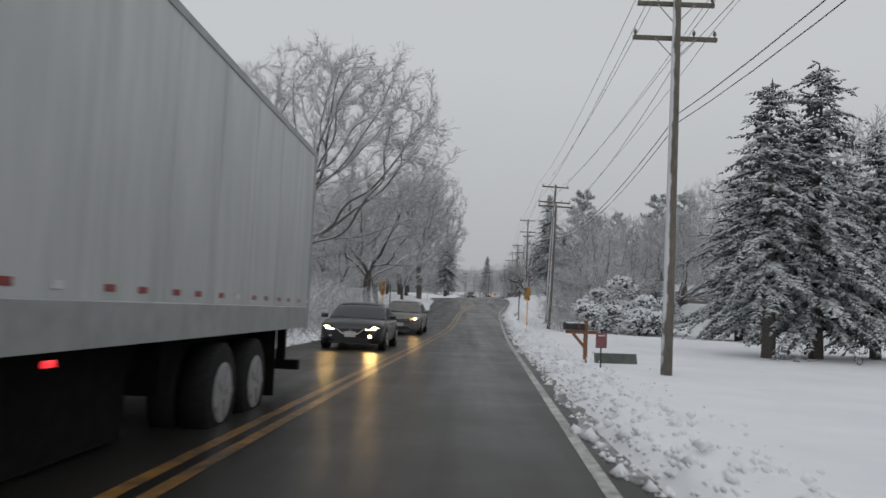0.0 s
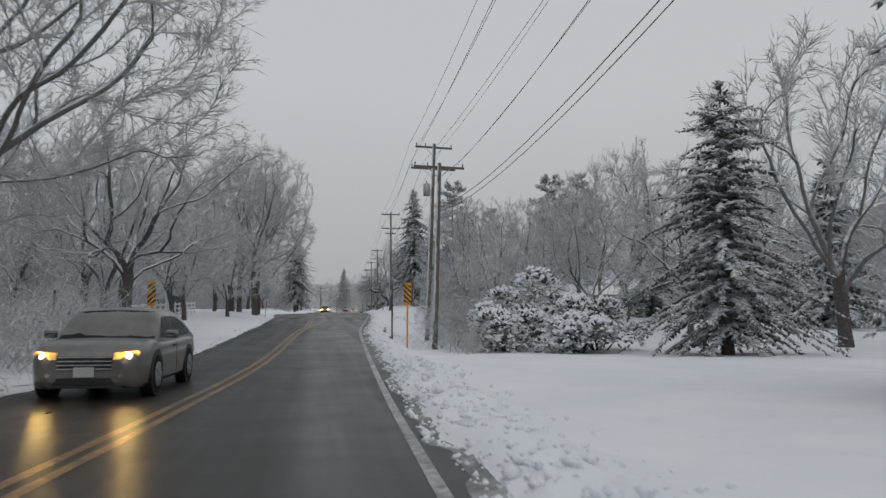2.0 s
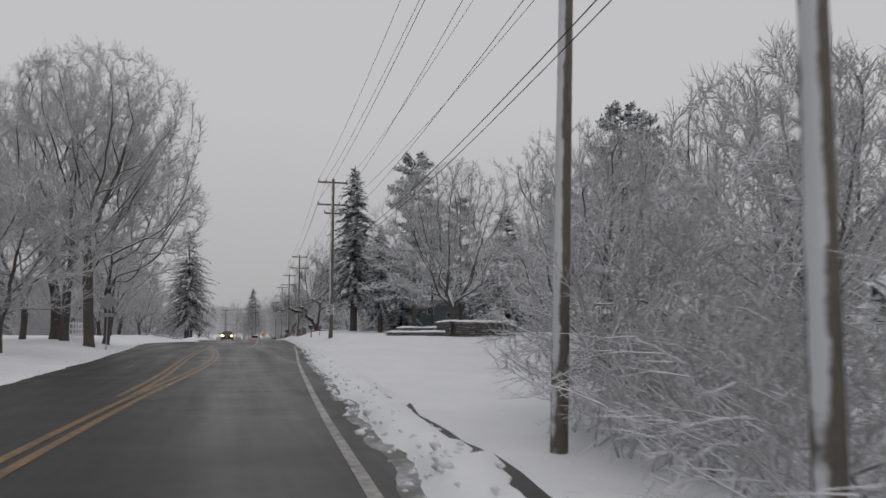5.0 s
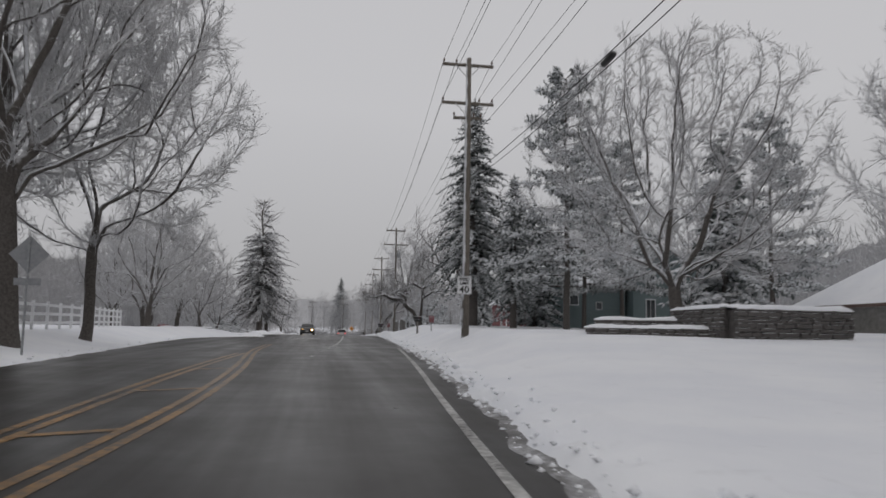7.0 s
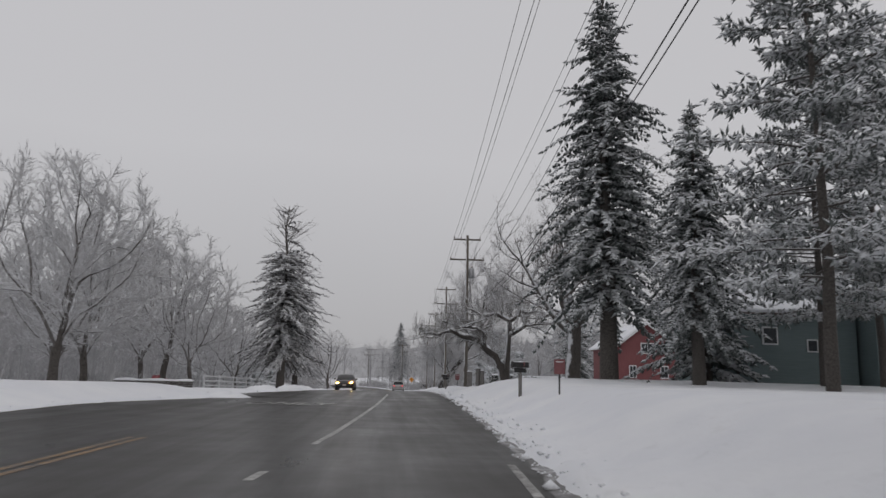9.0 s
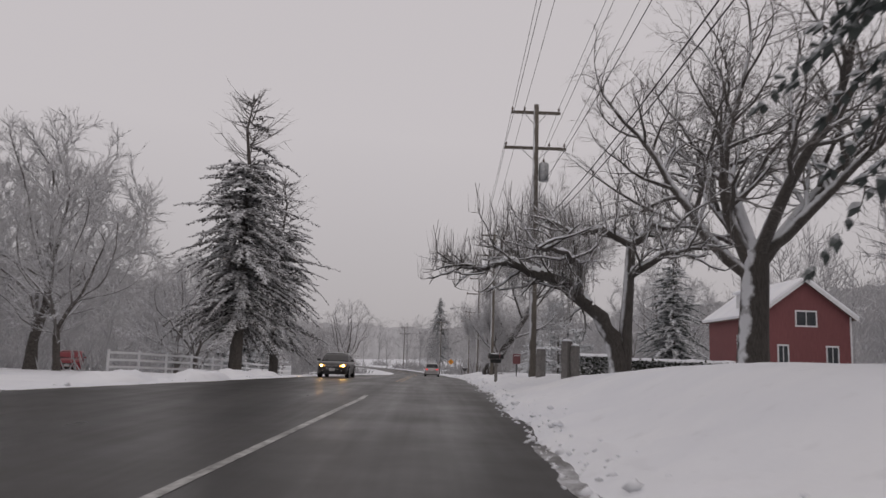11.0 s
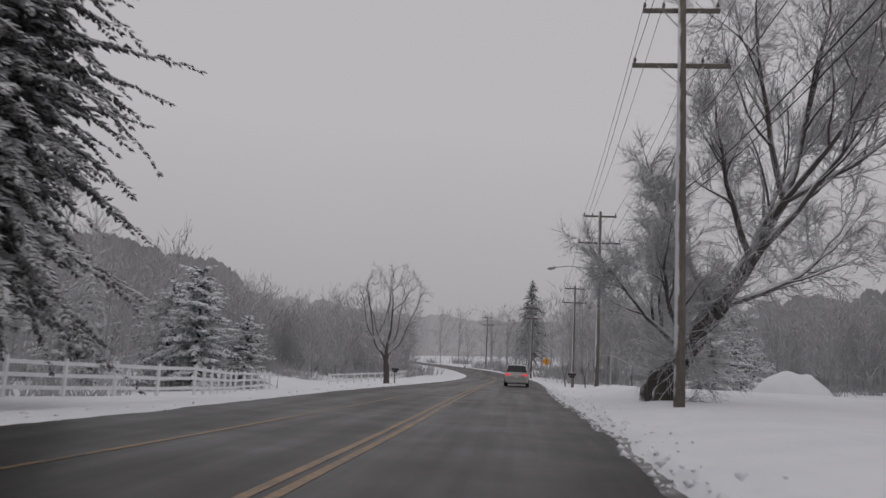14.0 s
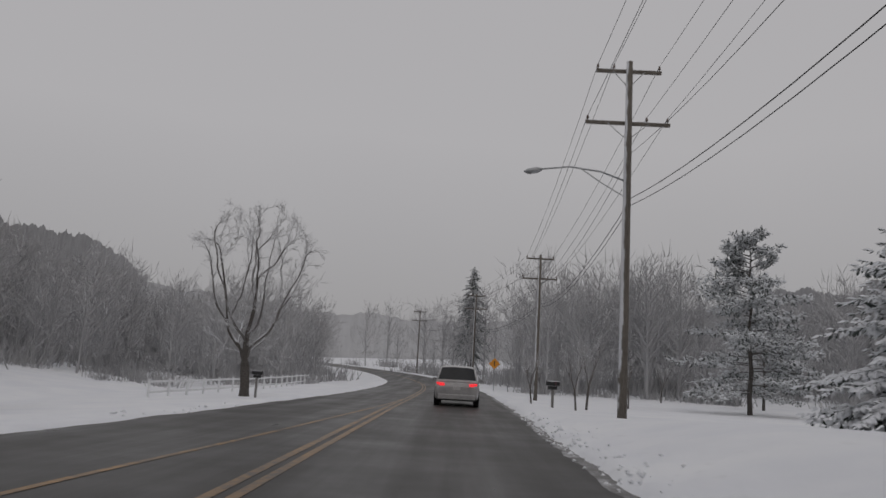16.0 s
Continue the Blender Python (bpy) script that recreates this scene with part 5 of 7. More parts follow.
def loft(g, stations):
    """A closed shell through cross-sections (y, list of x, z from the sill to the middle of the top)."""
    b, n = len(g.v), 2 * len(stations[0][1]) - 1
    for y, half in stations:
        ring = [(x, y, z) for x, z in half] + [(-x, y, z) for x, z in reversed(half[:-1])]
        g.v += ring
    for s in range(len(stations) - 1):
        for i in range(n):
            j = (i + 1) % n
            g.f.append((b + s * n + i, b + s * n + j, b + (s + 1) * n + j, b + (s + 1) * n + i))
    g.f.append(tuple(b + i for i in range(n)))
    g.f.append(tuple(b + (len(stations) - 1) * n + i for i in reversed(range(n))))


def wheel(parent, x, y, r, w, side, dark=False):
    g = Geo()
    g.tube([Vector((x + w * f, y, r)) for f in (-0.5, -0.42, 0.42, 0.5)], (r * 0.9, r, r, r * 0.9), 22, False, True)
    t = part("wheel", g, M_TYRE, parent, "", True)
    g = Geo()
    xo = x + side * w * 0.5
    g.tube([Vector((xo - side * 0.02, y, r)), Vector((xo + side * 0.006, y, r)), Vector((xo + side * 0.012, y, r))], (r * 0.6, r * 0.6, r * 0.54), 18, False, True)
    rim = part("rim", g, M_RIM, t)
    g = Geo()
    for k in range(5):
        g.box(-0.03, 0.03, r * 0.12, r * 0.52, 0, 0.012, pose(xo + side * 0.014, y, r, 0, 90 * side, 0) @ pose(0, 0, 0, 0, 0, 72 * k))
    part("spoke_disc", g, M_TRIM if dark else M_RIM, t)


def shell(name, g, mat, parent, label=""):
    """A smooth part whose creases stay sharp."""
    ob = part(name, g, mat, parent, label, True)
    ob.data.set_sharp_from_angle(angle=radians(34))
    return ob


def slab(g, outer, inner):
    """A closed plate between two outlines with as many corners."""
    b, n = len(g.v), len(outer)
    g.v += list(outer) + list(inner)
    g.f += [tuple(b + k for k in range(n)), tuple(b + n + k for k in reversed(range(n)))]
    g.f += [(b + (k + 1) % n, b + k, b + n + k, b + n + (k + 1) % n) for k in range(n)]
    return g


def car(m, label, body_mat, length, width, height, hood, kind, head=None, tail=None, group="cars on the road"):
    """A car that faces -y, standing on z = 0."""
    ob = thing("car", m, label, "car", group)
    w, belt = width / 2, height * (0.63 if kind != "suv" else 0.58)
    cowl = belt + 0.0
    front = [(0.0, 0.66, hood - 0.24, 0.30), (0.035, 0.77, hood - 0.15, 0.24), (0.10, 0.86, hood - 0.08, 0.20), (0.22, 0.93, hood - 0.02, 0.18), (0.45, 0.98, hood + 0.03, 0.18),
             (0.80, 1.0, hood + 0.07, 0.19), (length * 0.27, 1.0, cowl, 0.2)]
    back = [(length * 0.40, 1.0, belt, 0.2), (length * 0.56, 1.0, belt + 0.01, 0.2), (length * 0.72, 1.0, belt + 0.03, 0.2)]
    if kind in ("sedan", "saloon"):
        back += [(length * 0.86, 0.98, belt + 0.05, 0.22), (length * 0.95, 0.93, belt + 0.04, 0.26), (length * 0.985, 0.88, belt - 0.04, 0.30), (length, 0.80, belt - 0.20, 0.34)]
    else:
        back += [(length * 0.88, 0.99, belt + 0.03, 0.24), (length * 0.96, 0.95, belt, 0.28), (length * 0.99, 0.90, belt - 0.08, 0.32), (length, 0.84, belt - 0.2, 0.36)]
    g = Geo()
    rows = []
    for y, f, zt, zb in front + back:
        hgt, x = zt - zb, w * f
        rows.append((y, [(x * 0.88, zb), (x * 0.965, zb + 0.07), (x * 0.985, zb + hgt * 0.30), (x, zb + hgt * 0.55), (x * 0.99, zt - hgt * 0.22), (x * 0.955, zt - 0.07), (x * 0.88, zt - 0.015), (x * 0.5, zt + 0.012), (0, zt + 0.022)]))
    loft(g, rows)
    shell("body", g, body_mat, ob)
    # cabin
    if kind in ("sedan", "saloon"):
        cab = [(length * 0.25, 0.0), (length * 0.36, 0.66), (length * 0.425, 0.93), (length * 0.53, 1.0), (length * 0.64, 0.96), (length * 0.72, 0.80), (length * 0.90, 0.10)]
    elif kind == "cross":
        cab = [(length * 0.24, 0.0), (length * 0.34, 0.68), (length * 0.395, 0.94), (length * 0.50, 1.0), (length * 0.66, 0.97), (length * 0.78, 0.82), (length * 0.95, 0.10)]
    else:
        cab = [(length * 0.24, 0.0), (length * 0.33, 0.70), (length * 0.375, 0.95), (length * 0.50, 1.0), (length * 0.80, 0.98), (length * 0.88, 0.90), (length * 0.97, 0.12)]
    zb = belt - 0.06
    rise = height - zb
    g = Geo()
    loft(g, [(y, [(w * 0.95, zb - 0.02), (w * (0.94 - 0.17 * f), zb + rise * f * 0.86 + 0.001), (w * (0.925 - 0.20 * f), zb + rise * f * 0.92 + 0.002), (w * (0.86 - 0.2 * f), zb + rise * f * 0.955 + 0.003), (w * 0.4, zb + rise * f * 0.988 + 0.004), (0, zb + rise * f + 0.005)]) for y, f in cab])
    shell("roof", g, body_mat, ob)

    def screen(name, y0, f0, y1, f1, back_way):
        rows = []
        for s in (0.10, 0.5, 0.94):
            y, f = y0 + (y1 - y0) * s, f0 + (f1 - f0) * s
            rows.append([(u / 4 * w * (0.88 - 0.2 * f), y, zb + rise * f * (1 - 0.06 * abs(u / 4) ** 3) + 0.016) for u in range(-4, 5)])
        g = Geo()
        for lift in (0.0, -0.03):
            g.v += [(x, y, z + lift) for r in rows for x, y, z in r]
        for k in range(2):
            for i in range(8):
                a = k * 9 + i
                q = (a, a + 1, a + 10, a + 9)
                g.f += [q, tuple(27 + c for c in reversed(q))]
        part(name, g, M_GLASS, ob, "dark reflecting glass", True)

    screen("windscreen", *cab[0], *cab[2], -1)
    screen("rear_window", *cab[-1], *cab[-2], 1)
    top, n = 0.84, len(cab)
    mid = length * 0.53
    for sx in (-1, 1):
        for name, outline in (("front_window", ((cab[0][0] + length * 0.055, 0.14), (cab[2][0] + length * 0.012, top), (mid - 0.03, top + 0.02), (mid - 0.03, 0.12))),
                              ("rear_side_window", ((mid + 0.04, 0.12), (mid + 0.04, top + 0.02), (cab[4][0], top), (cab[5][0] + length * 0.01, top * 0.72), (cab[-1][0] - length * 0.07, 0.30), (cab[-1][0] - length * 0.10, 0.16)))):
            side = [(sx * (w * (0.94 - 0.17 * f) + 0.008), y, zb + rise * f * 0.86) for y, f in outline]
            part(name, slab(Geo(), side, [(x - sx * 0.03, y, z) for x, y, z in side]), M_GLASS, ob)
        g = Geo()
        loft(g, [(y, [(a, z - b), (a + 0.004, z), (a, z + b), (0, z + b)]) for y, a, b, z in ((0, 0.07, 0.03, 0), (0.04, 0.10, 0.06, 0.005), (0.10, 0.105, 0.07, 0.01), (0.13, 0.09, 0.05, 0.01))])
        mir = part("mirror", g, body_mat, ob, "", True)
        mir.matrix_local = pose(sx * (w + 0.09), length * 0.30, belt + 0.07, 0, 0, sx * -8)
        part("door_handle", Geo().box(-0.012, 0.02, -0.09, 0.09, -0.014, 0.014, pose(sx * w * 0.995, length * 0.49, belt - 0.14, 0, 0, 90 - sx * 90)), M_TRIM, ob)
        part("door_seam", Geo().box(-0.002, 0.004, -0.006, 0.006, 0.3, belt - 0.08, pose(sx * w * 0.998, mid, 0, 0, 0, 90 - sx * 90)), M_TRIM, ob)
        # lamps
        zl = hood - 0.17
        mm = pose(sx * w * 0.66, 0.07, zl, 0, 0, sx * 24)
        if kind == "sedan":
            lens = [(-0.22, -0.055), (-0.02, -0.06), (0.21, 0.03), (0.25, 0.085), (-0.02, 0.03), (-0.22, -0.01)]
        else:
            lens = [(-0.19, -0.06), (0.16, -0.05), (0.22, 0.05), (0.17, 0.075), (-0.17, 0.045)]
        lens = [(sx * x, z) for x, z in lens][::sx]
        part("headlamp", Geo().prism(lens, -0.03, 0.16, mm), M_LENS if head and kind != "sedan" else M_GLASS, ob, "clear headlamp")
        if head:
            g = Geo()
            c = mm @ Vector((0.02 * sx, -0.05, -0.012))
            g.tube([c, c + Vector((0, 0.02, 0)), c + Vector((0, 0.05, 0))], (0.035, 0.048, 0.048), 14, False, True)
            part("headlight_bulb", g, head, ob, "glowing headlight")
            if kind == "sedan":
                g = Geo()
                g.tube([mm @ Vector((sx * x, -0.036, z)) for x, z in ((-0.21, -0.035), (-0.06, -0.045), (0.16, 0.035))], (0.009, 0.009, 0.007), 5, False, True)
                part("light_strip", g, M_DRL, ob, "thin glowing light strip")
            g = Geo()
            g.tube([Vector((sx * w * 0.60, -0.01, 0.40)), Vector((sx * w * 0.60, 0.06, 0.40))], (0.035, 0.04), 12, False, True)
            part("fog_lamp", g, head if sx > 0 and kind == "sedan" else M_CHROME, ob)
        ty, tz = length - 0.06, belt - 0.10
        g = Geo().prism([(sx * x, z) for x, z in ((-0.16, -0.05), (0.14, -0.08), (0.19, 0.07), (-0.14, 0.05))][::sx], -0.12, 0.05, pose(sx * w * 0.70, ty, tz, 0, 0, sx * -20))
        part("tail_lamp", g, tail or M_REDLENS, ob, "red tail light")
    # nose and tail
    zg0, zg1 = 0.45, hood - 0.20
    if kind == "sedan":
        part("grille", Geo().prism([(-w * 0.22, zg0), (w * 0.22, zg0), (w * 0.40, zg1), (-w * 0.40, zg1)], -0.012, 0.08), M_TRIM, ob)
        g = Geo()
        g.tube([Vector((x, -0.016, z)) for x, z in ((-w * 0.43, zg1 + 0.01), (-w * 0.25, zg0 + 0.02), (0, zg0), (w * 0.25, zg0 + 0.02), (w * 0.43, zg1 + 0.01))], (0.018, 0.02, 0.02, 0.02, 0.018), 6, False, True)
        part("grille_bar", g, M_CHROME, ob, "chrome V-shaped trim")
        g = Geo()
        g.tube([Vector((0, -0.022, zg1 - 0.07)), Vector((0, -0.006, zg1 - 0.07))], (0.055, 0.055), 14, False, True)
        part("emblem", g, M_CHROME, ob, "round chrome badge")
    else:
        part("grille", Geo().prism([(-w * 0.44, zg1 - 0.19), (w * 0.44, zg1 - 0.19), (w * 0.47, zg1 + 0.02), (-w * 0.47, zg1 + 0.02)], -0.012, 0.08), M_TRIM, ob)
        for k in range(4):
            z = zg1 - 0.18 + k * 0.062
            part("grille_bar", Geo().box(-w * 0.45, w * 0.45, -0.022, -0.008, z - 0.009, z + 0.009, None, 0.004), M_CHROME, ob)
    part("lower_intake", Geo().prism([(-w * 0.52, 0.25), (w * 0.52, 0.25), (w * 0.44, 0.36), (-w * 0.44, 0.36)], -0.008, 0.08), M_TRIM, ob)
    part("front_lip", Geo().box(-w * 0.64, w * 0.64, -0.012, 0.14, 0.20, 0.245, None, 0.012), M_TRIM, ob)
    part("rear_bumper", Geo().box(-w * 0.82, w * 0.82, length - 0.14, length + 0.03, 0.30, 0.50, None, 0.03), M_TRIM if kind != "suv" else body_mat, ob)
    part("number_plate", Geo().box(-0.155, 0.155, -0.034, -0.022, 0.375, 0.53), M_PLATE, ob)
    part("number_plate", Geo().box(-0.155, 0.155, length + 0.005, length + 0.02, belt - 0.32, belt - 0.17), M_PLATE, ob)
    r = 0.33 if kind == "sedan" else 0.355
    for sx in (-1, 1):
        for y in (length * 0.195, length * 0.79):
            g = Geo()
            g.tube([Vector((sx * (w - 0.2), y, r + 0.02)), Vector((sx * (w + 0.004), y, r + 0.02))], (r * 1.13, r * 1.13), 24, False, True)
            part("wheel_arch", g, M_TRIM, ob)
            wheel(ob, sx * (w - 0.10), y, r, 0.22, sx)
    return ob


def on_road(x, y, turn=0.0):
    slope = math.degrees(math.atan((road_z(y + 2) - road_z(y - 2)) / 4))
    return pose(x, y, road_z(y) + 0.004, slope if abs(turn) < 90 else slope, 0, 0) @ pose(0, 0, 0, 0, 0, turn)


car(on_road(-1.45, 23.9, -1), "dark grey wet saloon car with headlights on", paint("dark grey car paint", (0.012, 0.013, 0.016), (0.02, 0.022, 0.025)), 4.7, 1.86, 1.37, 0.80, "sedan", M_HEAD)
car(on_road(-1.05, 36.6, -2), "grey-brown dirty crossover with headlights on", paint("grey-brown car paint", (0.13, 0.125, 0.12), (0.20, 0.19, 0.18)), 4.4, 1.84, 1.49, 0.88, "cross", M_HEAD)
car(on_road(3.75, 183.8, -1), "dark dirty car with yellow headlights on", paint("black car paint", (0.02, 0.02, 0.02), (0.04, 0.038, 0.035)), 4.5, 1.76, 1.46, 0.84, "saloon", M_HEADW)
car(on_road(9.95, 246.5, 180 - 1), "dirty white sport utility car with red tail lights", paint("dirty white car paint", (0.30, 0.295, 0.295), (0.44, 0.435, 0.435)), 4.7, 1.9, 1.72, 0.98, "suv", None, M_TAIL)
car(pose(-14.6, 191.5, ground_z(-14.6, 193.5) - 0.05, 0, 0, 18), "small red car parked behind a snow bank", paint("red car paint", (0.25, 0.02, 0.03), (0.32, 0.03, 0.04)), 4.2, 1.75, 1.45, 0.80, "sedan", None, None, "parked cars")


def trailer():
    M_PANEL = plain("grimy white trailer panel", (0.36, 0.375, 0.375), (0.50, 0.515, 0.515), 1.2, 0.4, 0.05, stretch=(3, 3, 0.4))
    M_RAIL = plain("grey aluminium rail", (0.26, 0.275, 0.27), (0.36, 0.375, 0.37), 4.0, 0.5, 0.05, 0.2)
    M_DARK = plain("dirty black chassis and underside shade", (0.006, 0.006, 0.006), (0.014, 0.013, 0.012), 6.0, 0.9, 0.2, 0.0, 0.1)
    M_TAPE, M_TAPEW = plain("red reflective tape", (0.20, 0.02, 0.022), (0.27, 0.035, 0.035), 20.0, 0.3, 0.02), plain("white reflective tape", (0.5, 0.5, 0.5), (0.6, 0.6, 0.6), 20.0, 0.3, 0.02)
    x1, x0, y0, y1 = -0.72, -3.30, -1.6, 14.0
    zb, zt = 1.10, 3.84
    ob = thing("semi_trailer", pose(0, 0, road_z(8) - 0.02, math.degrees(math.atan((road_z(12) - road_z(4)) / 8)), 0, 0) @ pose(0, -8, 0) @ pose(0, 8, 0), "long grimy white box semi-trailer on wet asphalt", "trailer")
    part("floor", Geo().box(x0 + 0.05, x1 - 0.05, y0, y1, zb + 0.02, zb + 0.2), M_DARK, ob)
    part("roof", Geo().box(x0 + 0.02, x1 - 0.02, y0, y1, zt - 0.05, zt - 0.01), M_PANEL, ob)
    part("side_wall", Geo().box(x0, x0 + 0.03, y0, y1, zb + 0.18, zt - 0.02), M_PANEL, ob)
    part("front_wall", Geo().box(x0 + 0.03, x1 - 0.04, y0, y0 + 0.04, zb + 0.18, zt - 0.05), M_PANEL, ob)
    y, n = y0, 0
    while y < y1 - 0.2:
        e = min(y + 1.22, y1 - 0.02)
        part("side_panel", Geo().box(x1 - 0.035, x1, y + 0.012, e - 0.012, zb + 0.30, zt - 0.08, None, 0.006), M_PANEL, ob)
        part("panel_joint", Geo().box(x1 - 0.03, x1 + 0.004, e - 0.02, e + 0.02, zb + 0.30, zt - 0.08), M_PANEL, ob)
        for o, mt in ((0.18, M_TAPE), (0.72, M_TAPE if n % 3 else M_TAPEW)):
            part("reflector", Geo().box(x1, x1 + 0.006, y + o, y + o + 0.15, zb + 0.37, zb + 0.42), mt, ob)
        y, n = e, n + 1
    part("bottom_rail", Geo().box(x1 - 0.05, x1 + 0.012, y0, y1, zb, zb + 0.31, None, 0.01), M_RAIL, ob)
    part("top_rail", Geo().box(x1 - 0.05, x1 + 0.012, y0, y1, zt - 0.09, zt, None, 0.012), M_RAIL, ob)
    part("corner_post", Geo().box(x1 - 0.08, x1 + 0.014, y1 - 0.08, y1 + 0.02, zb, zt, None, 0.01), M_RAIL, ob)
    for s in (0, 1):
        part("rear_door", Geo().box(x0 + 0.05 + s * 1.23, x0 + 1.26 + s * 1.23, y1 - 0.03, y1 + 0.015, zb + 0.2, zt - 0.1, None, 0.01), M_PANEL, ob)
    for yy in (1.0, 6.4):
        part("marker_light", Geo().box(x1 + 0.0, x1 + 0.03, yy, yy + 0.12, zb - 0.085, zb - 0.045, None, 0.01), M_TAIL, ob, "glowing red marker light")
    part("tail_light", Geo().box(x1 - 0.22, x1 - 0.04, y1 + 0.02, y1 + 0.045, zb + 0.03, zb + 0.12), M_TAIL, ob, "glowing red tail light")
    for xx in (x0 + 0.7, x1 - 0.75):
        part("chassis_beam", Geo().box(xx, xx + 0.12, y0 + 1, y1 - 0.2, zb - 0.32, zb + 0.02), M_DARK, ob)
    # added black sheet that gives the shade below the rail, not a real skirt
    part("underside_shade", Geo().box(x1 - 0.5, x1 - 0.46, y0 + 1.0, 8.6, 0.25, zb), M_DARK, ob, "black sheet standing for the shade under the box")
    part("axle_box", Geo().box(x0 + 0.4, x1 - 0.4, 9.2, 12.8, 0.55, zb - 0.05), M_DARK, ob)
    for yy in (10.0, 11.25):
        for xx, sd in ((x1 - 0.18, 1), (x1 - 0.50, 1), (x0 + 0.18, -1), (x0 + 0.50, -1)):
            wheel(ob, xx, yy, 0.51, 0.28, sd)
        part("axle", Geo().box(x0 + 0.2, x1 - 0.2, yy - 0.07, yy + 0.07, 0.44, 0.58), M_DARK, ob)
    for xx in (x1 - 0.62, x0 + 0.02):
        part("mud_flap", Geo().box(xx, xx + 0.6, 12.1, 12.12, 0.25, zb), M_DARK, ob)
        part("bumper_upright", Geo().box(xx + 0.22, xx + 0.34, y1 - 0.25, y1 - 0.12, 0.5, zb + 0.02), M_DARK, ob)
    part("rear_underride_bar", Geo().box(x0 + 0.1, x1 - 0.06, y1 - 0.26, y1 - 0.10, 0.46, 0.60, None, 0.01), M_DARK, ob)


trailer()


# ---- signs, boxes and posts by the road ----
M_ORANGE = plain("orange marker post", (0.65, 0.24, 0.02), (0.78, 0.32, 0.03), 8.0, 0.45, 0.05)
M_SIGNY = plain("yellow sign sheet", (0.66, 0.30, 0.02), (0.74, 0.36, 0.03), 8.0, 0.4, 0.03)
M_BLACK = plain("black sign paint", (0.015, 0.015, 0.015), (0.03, 0.03, 0.03), 9.0, 0.5, 0.03)
M_SIGNW = plain("white sign sheet", (0.62, 0.63, 0.64), (0.72, 0.73, 0.74), 6.0, 0.4, 0.03)
M_SIGNBACK = plain("bare aluminium sign back", (0.26, 0.27, 0.28), (0.36, 0.37, 0.38), 7.0, 0.45, 0.05, 0.5)
M_GREENPOST = plain("dark green steel post", (0.03, 0.05, 0.045), (0.05, 0.07, 0.065), 14.0, 0.5, 0.1)
M_REDSIGN = plain("faded red sign", (0.16, 0.055, 0.06), (0.23, 0.095, 0.10), 6.0, 0.55, 0.05)
M_CEDAR = snowed("wet cedar post", (0.16, 0.075, 0.045), (0.26, 0.13, 0.08), 0.5, 0.9, 9.0, 0.3)
M_BOXBLACK = snowed("black mailbox metal", (0.018, 0.018, 0.02), (0.05, 0.05, 0.05), 0.6, 0.98, 9.0, 0.45)
M_CAP = ground_snow()
M_STONE = snowed("dark grey field stone", (0.055, 0.05, 0.048), (0.15, 0.14, 0.132), 0.6, 0.95, 6.0, 0.3)
M_POST = snowed("weathered stone post", (0.12, 0.115, 0.11), (0.24, 0.23, 0.22), 0.5, 0.9, 10.0, 0.4)
M_FENCE = plain("white fence paint", (0.70, 0.71, 0.72), (0.80, 0.81, 0.82), 5.0, 0.5, 0.08)
M_HEDGE = snowed("dark hedge leaves", (0.02, 0.028, 0.02), (0.06, 0.065, 0.05), 0.45, 0.9, 6.0, 0.5)


def hazard_marker(x, y, h, flip):
    ob = thing("hazard_marker", stand(x, y), "orange roadside marker post with a yellow and black striped panel", "road sign", "hazard markers")
    part("post", Geo().box(-0.035, 0.035, -0.012, 0.012, -0.3, h - 0.85, None, 0.006), M_ORANGE, ob)
    p = part("panel", Geo().box(-0.15, 0.15, -0.03, -0.018, h - 0.92, h, None, 0.004), M_SIGNY, ob)
    for k in range(5):
        z = h - 0.86 + k * 0.2
        s = 0.15 * flip
        g = Geo().prism([(-0.148, min(max(z + s - 0.045, h - 0.915), h - 0.005)), (0.148, min(max(z - s - 0.045, h - 0.915), h - 0.005)), (0.148, min(max(z - s + 0.055, h - 0.914), h - 0.004)), (-0.148, min(max(z + s + 0.055, h - 0.914), h - 0.004))], -0.034, -0.030)
        part("stripe", g, M_BLACK, p, "black diagonal stripe")


hazard_marker(6.12, 54.74, 2.72, 1)
hazard_marker(-3.7, 54.4, 2.35, -1)
for x, y, h in ((5.75, 57.4, 2.15), (-3.4, 56.7, 2.2), (-5.3, 48.5, 2.0)):
    ob = thing("delineator_post", stand(x, y), "dark green steel channel post at the verge", "post", "verge posts")
    part("post", Geo().box(-0.035, 0.035, -0.02, 0.02, -0.3, h, None, 0.01), M_GREENPOST, ob)


def words(text, size, x, z, parent, squeeze=1.0):
    cu = bpy.data.curves.new("lettering", "FONT")
    cu.body, cu.size, cu.align_x, cu.align_y, cu.extrude, cu.offset = text, size, "CENTER", "CENTER", 0.0015, 0.006
    cu.materials.append(M_BLACK)
    t = new("lettering", cu)
    t.parent = parent
    t.matrix_local = pose(x, -0.0075, z, 90, 0, 0) @ Matrix.Diagonal((squeeze, 1, 1, 1))


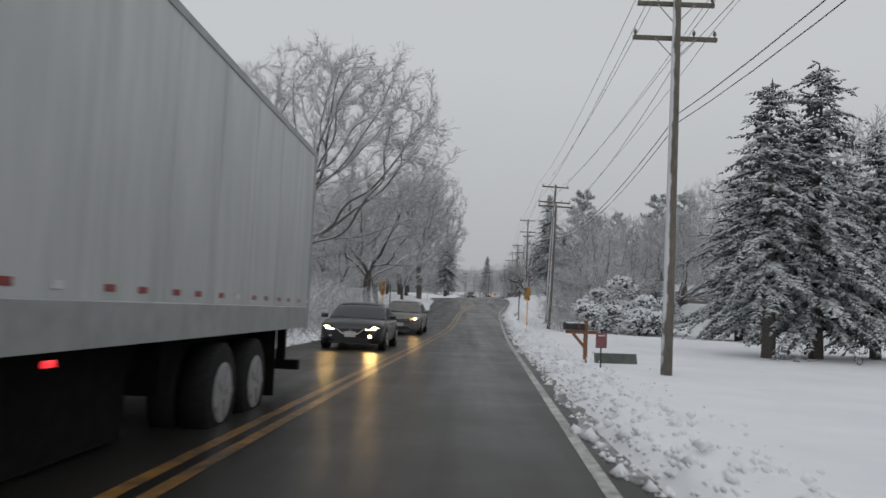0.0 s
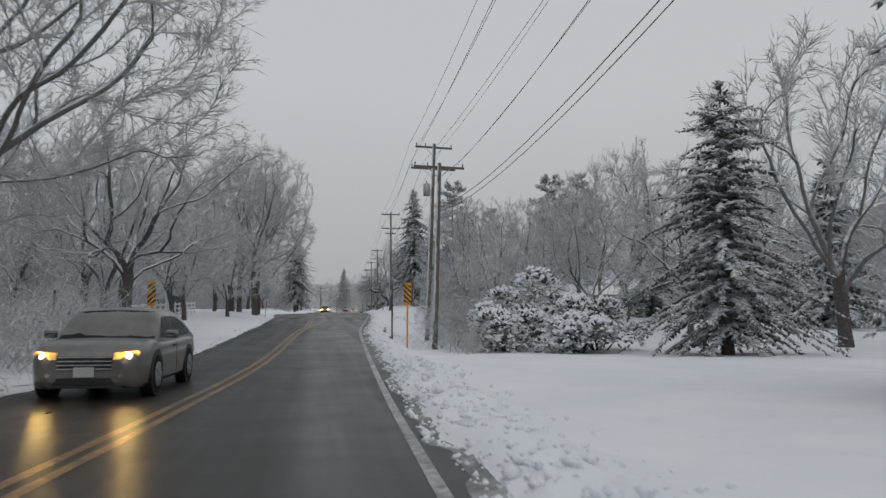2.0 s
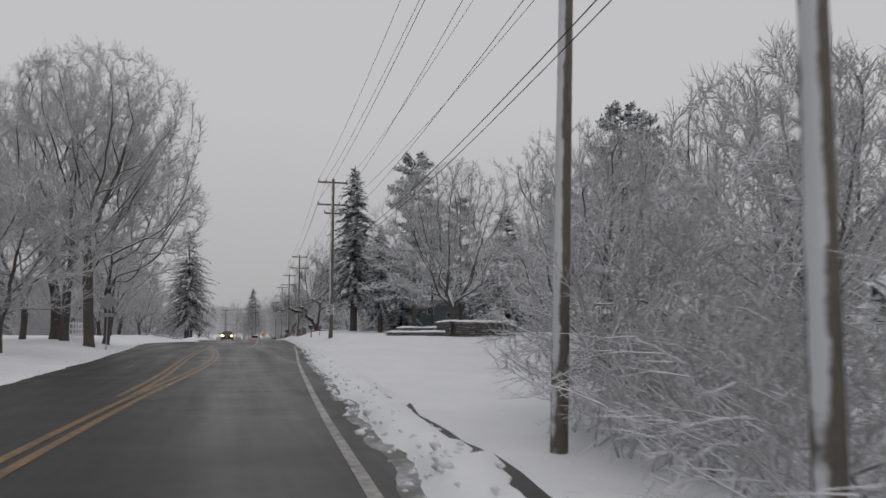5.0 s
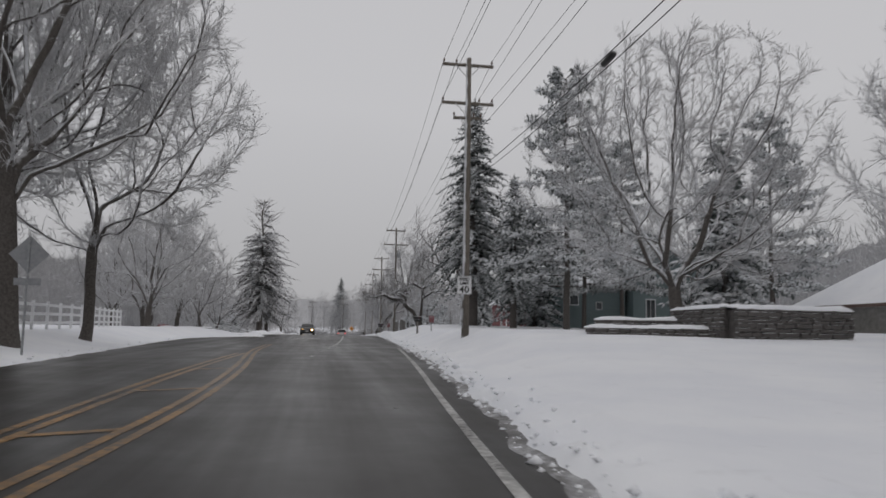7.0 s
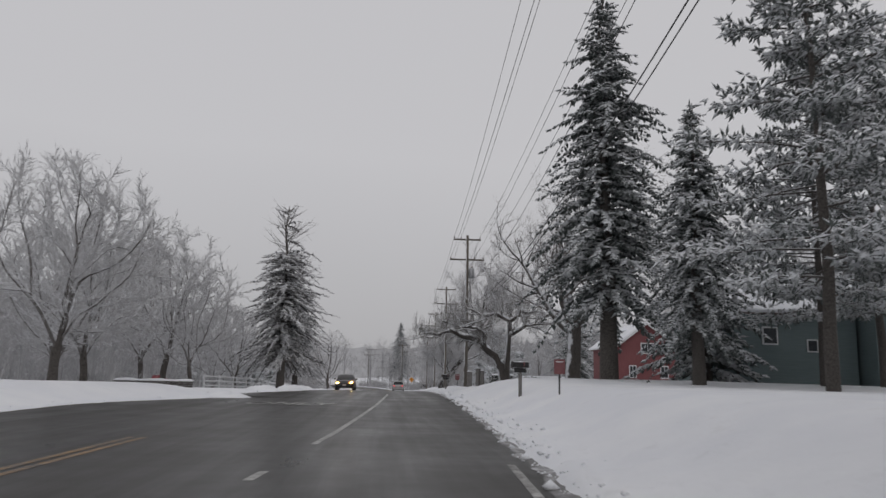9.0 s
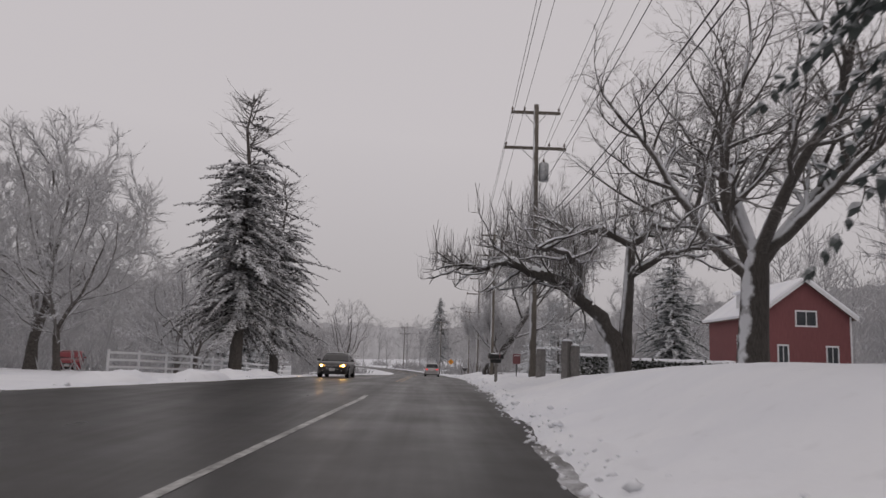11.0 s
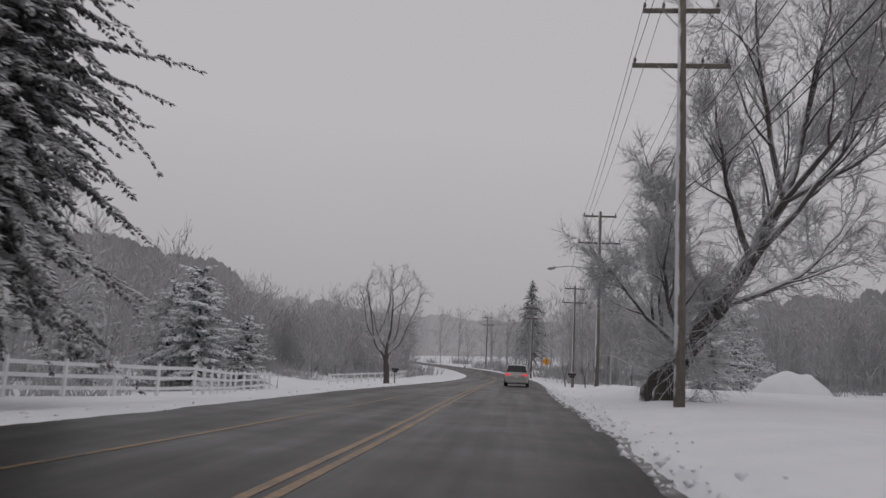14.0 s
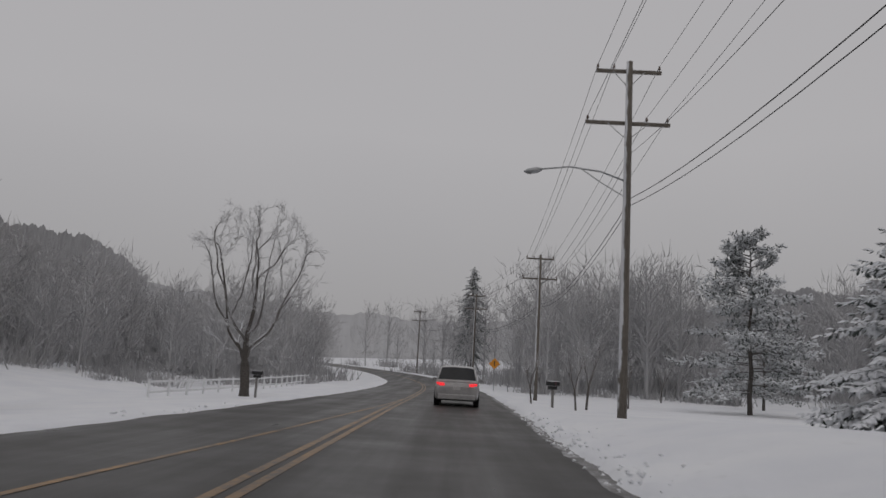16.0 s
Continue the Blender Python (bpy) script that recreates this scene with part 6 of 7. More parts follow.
ob = thing("speed_limit_sign", pose(10.96, 116.62, 3.72, 0, 0, -4), "white speed limit sign on a wooden pole", "road sign")
p = part("panel", Geo().box(-0.305, 0.305, -0.004, 0.004, -0.38, 0.38, None, 0.003), M_SIGNW, ob)
g = Geo()
for b in ((-0.29, 0.29, 0.355, 0.365), (-0.29, 0.29, -0.365, -0.355), (-0.29, -0.28, -0.365, 0.365), (0.28, 0.29, -0.365, 0.365)):
    g.box(b[0], b[1], -0.0065, -0.004, b[2], b[3])
part("border", g, M_BLACK, ob)
words("SPEED", 0.165, 0, 0.24, ob, 0.95)
words("LIMIT", 0.165, 0, 0.07, ob, 0.95)
words("40", 0.40, 0, -0.19, ob)
part("bracket", Geo().box(-0.03, 0.03, 0.004, 0.10, -0.3, 0.42), M_STEEL, ob)

ob = thing("warning_sign", stand(-3.05, 108.2), "back of a bare metal diamond sign on a post", "road sign")
part("post", Geo().box(-0.03, 0.03, -0.02, 0.02, -0.3, 3.3, None, 0.008), M_STEEL, ob)
part("panel", Geo().box(-0.38, 0.38, 0.02, 0.026, -0.38, 0.38, pose(0, 0, 2.8, 0, 45, 0)), M_SIGNBACK, ob)
part("plaque", Geo().box(-0.36, 0.36, 0.02, 0.026, 1.93, 2.13, None, 0.003), M_SIGNBACK, ob)

ob = thing("curve_sign", stand(10.8 + 3.0, 288.7), "orange diamond road sign on a post", "road sign")
part("post", Geo().box(-0.03, 0.03, -0.02, 0.02, -0.3, 3.0, None, 0.008), M_STEEL, ob)
part("panel", Geo().box(-0.4, 0.4, -0.026, -0.02, -0.4, 0.4, pose(0, 0, 2.9, 0, 45, 0)), M_ORANGE, ob)
part("symbol", Geo().box(-0.06, 0.06, -0.032, -0.026, 2.7, 3.15), M_BLACK, ob)


def yard_sign(x, y, h, turn=0.0, sheet=None):
    ob = thing("yard_sign", stand(x, y, turn), "small faded red sign on a dark stake in snow", "sign", "small red signs")
    part("stake", Geo().box(-0.022, 0.022, -0.015, 0.015, -0.25, h, None, 0.005), M_BLACK, ob)
    p = part("panel", Geo().box(-0.17, 0.17, -0.024, -0.016, h - 0.42, h + 0.02, None, 0.004), sheet or M_REDSIGN, ob)
    for k, w in enumerate((0.11, 0.13, 0.09, 0.12)):
        part("text_bar", Geo().box(-w, w, -0.027, -0.024, h - 0.07 - k * 0.09, h - 0.04 - k * 0.09), M_SIGNW if k == 0 else M_REDSIGN, p)


yard_sign(5.85, 25.3, 1.0, 8)
yard_sign(13.0, 173.6, 1.02, 6)
yard_sign(12.35, 135.4, 1.0, 5)


def mailbox(x, y, h, turn, box_mat, style):
    ob = thing("mailbox", stand(x, y, turn), "black arched mailbox on a cedar post with a brace" if style else "dark mailbox on a wooden post dusted with snow", "mailbox", "mailboxes")
    mat = M_CEDAR if style else M_POST
    part("post", Geo().box(-0.055, 0.055, -0.055, 0.055, -0.35, h + (0.28 if style else -0.02), None, 0.012), mat, ob)
    if style:
        part("arm", Geo().box(-0.62, 0.36, -0.05, 0.05, h - 0.14, h - 0.03, None, 0.01), mat, ob)
        part("brace", Geo().box(-0.04, 0.04, -0.04, 0.04, 0, 0.56, pose(-0.02, 0, h - 0.55, 0, -42, 0)), mat, ob)
    x0, x1 = (-0.66, -0.06) if style else (-0.30, 0.30)
    arch = [(-0.10, 0.0), (0.10, 0.0), (0.10, 0.12)] + [(0.10 * math.cos(a), 0.12 + 0.10 * math.sin(a)) for a in (0.4, 0.8, 1.2, 1.57, 1.94, 2.34, 2.74)] + [(-0.10, 0.12)]
    g = Geo().prism(arch, x0, x1, pose(0, 0, h - 0.02, 0, 0, 90) @ Matrix.Diagonal((1, -1, 1, 1)))
    part("box", g, box_mat, ob, "black metal box with snow on top", False)
    part("lid", Geo().prism([(1.06 * a, 1.04 * b) for a, b in arch], x0 - 0.02, x0 + 0.03, pose(0, 0, h - 0.025, 0, 0, 90) @ Matrix.Diagonal((1, -1, 1, 1))), M_BLACK, ob)
    part("flag", Geo().box(x1 - 0.2, x1 - 0.17, -0.125, -0.11, h + 0.02, h + 0.20), M_REDSIGN, ob)
    if not style:
        part("paper_holder", Geo().box(-0.22, 0.2, -0.08, 0.08, h - 0.20, h - 0.03, None, 0.02), M_BOXBLACK, ob)


mailbox(5.45, 25.7, 1.02, 8, M_BOXBLACK, True)
mailbox(12.0, 172.4, 1.05, 12, M_BOXBLACK, False)
mailbox(12.1, 140.6, 1.0, 5, M_BOXBLACK, False)
mailbox(-1.45, 253.4, 1.3, 175, M_BOXBLACK, False)
mailbox(14.4, 246, 1.1, 5, M_BOXBLACK, False)

ob = thing("drain_panel", stand(6.75, 27.5, 10), "dark green panel half buried in snow", "panel")
part("panel", Geo().box(-0.72, 0.72, -0.03, 0.03, -0.3, 0.34, pose(0, 0, 0, -18, 0, 0), 0.01), plain("mossy green panel", (0.06, 0.075, 0.065), (0.12, 0.14, 0.125), 5.0, 0.7, 0.1), ob)
part("rim", Geo().box(-0.76, 0.76, -0.05, 0.09, 0.33, 0.40, pose(0, 0, 0, -18, 0, 0), 0.015), M_CAP, ob, "snow along its top edge")


def transformer(x, y, z, side):
    ob = thing("transformer", pose(x, y, z), "grey cylindrical transformer hung on a pole", "transformer", "transformers")
    g = Geo()
    g.tube([Vector((side * 0.36, 0, a)) for a in (0, 0.05, 0.75, 0.8)], (0.2, 0.22, 0.22, 0.18), 14, False, True)
    part("tank", g, M_STEEL, ob, "", True)
    part("hanger", Geo().box(min(0, side * 0.36), max(0, side * 0.36), -0.03, 0.03, 0.3, 0.42), M_STEEL, ob)
    part("bushing", insulator(pose(side * 0.36, 0, 0.8)), M_CERAMIC, ob, "", True)


transformer(9.66, 72.2, ground_z(9.35, 72.2) + 9.2, -1)
transformer(13.45, 171.8, ground_z(13.45, 171.8) + 8.3, 1)

ob = thing("street_lamp", pose(15.3, 235.0, ground_z(15.3, 235) + 8.0), "bracket street lamp on a long arm bolted to a pole", "street lamp")
g = Geo()
g.tube([Vector(p) for p in ((-0.1, 0, 0.0), (-0.9, 0, 0.28), (-2.0, 0, 0.40), (-3.0, 0, 0.26))], (0.035, 0.032, 0.03, 0.028), 8, False, True)
part("arm", g, M_STEEL, ob, "", True)
g = Geo()
g.tube([Vector(p) for p in ((-0.1, 0, -0.55), (-0.9, 0, -0.1), (-1.6, 0, 0.36))], (0.02, 0.02, 0.02), 6, False, True)
part("strut", g, M_STEEL, ob)
g = Geo()
g.tube([Vector(p) for p in ((-2.95, 0, 0.26), (-3.1, 0, 0.22), (-3.4, 0, 0.16), (-3.55, 0, 0.15))], (0.05, 0.11, 0.10, 0.03), 10, False, True)
part("lamp_head", g, M_STEEL, ob, "", True)

ob = thing("splice_closure", pose(10.54, 99.3, 7.2, 0, 0, -2), "black splice box hanging on a cable", "cable box")
g = Geo()
g.tube([Vector((0, a, 0)) for a in (-0.35, -0.3, 0.3, 0.35)], (0.03, 0.07, 0.07, 0.03), 10, False, True)
part("case", g, M_WIRE, ob, "", True)

# ---- gate posts, hedge, stumps ----
for x, y, w, h, label in ((13.5, 164.1, 0.125, 1.15, "tall weathered stone gate post with a snow cap"), (13.72, 163.9, 0.10, 0.95, "lower weathered stone gate post with a snow cap"), (13.6, 170.4, 0.14, 1.1, "round weathered gate post plastered with snow")):
    ob = thing("gate_post", stand(x, y, 14), label, "post", "gate posts")
    rng = random.Random(int(x * 100))
    g = Geo()
    g.tube([Vector((rng.gauss(0, 0.008), rng.gauss(0, 0.008), z)) for z in (-0.3, 0.0, h * 0.3, h * 0.6, h * 0.92, h)], (w * 1.5, w * 1.45, w * 1.4, w * 1.42, w * 1.36, w * 1.2), 9 if w > 0.13 else 4, False, True)
    part("shaft", g, M_POST, ob)
    g = Geo()
    g.tube([Vector((0, 0, z)) for z in (h - 0.01, h + 0.03, h + 0.07)], (w * 1.35, w * 1.2, w * 0.4), 9, False, True)
    part("snow_cap", g, M_CAP, ob, "", True)
    if h > 1.12:
        g = Geo()
        g.tube([Vector((0.02, 0, h)), Vector((0.02, 0, h + 0.32))], (0.014, 0.012), 6, False, True)
        g.tube([Vector((0.02, 0, h + 0.2)), Vector((-0.12, 0, h + 0.26)), Vector((-0.13, 0, h + 0.18))], (0.01, 0.01, 0.01), 5, False, True)
        part("iron_bracket", g, M_BLACK, ob)


def hedge(x0, x1, y, w, h, seed):
    rng = random.Random(seed)
    m = stand((x0 + x1) / 2, y)
    ob = thing("hedge", m, "clipped dark hedge with thick snow on top", "hedge", "hedges")
    half, core, cap = (x1 - x0) / 2, Geo(), Geo()
    for _ in range(int(900 * half)):
        px, py, pz = rng.uniform(-half, half), rng.uniform(-w, w), rng.uniform(0.0, h)
        if rng.random() < 0.6:
            py = (w if rng.random() < 0.5 else -w) * rng.uniform(0.85, 1.05)
        core.leaf(Vector((px, py, pz)), rnd_dir(rng), 0.17, 0.06, 0.04)
    n, b = int(half * 8), 0
    rows = [-w * 1.05, -w * 0.7, 0, w * 0.7, w * 1.05]
    for i in range(n + 1):
        px = -half + 2 * half * i / n
        for k, py in enumerate(rows):
            cap.v.append((px, py, h + (0.0, 0.09, 0.13, 0.09, 0.0)[k] + 0.05 * noise.noise((px * 2, py * 3, seed))))
    for i in range(n):
        for k in range(4):
            a = i * 5 + k
            cap.f.append((a, a + 1, a + 6, a + 5))
    part("foliage", core, M_HEDGE, ob)
    part("snow_cap", cap, M_CAP, ob, "", True)


hedge(15.5, 17.2, 172.6, 0.6, 0.8, 3)
hedge(17.5, 22.4, 173.2, 0.5, 0.72, 4)


def snow_heap(x, y, rx, ry, h, seed, label="bank of ploughed lumpy snow", name="snow_bank", lumpy=0.5):
    g, n, r = Geo(), 22, 9
    base = ground_z(x, y)
    for i in range(r + 1):
        for k in range(n):
            a, f = 2 * math.pi * k / n, i / r
            px, py = math.cos(a) * rx * f, math.sin(a) * ry * f
            z = h * (1 - f ** 2.4) * (1 + lumpy * noise.noise((px * 1.3, py * 1.3, seed))) + 0.07 * noise.noise((px * 5, py * 5, seed)) * (1 - f)
            g.v.append((px, py, ground_z(x + px, y + py) - base + z - (0.05 if i == r else 0)))
    for i in range(r):
        for k in range(n):
            a, b = i * n + k, i * n + (k + 1) % n
            g.f.append((a, b, b + n, a + n))
    ob = part(name, g, M_CAP, None, "", True)
    ob.location = (x, y, base)
    return tagged(ob, label, "snow", "snow heaps")


for i, (x, y, rx, ry, h) in enumerate(((-0.6, 164.0, 1.1, 2.8, 0.28), (0.6, 169.0, 1.0, 2.8, 0.30), (0.4, 174.6, 1.0, 2.5, 0.28), (-0.2, 151.3, 1.3, 1.4, 0.28), (12.2, 168.4, 0.9, 1.8, 0.22), (12.6, 174.8, 0.9, 1.6, 0.2), (0.4, 180.6, 0.9, 3.0, 0.25))):
    snow_heap(x, y, rx, ry, h, i)
snow_heap(27.6, 233.6, 2.7, 2.0, 1.75, 9, "domed shrub wholly covered with snow", "snow_mound", 0.12)


def chunks():
    """Lumps of ploughed snow strewn along the verge, thickest where the plough threw them."""
    rng, g = random.Random(5), Geo()
    for k in range(6000):
        y = rng.uniform(4, 235) if k % 5 < 3 else rng.uniform(4, 44)
        side = rng.random() < 0.84
        x = edge_r(y) + abs(rng.gauss(0, 0.75 if y < 44 else 0.42)) - 0.14 if side else edge_l(y) - abs(rng.gauss(0, 0.4))
        s = rng.uniform(0.012, 0.04) * (2.2 if rng.random() < 0.10 else 1)
        z = max(ground_z(x, y), road_z(y)) + s * 0.3
        c, b = Vector((x, y, z)), len(g.v)
        turn = rng.uniform(0, 6.28)
        for n in range(5):
            a = turn + 2 * math.pi * n / 5
            g.v.append((c + Vector((math.cos(a), math.sin(a), rng.uniform(-0.35, 0.15))) * s * rng.uniform(0.8, 1.5))[:])
        g.v += [(c + Vector((rng.gauss(0, 0.3), rng.gauss(0, 0.3), rng.uniform(0.55, 1.1))) * s)[:], (c - UP * s)[:]]
        for n in range(5):
            g.f += [(b + n, b + (n + 1) % 5, b + 5), (b + (n + 1) % 5, b + n, b + 6)]
    tagged(part("snow_chunk", g, M_CAP, None, "", True), "small lumps of dirty snow along the verge", "snow", "", "stuff")


chunks()


# ---- fences ----
def fence(points, label, rails=3, h=1.15):
    ob = thing("fence", pose(points[0][0], points[0][1], ground_z(*points[0])), label, "fence", "white fences")
    inv = ob.matrix_world.inverted()
    for (ax, ay), (bx, by) in zip(points, points[1:]):
        n = max(1, round(math.hypot(bx - ax, by - ay) / 2.4))
        for i in range(n + (1 if (bx, by) == points[-1] else 0)):
            x, y = ax + (bx - ax) * i / n, ay + (by - ay) * i / n
            turn = math.degrees(math.atan2(by - ay, bx - ax))
            part("post", Geo().box(-0.06, 0.06, -0.06, 0.06, -0.3, h + 0.12, inv @ pose(x, y, ground_z(x, y), 0, 0, turn), 0.012), M_FENCE, ob)
        for i in range(n):
            p, q = (Vector((ax + (bx - ax) * f, ay + (by - ay) * f, 0)) for f in (i / n, (i + 1) / n))
            for k in range(rails):
                z = 0.3 + (h - 0.35) * k / (rails - 1)
                a, b = inv @ (p + UP * (ground_z(p.x, p.y) + z)), inv @ (q + UP * (ground_z(q.x, q.y) + z))
                d = b - a
                m = Matrix.Translation(a) @ d.to_track_quat("X", "Z").to_matrix().to_4x4()
                part("rail", Geo().box(0, d.length, -0.02, 0.02, -0.065, 0.065, m, 0.006), M_FENCE, ob)


fence([(-6.8, 118.0), (-8.0, 131.0), (-10.2, 149.0)], "white three-rail wooden fence in deep snow")
fence([(-10.0, 76.0), (-10.4, 95.0), (-10.6, 110.0)], "white three-rail fence behind roadside trees")
fence([(-8.5, 183.0), (-6.0, 190.0), (-5.6, 203.5), (-3.6, 213.0), (-6.6, 226.0), (-8.4, 238.0)], "white three-rail fence along the road verge")
fence([(-7.8, 254.0), (-5.8, 271.0), (-6.4, 296.0)], "white two-rail fence by the meadow", 2, 0.95)


# ---- houses ----
# blue and red boards are lightened and dulled to carry the haze before them
M_BLUE = plain("blue-grey clapboard", (0.13, 0.175, 0.18), (0.17, 0.215, 0.22), 2.0, 0.7, 0.1, stretch=(0.6, 0.6, 12))
M_RED = plain("barn red boards", (0.15, 0.048, 0.05), (0.21, 0.075, 0.077), 3.0, 0.75, 0.15, stretch=(7, 7, 0.5))
M_HSTONE = plain("grey house wall", (0.16, 0.15, 0.14), (0.28, 0.27, 0.25), 4.0, 0.8, 0.3)
M_TRIMW = plain("white house trim", (0.62, 0.63, 0.64), (0.72, 0.73, 0.74), 7.0, 0.5, 0.05)
M_SCREEN = plain("weathered brown boards", (0.10, 0.088, 0.08), (0.17, 0.15, 0.138), 5.0, 0.85, 0.2, stretch=(8, 8, 0.6))
M_PANE = plain("dark window glass", (0.03, 0.035, 0.04), (0.06, 0.065, 0.07), 2.0, 0.08, 0.0, 0.0, 0.6)
M_BRICK = plain("sooty brown brick", (0.09, 0.06, 0.05), (0.16, 0.11, 0.09), 9.0, 0.85, 0.3)


def gable_house(name, m, label, w, d, eave, peak, wall_mat, windows, over=0.35, parts_extra=()):
    """A house with its gable to -y; windows are (x, z, width, height) on the gable, or with a side mark on the x = 0 wall."""
    ob = thing(name, m, label, "house")
    g = Geo()
    g.prism([(0, -1.0), (w, -1.0), (w, eave), (w / 2, peak), (0, eave)], 0, d)
    wall = part("wall", g, wall_mat, ob)
    slope = math.hypot(w / 2 + over, (peak - eave) * (w / 2 + over) / (w / 2))
    ang = math.degrees(math.atan2(peak - eave, w / 2))
    for sx in (-1, 1):
        mm = pose(w / 2, 0, peak + 0.02, 0, sx * ang, 0)
        x0, x1 = (0, slope) if sx > 0 else (-slope, 0)
        r = part("roof", Geo().box(x0, x1, -over, d + over, 0.0, 0.10, mm), M_BRICK, ob, "dark eaves under snow")
        part("roof_snow", Geo().box(x0 + 0.02, x1 - 0.02, -over + 0.03, d + over - 0.03, 0.10, 0.30, mm, 0.06), M_CAP, r, "thick snow on the roof")
        part("verge_board", Geo().box(x0, x1, -over - 0.03, -over, -0.08, 0.12, mm), M_TRIMW, ob)
    for x in (0, w):
        part("corner_board", Geo().box(x - 0.06, x + 0.06, -0.02, 0.10, -1.0, eave), M_TRIMW if wall_mat is M_RED else wall_mat, ob)
    for x, z, ww, hh, side in windows:
        mm = pose(x, -0.02, z) if side == "gable" else pose(-0.02, x, z, 0, 0, -90)
        f = Geo()
        for b in ((-ww / 2 - 0.08, ww / 2 + 0.08, hh / 2, hh / 2 + 0.1), (-ww / 2 - 0.08, ww / 2 + 0.08, -hh / 2 - 0.1, -hh / 2), (-ww / 2 - 0.08, -ww / 2, -hh / 2, hh / 2), (ww / 2, ww / 2 + 0.08, -hh / 2, hh / 2), (-0.02, 0.02, -hh / 2, hh / 2)):
            f.box(b[0], b[1], -0.04, 0.03, b[2], b[3], mm)
        win = part("window", f, M_TRIMW, ob, "white framed window")
        part("pane", Geo().box(-ww / 2, ww / 2, -0.01, 0.01, -hh / 2, hh / 2, mm), M_PANE, win)
    return ob


def chimney(ob, x, y, z0, z1, w):
    c = part("chimney", Geo().box(x - w, x + w, y - w, y + w, z0, z1, None, 0.03), M_BRICK, ob, "brick chimney")
    part("chimney_cap", Geo().box(x - w - 0.06, x + w + 0.06, y - w - 0.06, y + w + 0.06, z1, z1 + 0.12, None, 0.03), M_CAP, c, "snow on the chimney")


h = gable_house("blue_house", pose(33.4, 152.0, 3.0), "blue-grey clapboard house with a snowy gable roof", 6.6, 9.0, 4.7, 6.9, M_BLUE, ((4.6, 3.6, 0.8, 1.5, "gable"), (4.7, 1.3, 0.8, 1.6, "gable"), (1.6, 3.6, 0.8, 1.5, "gable"), (1.6, 1.3, 0.8, 1.6, "gable")))
chimney(h, 1.6, 4.5, 4.5, 7.6, 0.3)
gable_house("house_wing", pose(25.6, 160.5, 2.9, 0, 0, -90), "low blue-grey house wing with snow on its roof", 7.0, 7.6, 3.4, 5.2, M_BLUE, ((1.2, 2.2, 0.7, 0.8, "gable"),))
# openings on the wing's long front
ob = thing("wing_window", pose(28.2, 153.42, 5.0), "small white window in the blue house wing", "window", "wing windows")
part("frame", Geo().box(-0.45, 0.45, -0.03, 0.05, -0.5, 0.5, None, 0.02), M_TRIMW, ob)
part("pane", Geo().box(-0.36, 0.36, -0.04, -0.03, -0.41, 0.41), M_PANE, ob)
copy_thing(ob, pose(30.6, 153.42, 4.5) @ Matrix.Scale(0.7, 4))
h = gable_house("red_house", pose(31.0, 190.5, 1.9), "barn-red boarded house with a snowy roof and white trim", 6.2, 9.0, 4.3, 6.6, M_RED, ((3.2, 4.1, 1.3, 0.9, "gable"), (4.9, 1.7, 0.7, 1.1, "gable"), (1.6, 1.7, 0.6, 1.1, "gable"), (3.0, 2.0, 0.9, 1.9, "side")))
part("dormer", Geo().box(0.4, 1.9, 3.0, 4.6, 4.6, 6.0, None, 0.02), M_TRIMW, h, "small white dormer")
part("dormer_roof", Geo().box(0.2, 2.1, 2.8, 4.8, 6.0, 6.22, None, 0.08), M_CAP, h, "snow on the dormer")


def hip_house():
    ob = thing("stone_house", pose(34.0, 119.5, 2.2), "low stone house with a broad snow-covered hip roof", "house")
    part("wall", Geo().box(0.5, 13.0, 0.5, 9.5, -1.0, 1.55), M_HSTONE, ob)
    g = Geo()
    g.v += [(0, 0, 1.5), (13.5, 0, 1.5), (13.5, 10, 1.5), (0, 10, 1.5), (4.6, 5, 5.0), (9.0, 5, 5.0)]
    g.f += [(3, 2, 1, 0), (0, 1, 5, 4), (1, 2, 5), (2, 3, 4, 5), (3, 0, 4)]
    r = part("roof", g, M_CAP, ob, "smooth snow on the roof")
    part("eave_board", Geo().box(-0.05, 13.55, -0.06, 0.0, 1.32, 1.5), M_BRICK, ob)
    part("eave_board", Geo().box(-0.06, 0.0, 0.0, 10.0, 1.32, 1.5), M_BRICK, ob)
    chimney(ob, 5.4, 3.4, 2.5, 5.6, 0.55)
    for x in (3.0, 6.4):
        f = part("window", Geo().box(x, x + 1.2, 0.44, 0.52, 0.3, 1.2), M_TRIMW, ob, "white framed window")
        part("pane", Geo().box(x + 0.08, x + 1.12, 0.42, 0.44, 0.38, 1.12), M_PANE, f)


hip_house()

# a weathered board screen at the edge of the lawn
ob = thing("board_screen", stand(28.2, 208.5, 4), "low weathered brown board screen standing in snow", "fence")
for k in range(15):
    part("board", Geo().box(-2.6 + k * 0.35, -2.27 + k * 0.35, -0.02, 0.02, -0.3, 1.02 + 0.02 * (k % 3), None, 0.008), M_SCREEN, ob)
for z in (0.2, 0.8):
    part("rail", Geo().box(-2.62, 2.66, 0.02, 0.07, z, z + 0.09), M_SCREEN, ob)


# ---- dry stone walls ----
def stone_kinds():
    kinds = []
    rng = random.Random(17)
    for k in range(6):
        g = Geo().box(-0.5, 0.5, -0.5, 0.5, -0.5, 0.5, None, 0.12)
        g.v = [(x * (1 + 0.10 * rng.gauss(0, 1)), y * (1 + 0.08 * rng.gauss(0, 1)), z * (1 + 0.10 * rng.gauss(0, 1))) for x, y, z in g.v]
        kinds.append(g.data("stone", M_STONE))
    return kinds


STONES = stone_kinds()


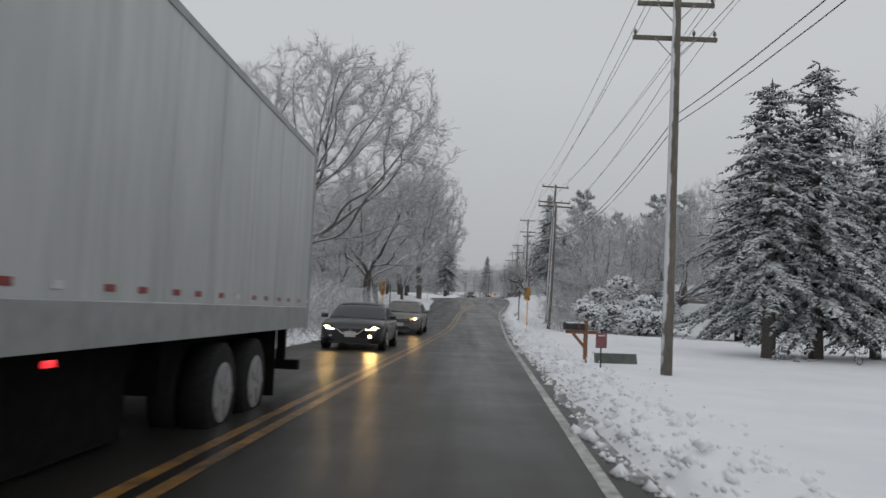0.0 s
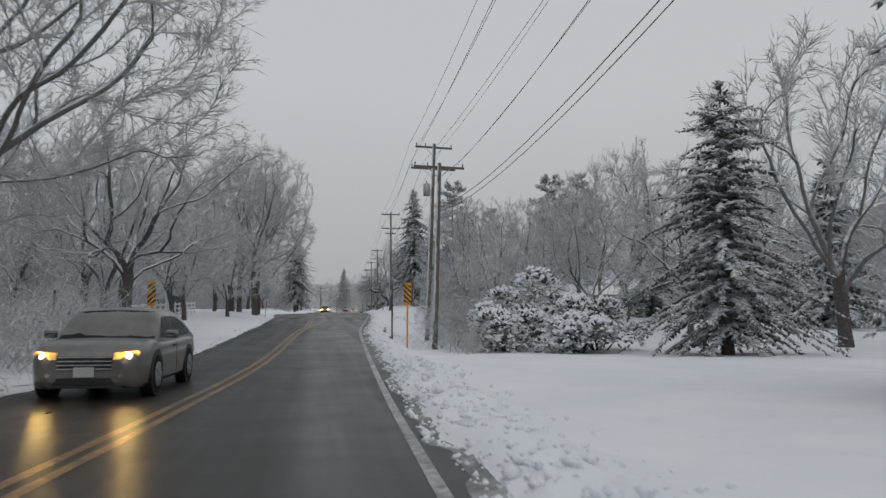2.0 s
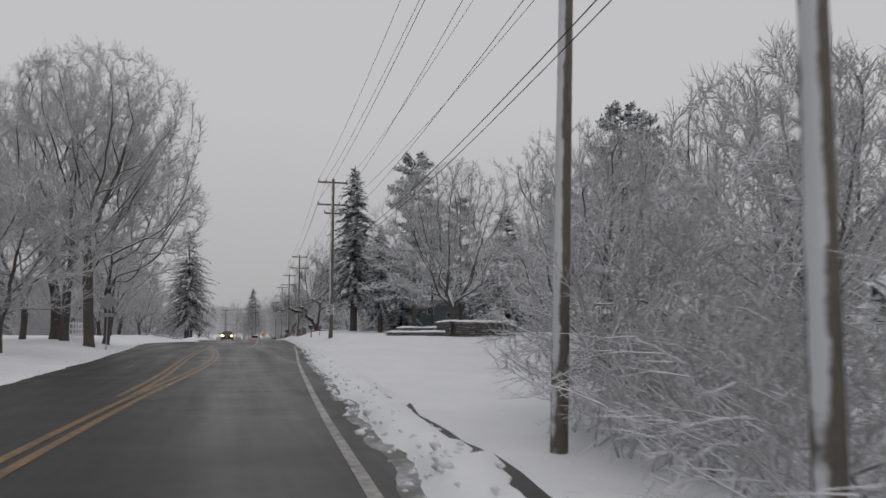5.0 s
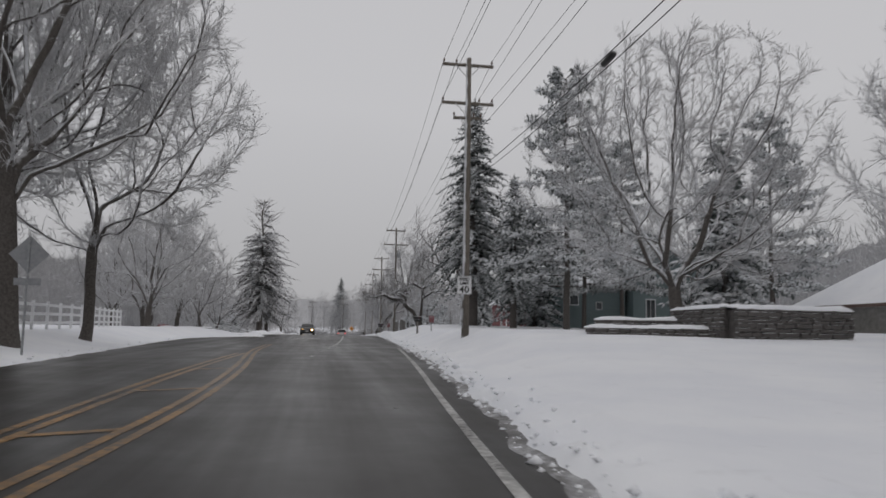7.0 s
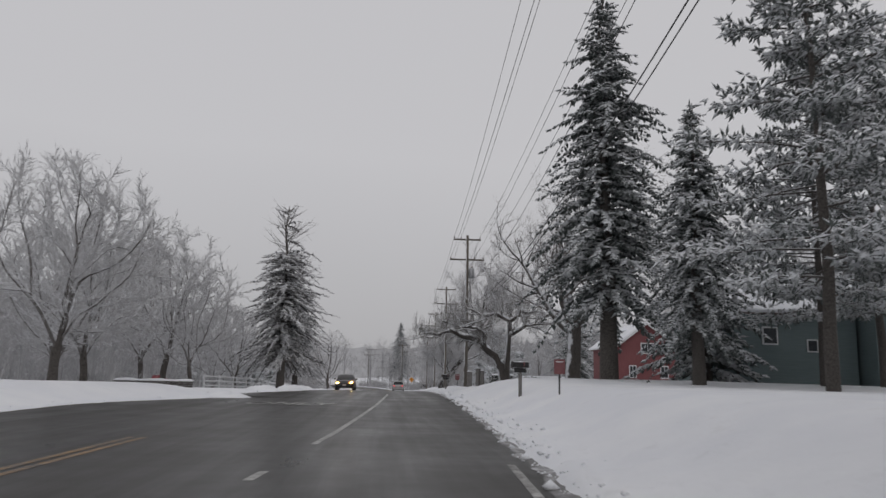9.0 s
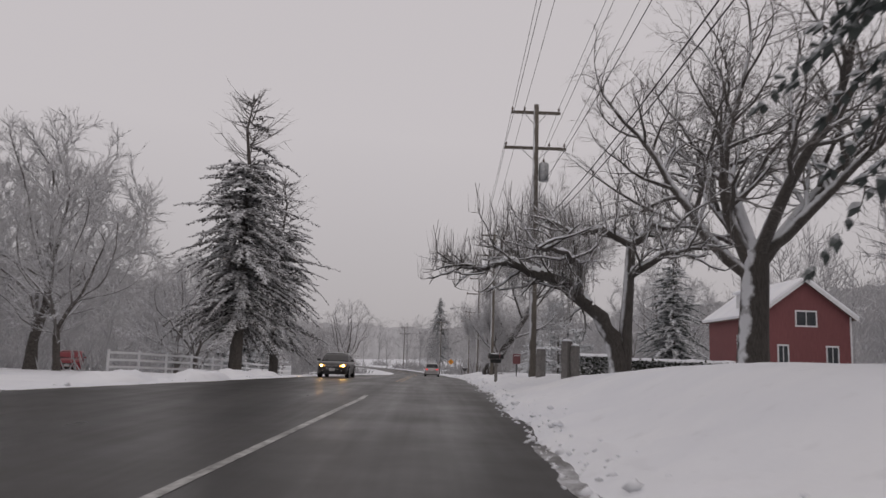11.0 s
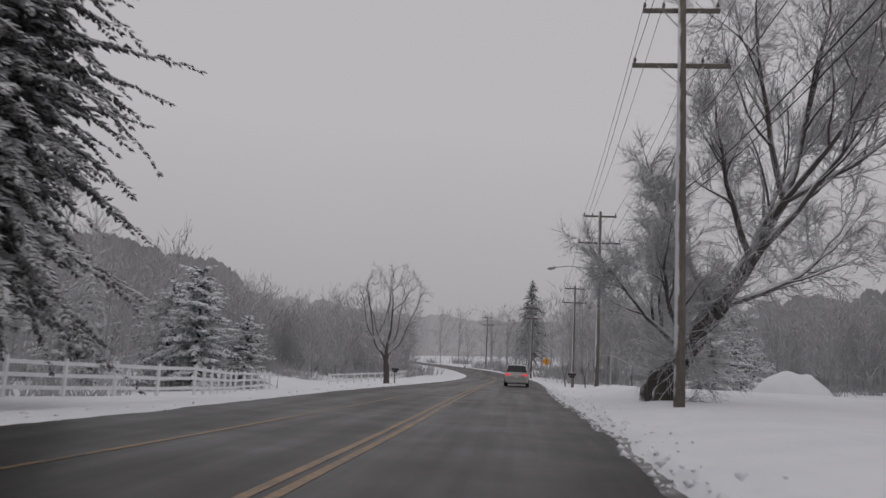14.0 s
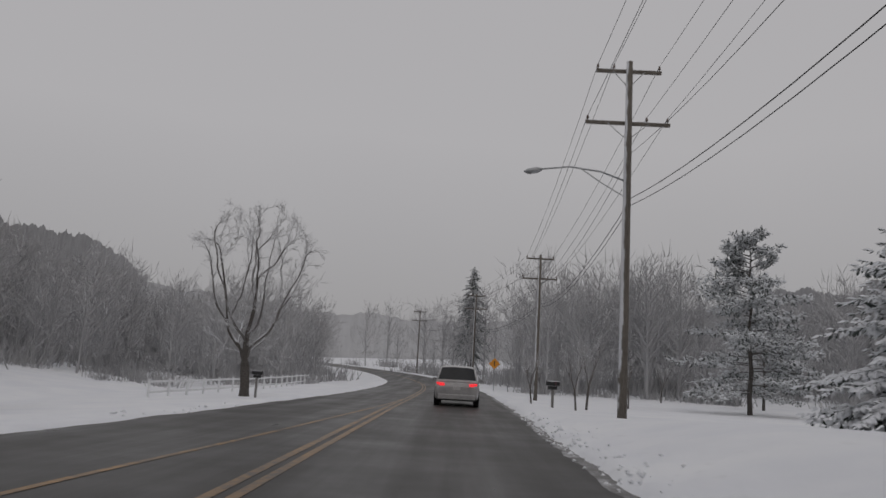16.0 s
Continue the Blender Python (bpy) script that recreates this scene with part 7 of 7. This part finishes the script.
def stone_wall(points, z0, h, depth, label, seed, cap=0.12):
    rng = random.Random(seed)
    ob = thing("stone_wall", pose(points[0][0], points[0][1], z0), label, "wall", "stone walls")
    inv = ob.matrix_world.inverted()
    for (ax, ay), (bx, by) in zip(points, points[1:]):
        ln, turn = math.hypot(bx - ax, by - ay), math.degrees(math.atan2(by - ay, bx - ax))
        m = inv @ pose(ax, ay, z0, 0, 0, turn)
        part("core", Geo().box(0.05, ln - 0.05, -depth / 2 + 0.07, depth / 2 - 0.05, -0.5, h - 0.03, m), M_STONE, ob)
        z = -0.12
        while z < h - 0.03:
            c, x = min(rng.uniform(0.09, 0.16), h - z), -0.05 * rng.random()
            while x < ln:
                s = min(rng.uniform(0.22, 0.6), ln - x + 0.06)
                st = new("stone", rng.choice(STONES))
                st.parent = ob
                st.matrix_local = m @ pose(x + s / 2, -depth / 2 + 0.06 + rng.uniform(-0.02, 0.02), z + c / 2, rng.uniform(-3, 3), rng.uniform(-3, 3), rng.uniform(-3, 3)) @ Matrix.Diagonal((s - 0.012, 0.22, c - 0.012, 1))
                x += s
            z += c
        g, n = Geo(), max(4, int(ln / 0.22))
        rows = ((-depth / 2 - 0.05, 0.0), (-depth / 2 - 0.03, 0.55), (-depth / 4, 1.0), (depth / 4, 1.0), (depth / 2, 0.5), (depth / 2 + 0.02, 0.0))
        for i in range(n + 1):
            px = -0.06 + (ln + 0.12) * i / n
            end = 0.35 if i in (0, n) else 1.0
            for py, f in rows:
                k = noise.noise((px * 0.9 + seed, py * 1.5, seed)) * 0.5 + noise.noise((px * 3.1, py * 3, seed + 4.0)) * 0.35
                g.v.append((m @ Vector((px, py * (1 + 0.05 * k), h - 0.02 + cap * f * end * (1.1 + k))))[:])
        for i in range(n):
            for k in range(5):
                a = i * 6 + k
                g.f.append((a, a + 6, a + 7, a + 1))
        part("snow_cap", g, M_CAP, ob, "", True)


stone_wall([(17.9, 108.1), (22.1, 108.5)], ground_z(19, 108.2) - 0.06, 1.0, 1.2, "dry stone garden wall capped with snow", 1, 0.16)
stone_wall([(17.9, 111.5), (17.9, 108.1)], ground_z(18, 109) - 0.06, 1.0, 0.5, "dry stone wall end with snow on the ledges", 2, 0.12)
stone_wall([(14.0, 110.4), (17.8, 109.2)], ground_z(15.5, 110) - 0.08, 0.28, 0.9, "low stone terrace step under snow", 3, 0.12)
stone_wall([(15.2, 112.6), (17.9, 111.4)], ground_z(16, 112) - 0.02, 0.5, 0.9, "second stone terrace step under snow", 4, 0.12)
stone_wall([(27.5, 109.2), (32.5, 109.6)], ground_z(29, 109) - 0.05, 0.7, 0.7, "dry stone garden wall capped with snow", 5, 0.14)
stone_wall([(-10.5, 166.0), (-5.4, 165.6)], ground_z(-7, 165.8), 0.45, 0.5, "low dark roadside wall capped with snow", 6, 0.12)


# ---- distance ----
def ridge(name, seed, line, label, mat, steps):
    """A far wooded hillside with a ragged line of treetops."""
    g = Geo()
    for i in range(steps + 1):
        f = i / steps
        k = min(int(f * (len(line) - 1)), len(line) - 2)
        u = f * (len(line) - 1) - k
        x, y, h = (line[k][j] + (line[k + 1][j] - line[k][j]) * u for j in range(3))
        d = f * steps * 0.35
        swell = 0.12 * noise.noise((d * 0.035, seed, 0)) + 0.07 * noise.noise((d * 0.11, seed, 5))
        twigs = 0.035 * noise.noise((d * 0.43, seed, 1)) + 0.025 * noise.noise((d * 1.37, seed, 2))
        top = h * (0.96 + swell + twigs)
        g.v += [(x, y, -8.0), (x, y, top * 0.6), (x, y, top)]
    for i in range(steps):
        for k in range(2):
            a = i * 3 + k
            g.f.append((a, a + 3, a + 4, a + 1))
    tagged(part(name, g, mat, None), label, "backdrop", "", "structure")


# haze is mixed into both greys, more of it on the farthest hills
M_HILL = plain("wooded hillside with mist in its colour", (0.50, 0.505, 0.515), (0.60, 0.605, 0.615), 0.5, 1.0, 0.0, 0.0, 0.0, stretch=(1, 1, 0.25))
M_RISE = plain("woods on a rise greyed by frost and painted haze", (0.34, 0.34, 0.346), (0.44, 0.44, 0.448), 1.3, 1.0, 0.0, 0.0, 0.0, stretch=(1, 1, 0.22))
ridge("backdrop", 1, [(-80, -60, 16), (-75, 60, 17), (-78, 150, 15), (-62, 240, 17), (-58, 300, 20), (-60, 360, 23), (-80, 430, 23)], "frosted woods on a rise beyond the road, haze in their grey", M_RISE, 1500)
ridge("backdrop", 2, [(-81, 432, 22), (-60, 480, 21), (0, 500, 19), (60, 500, 19), (66, 442, 19)], "distant wooded hills with mist painted into their grey", M_HILL, 600)
ridge("backdrop", 3, [(65, 440, 20), (66, 360, 19), (74, 300, 18), (88, 220, 17), (90, 100, 19), (95, -60, 19)], "frosted woods on a rise behind the houses, haze in their grey", M_RISE, 1500)
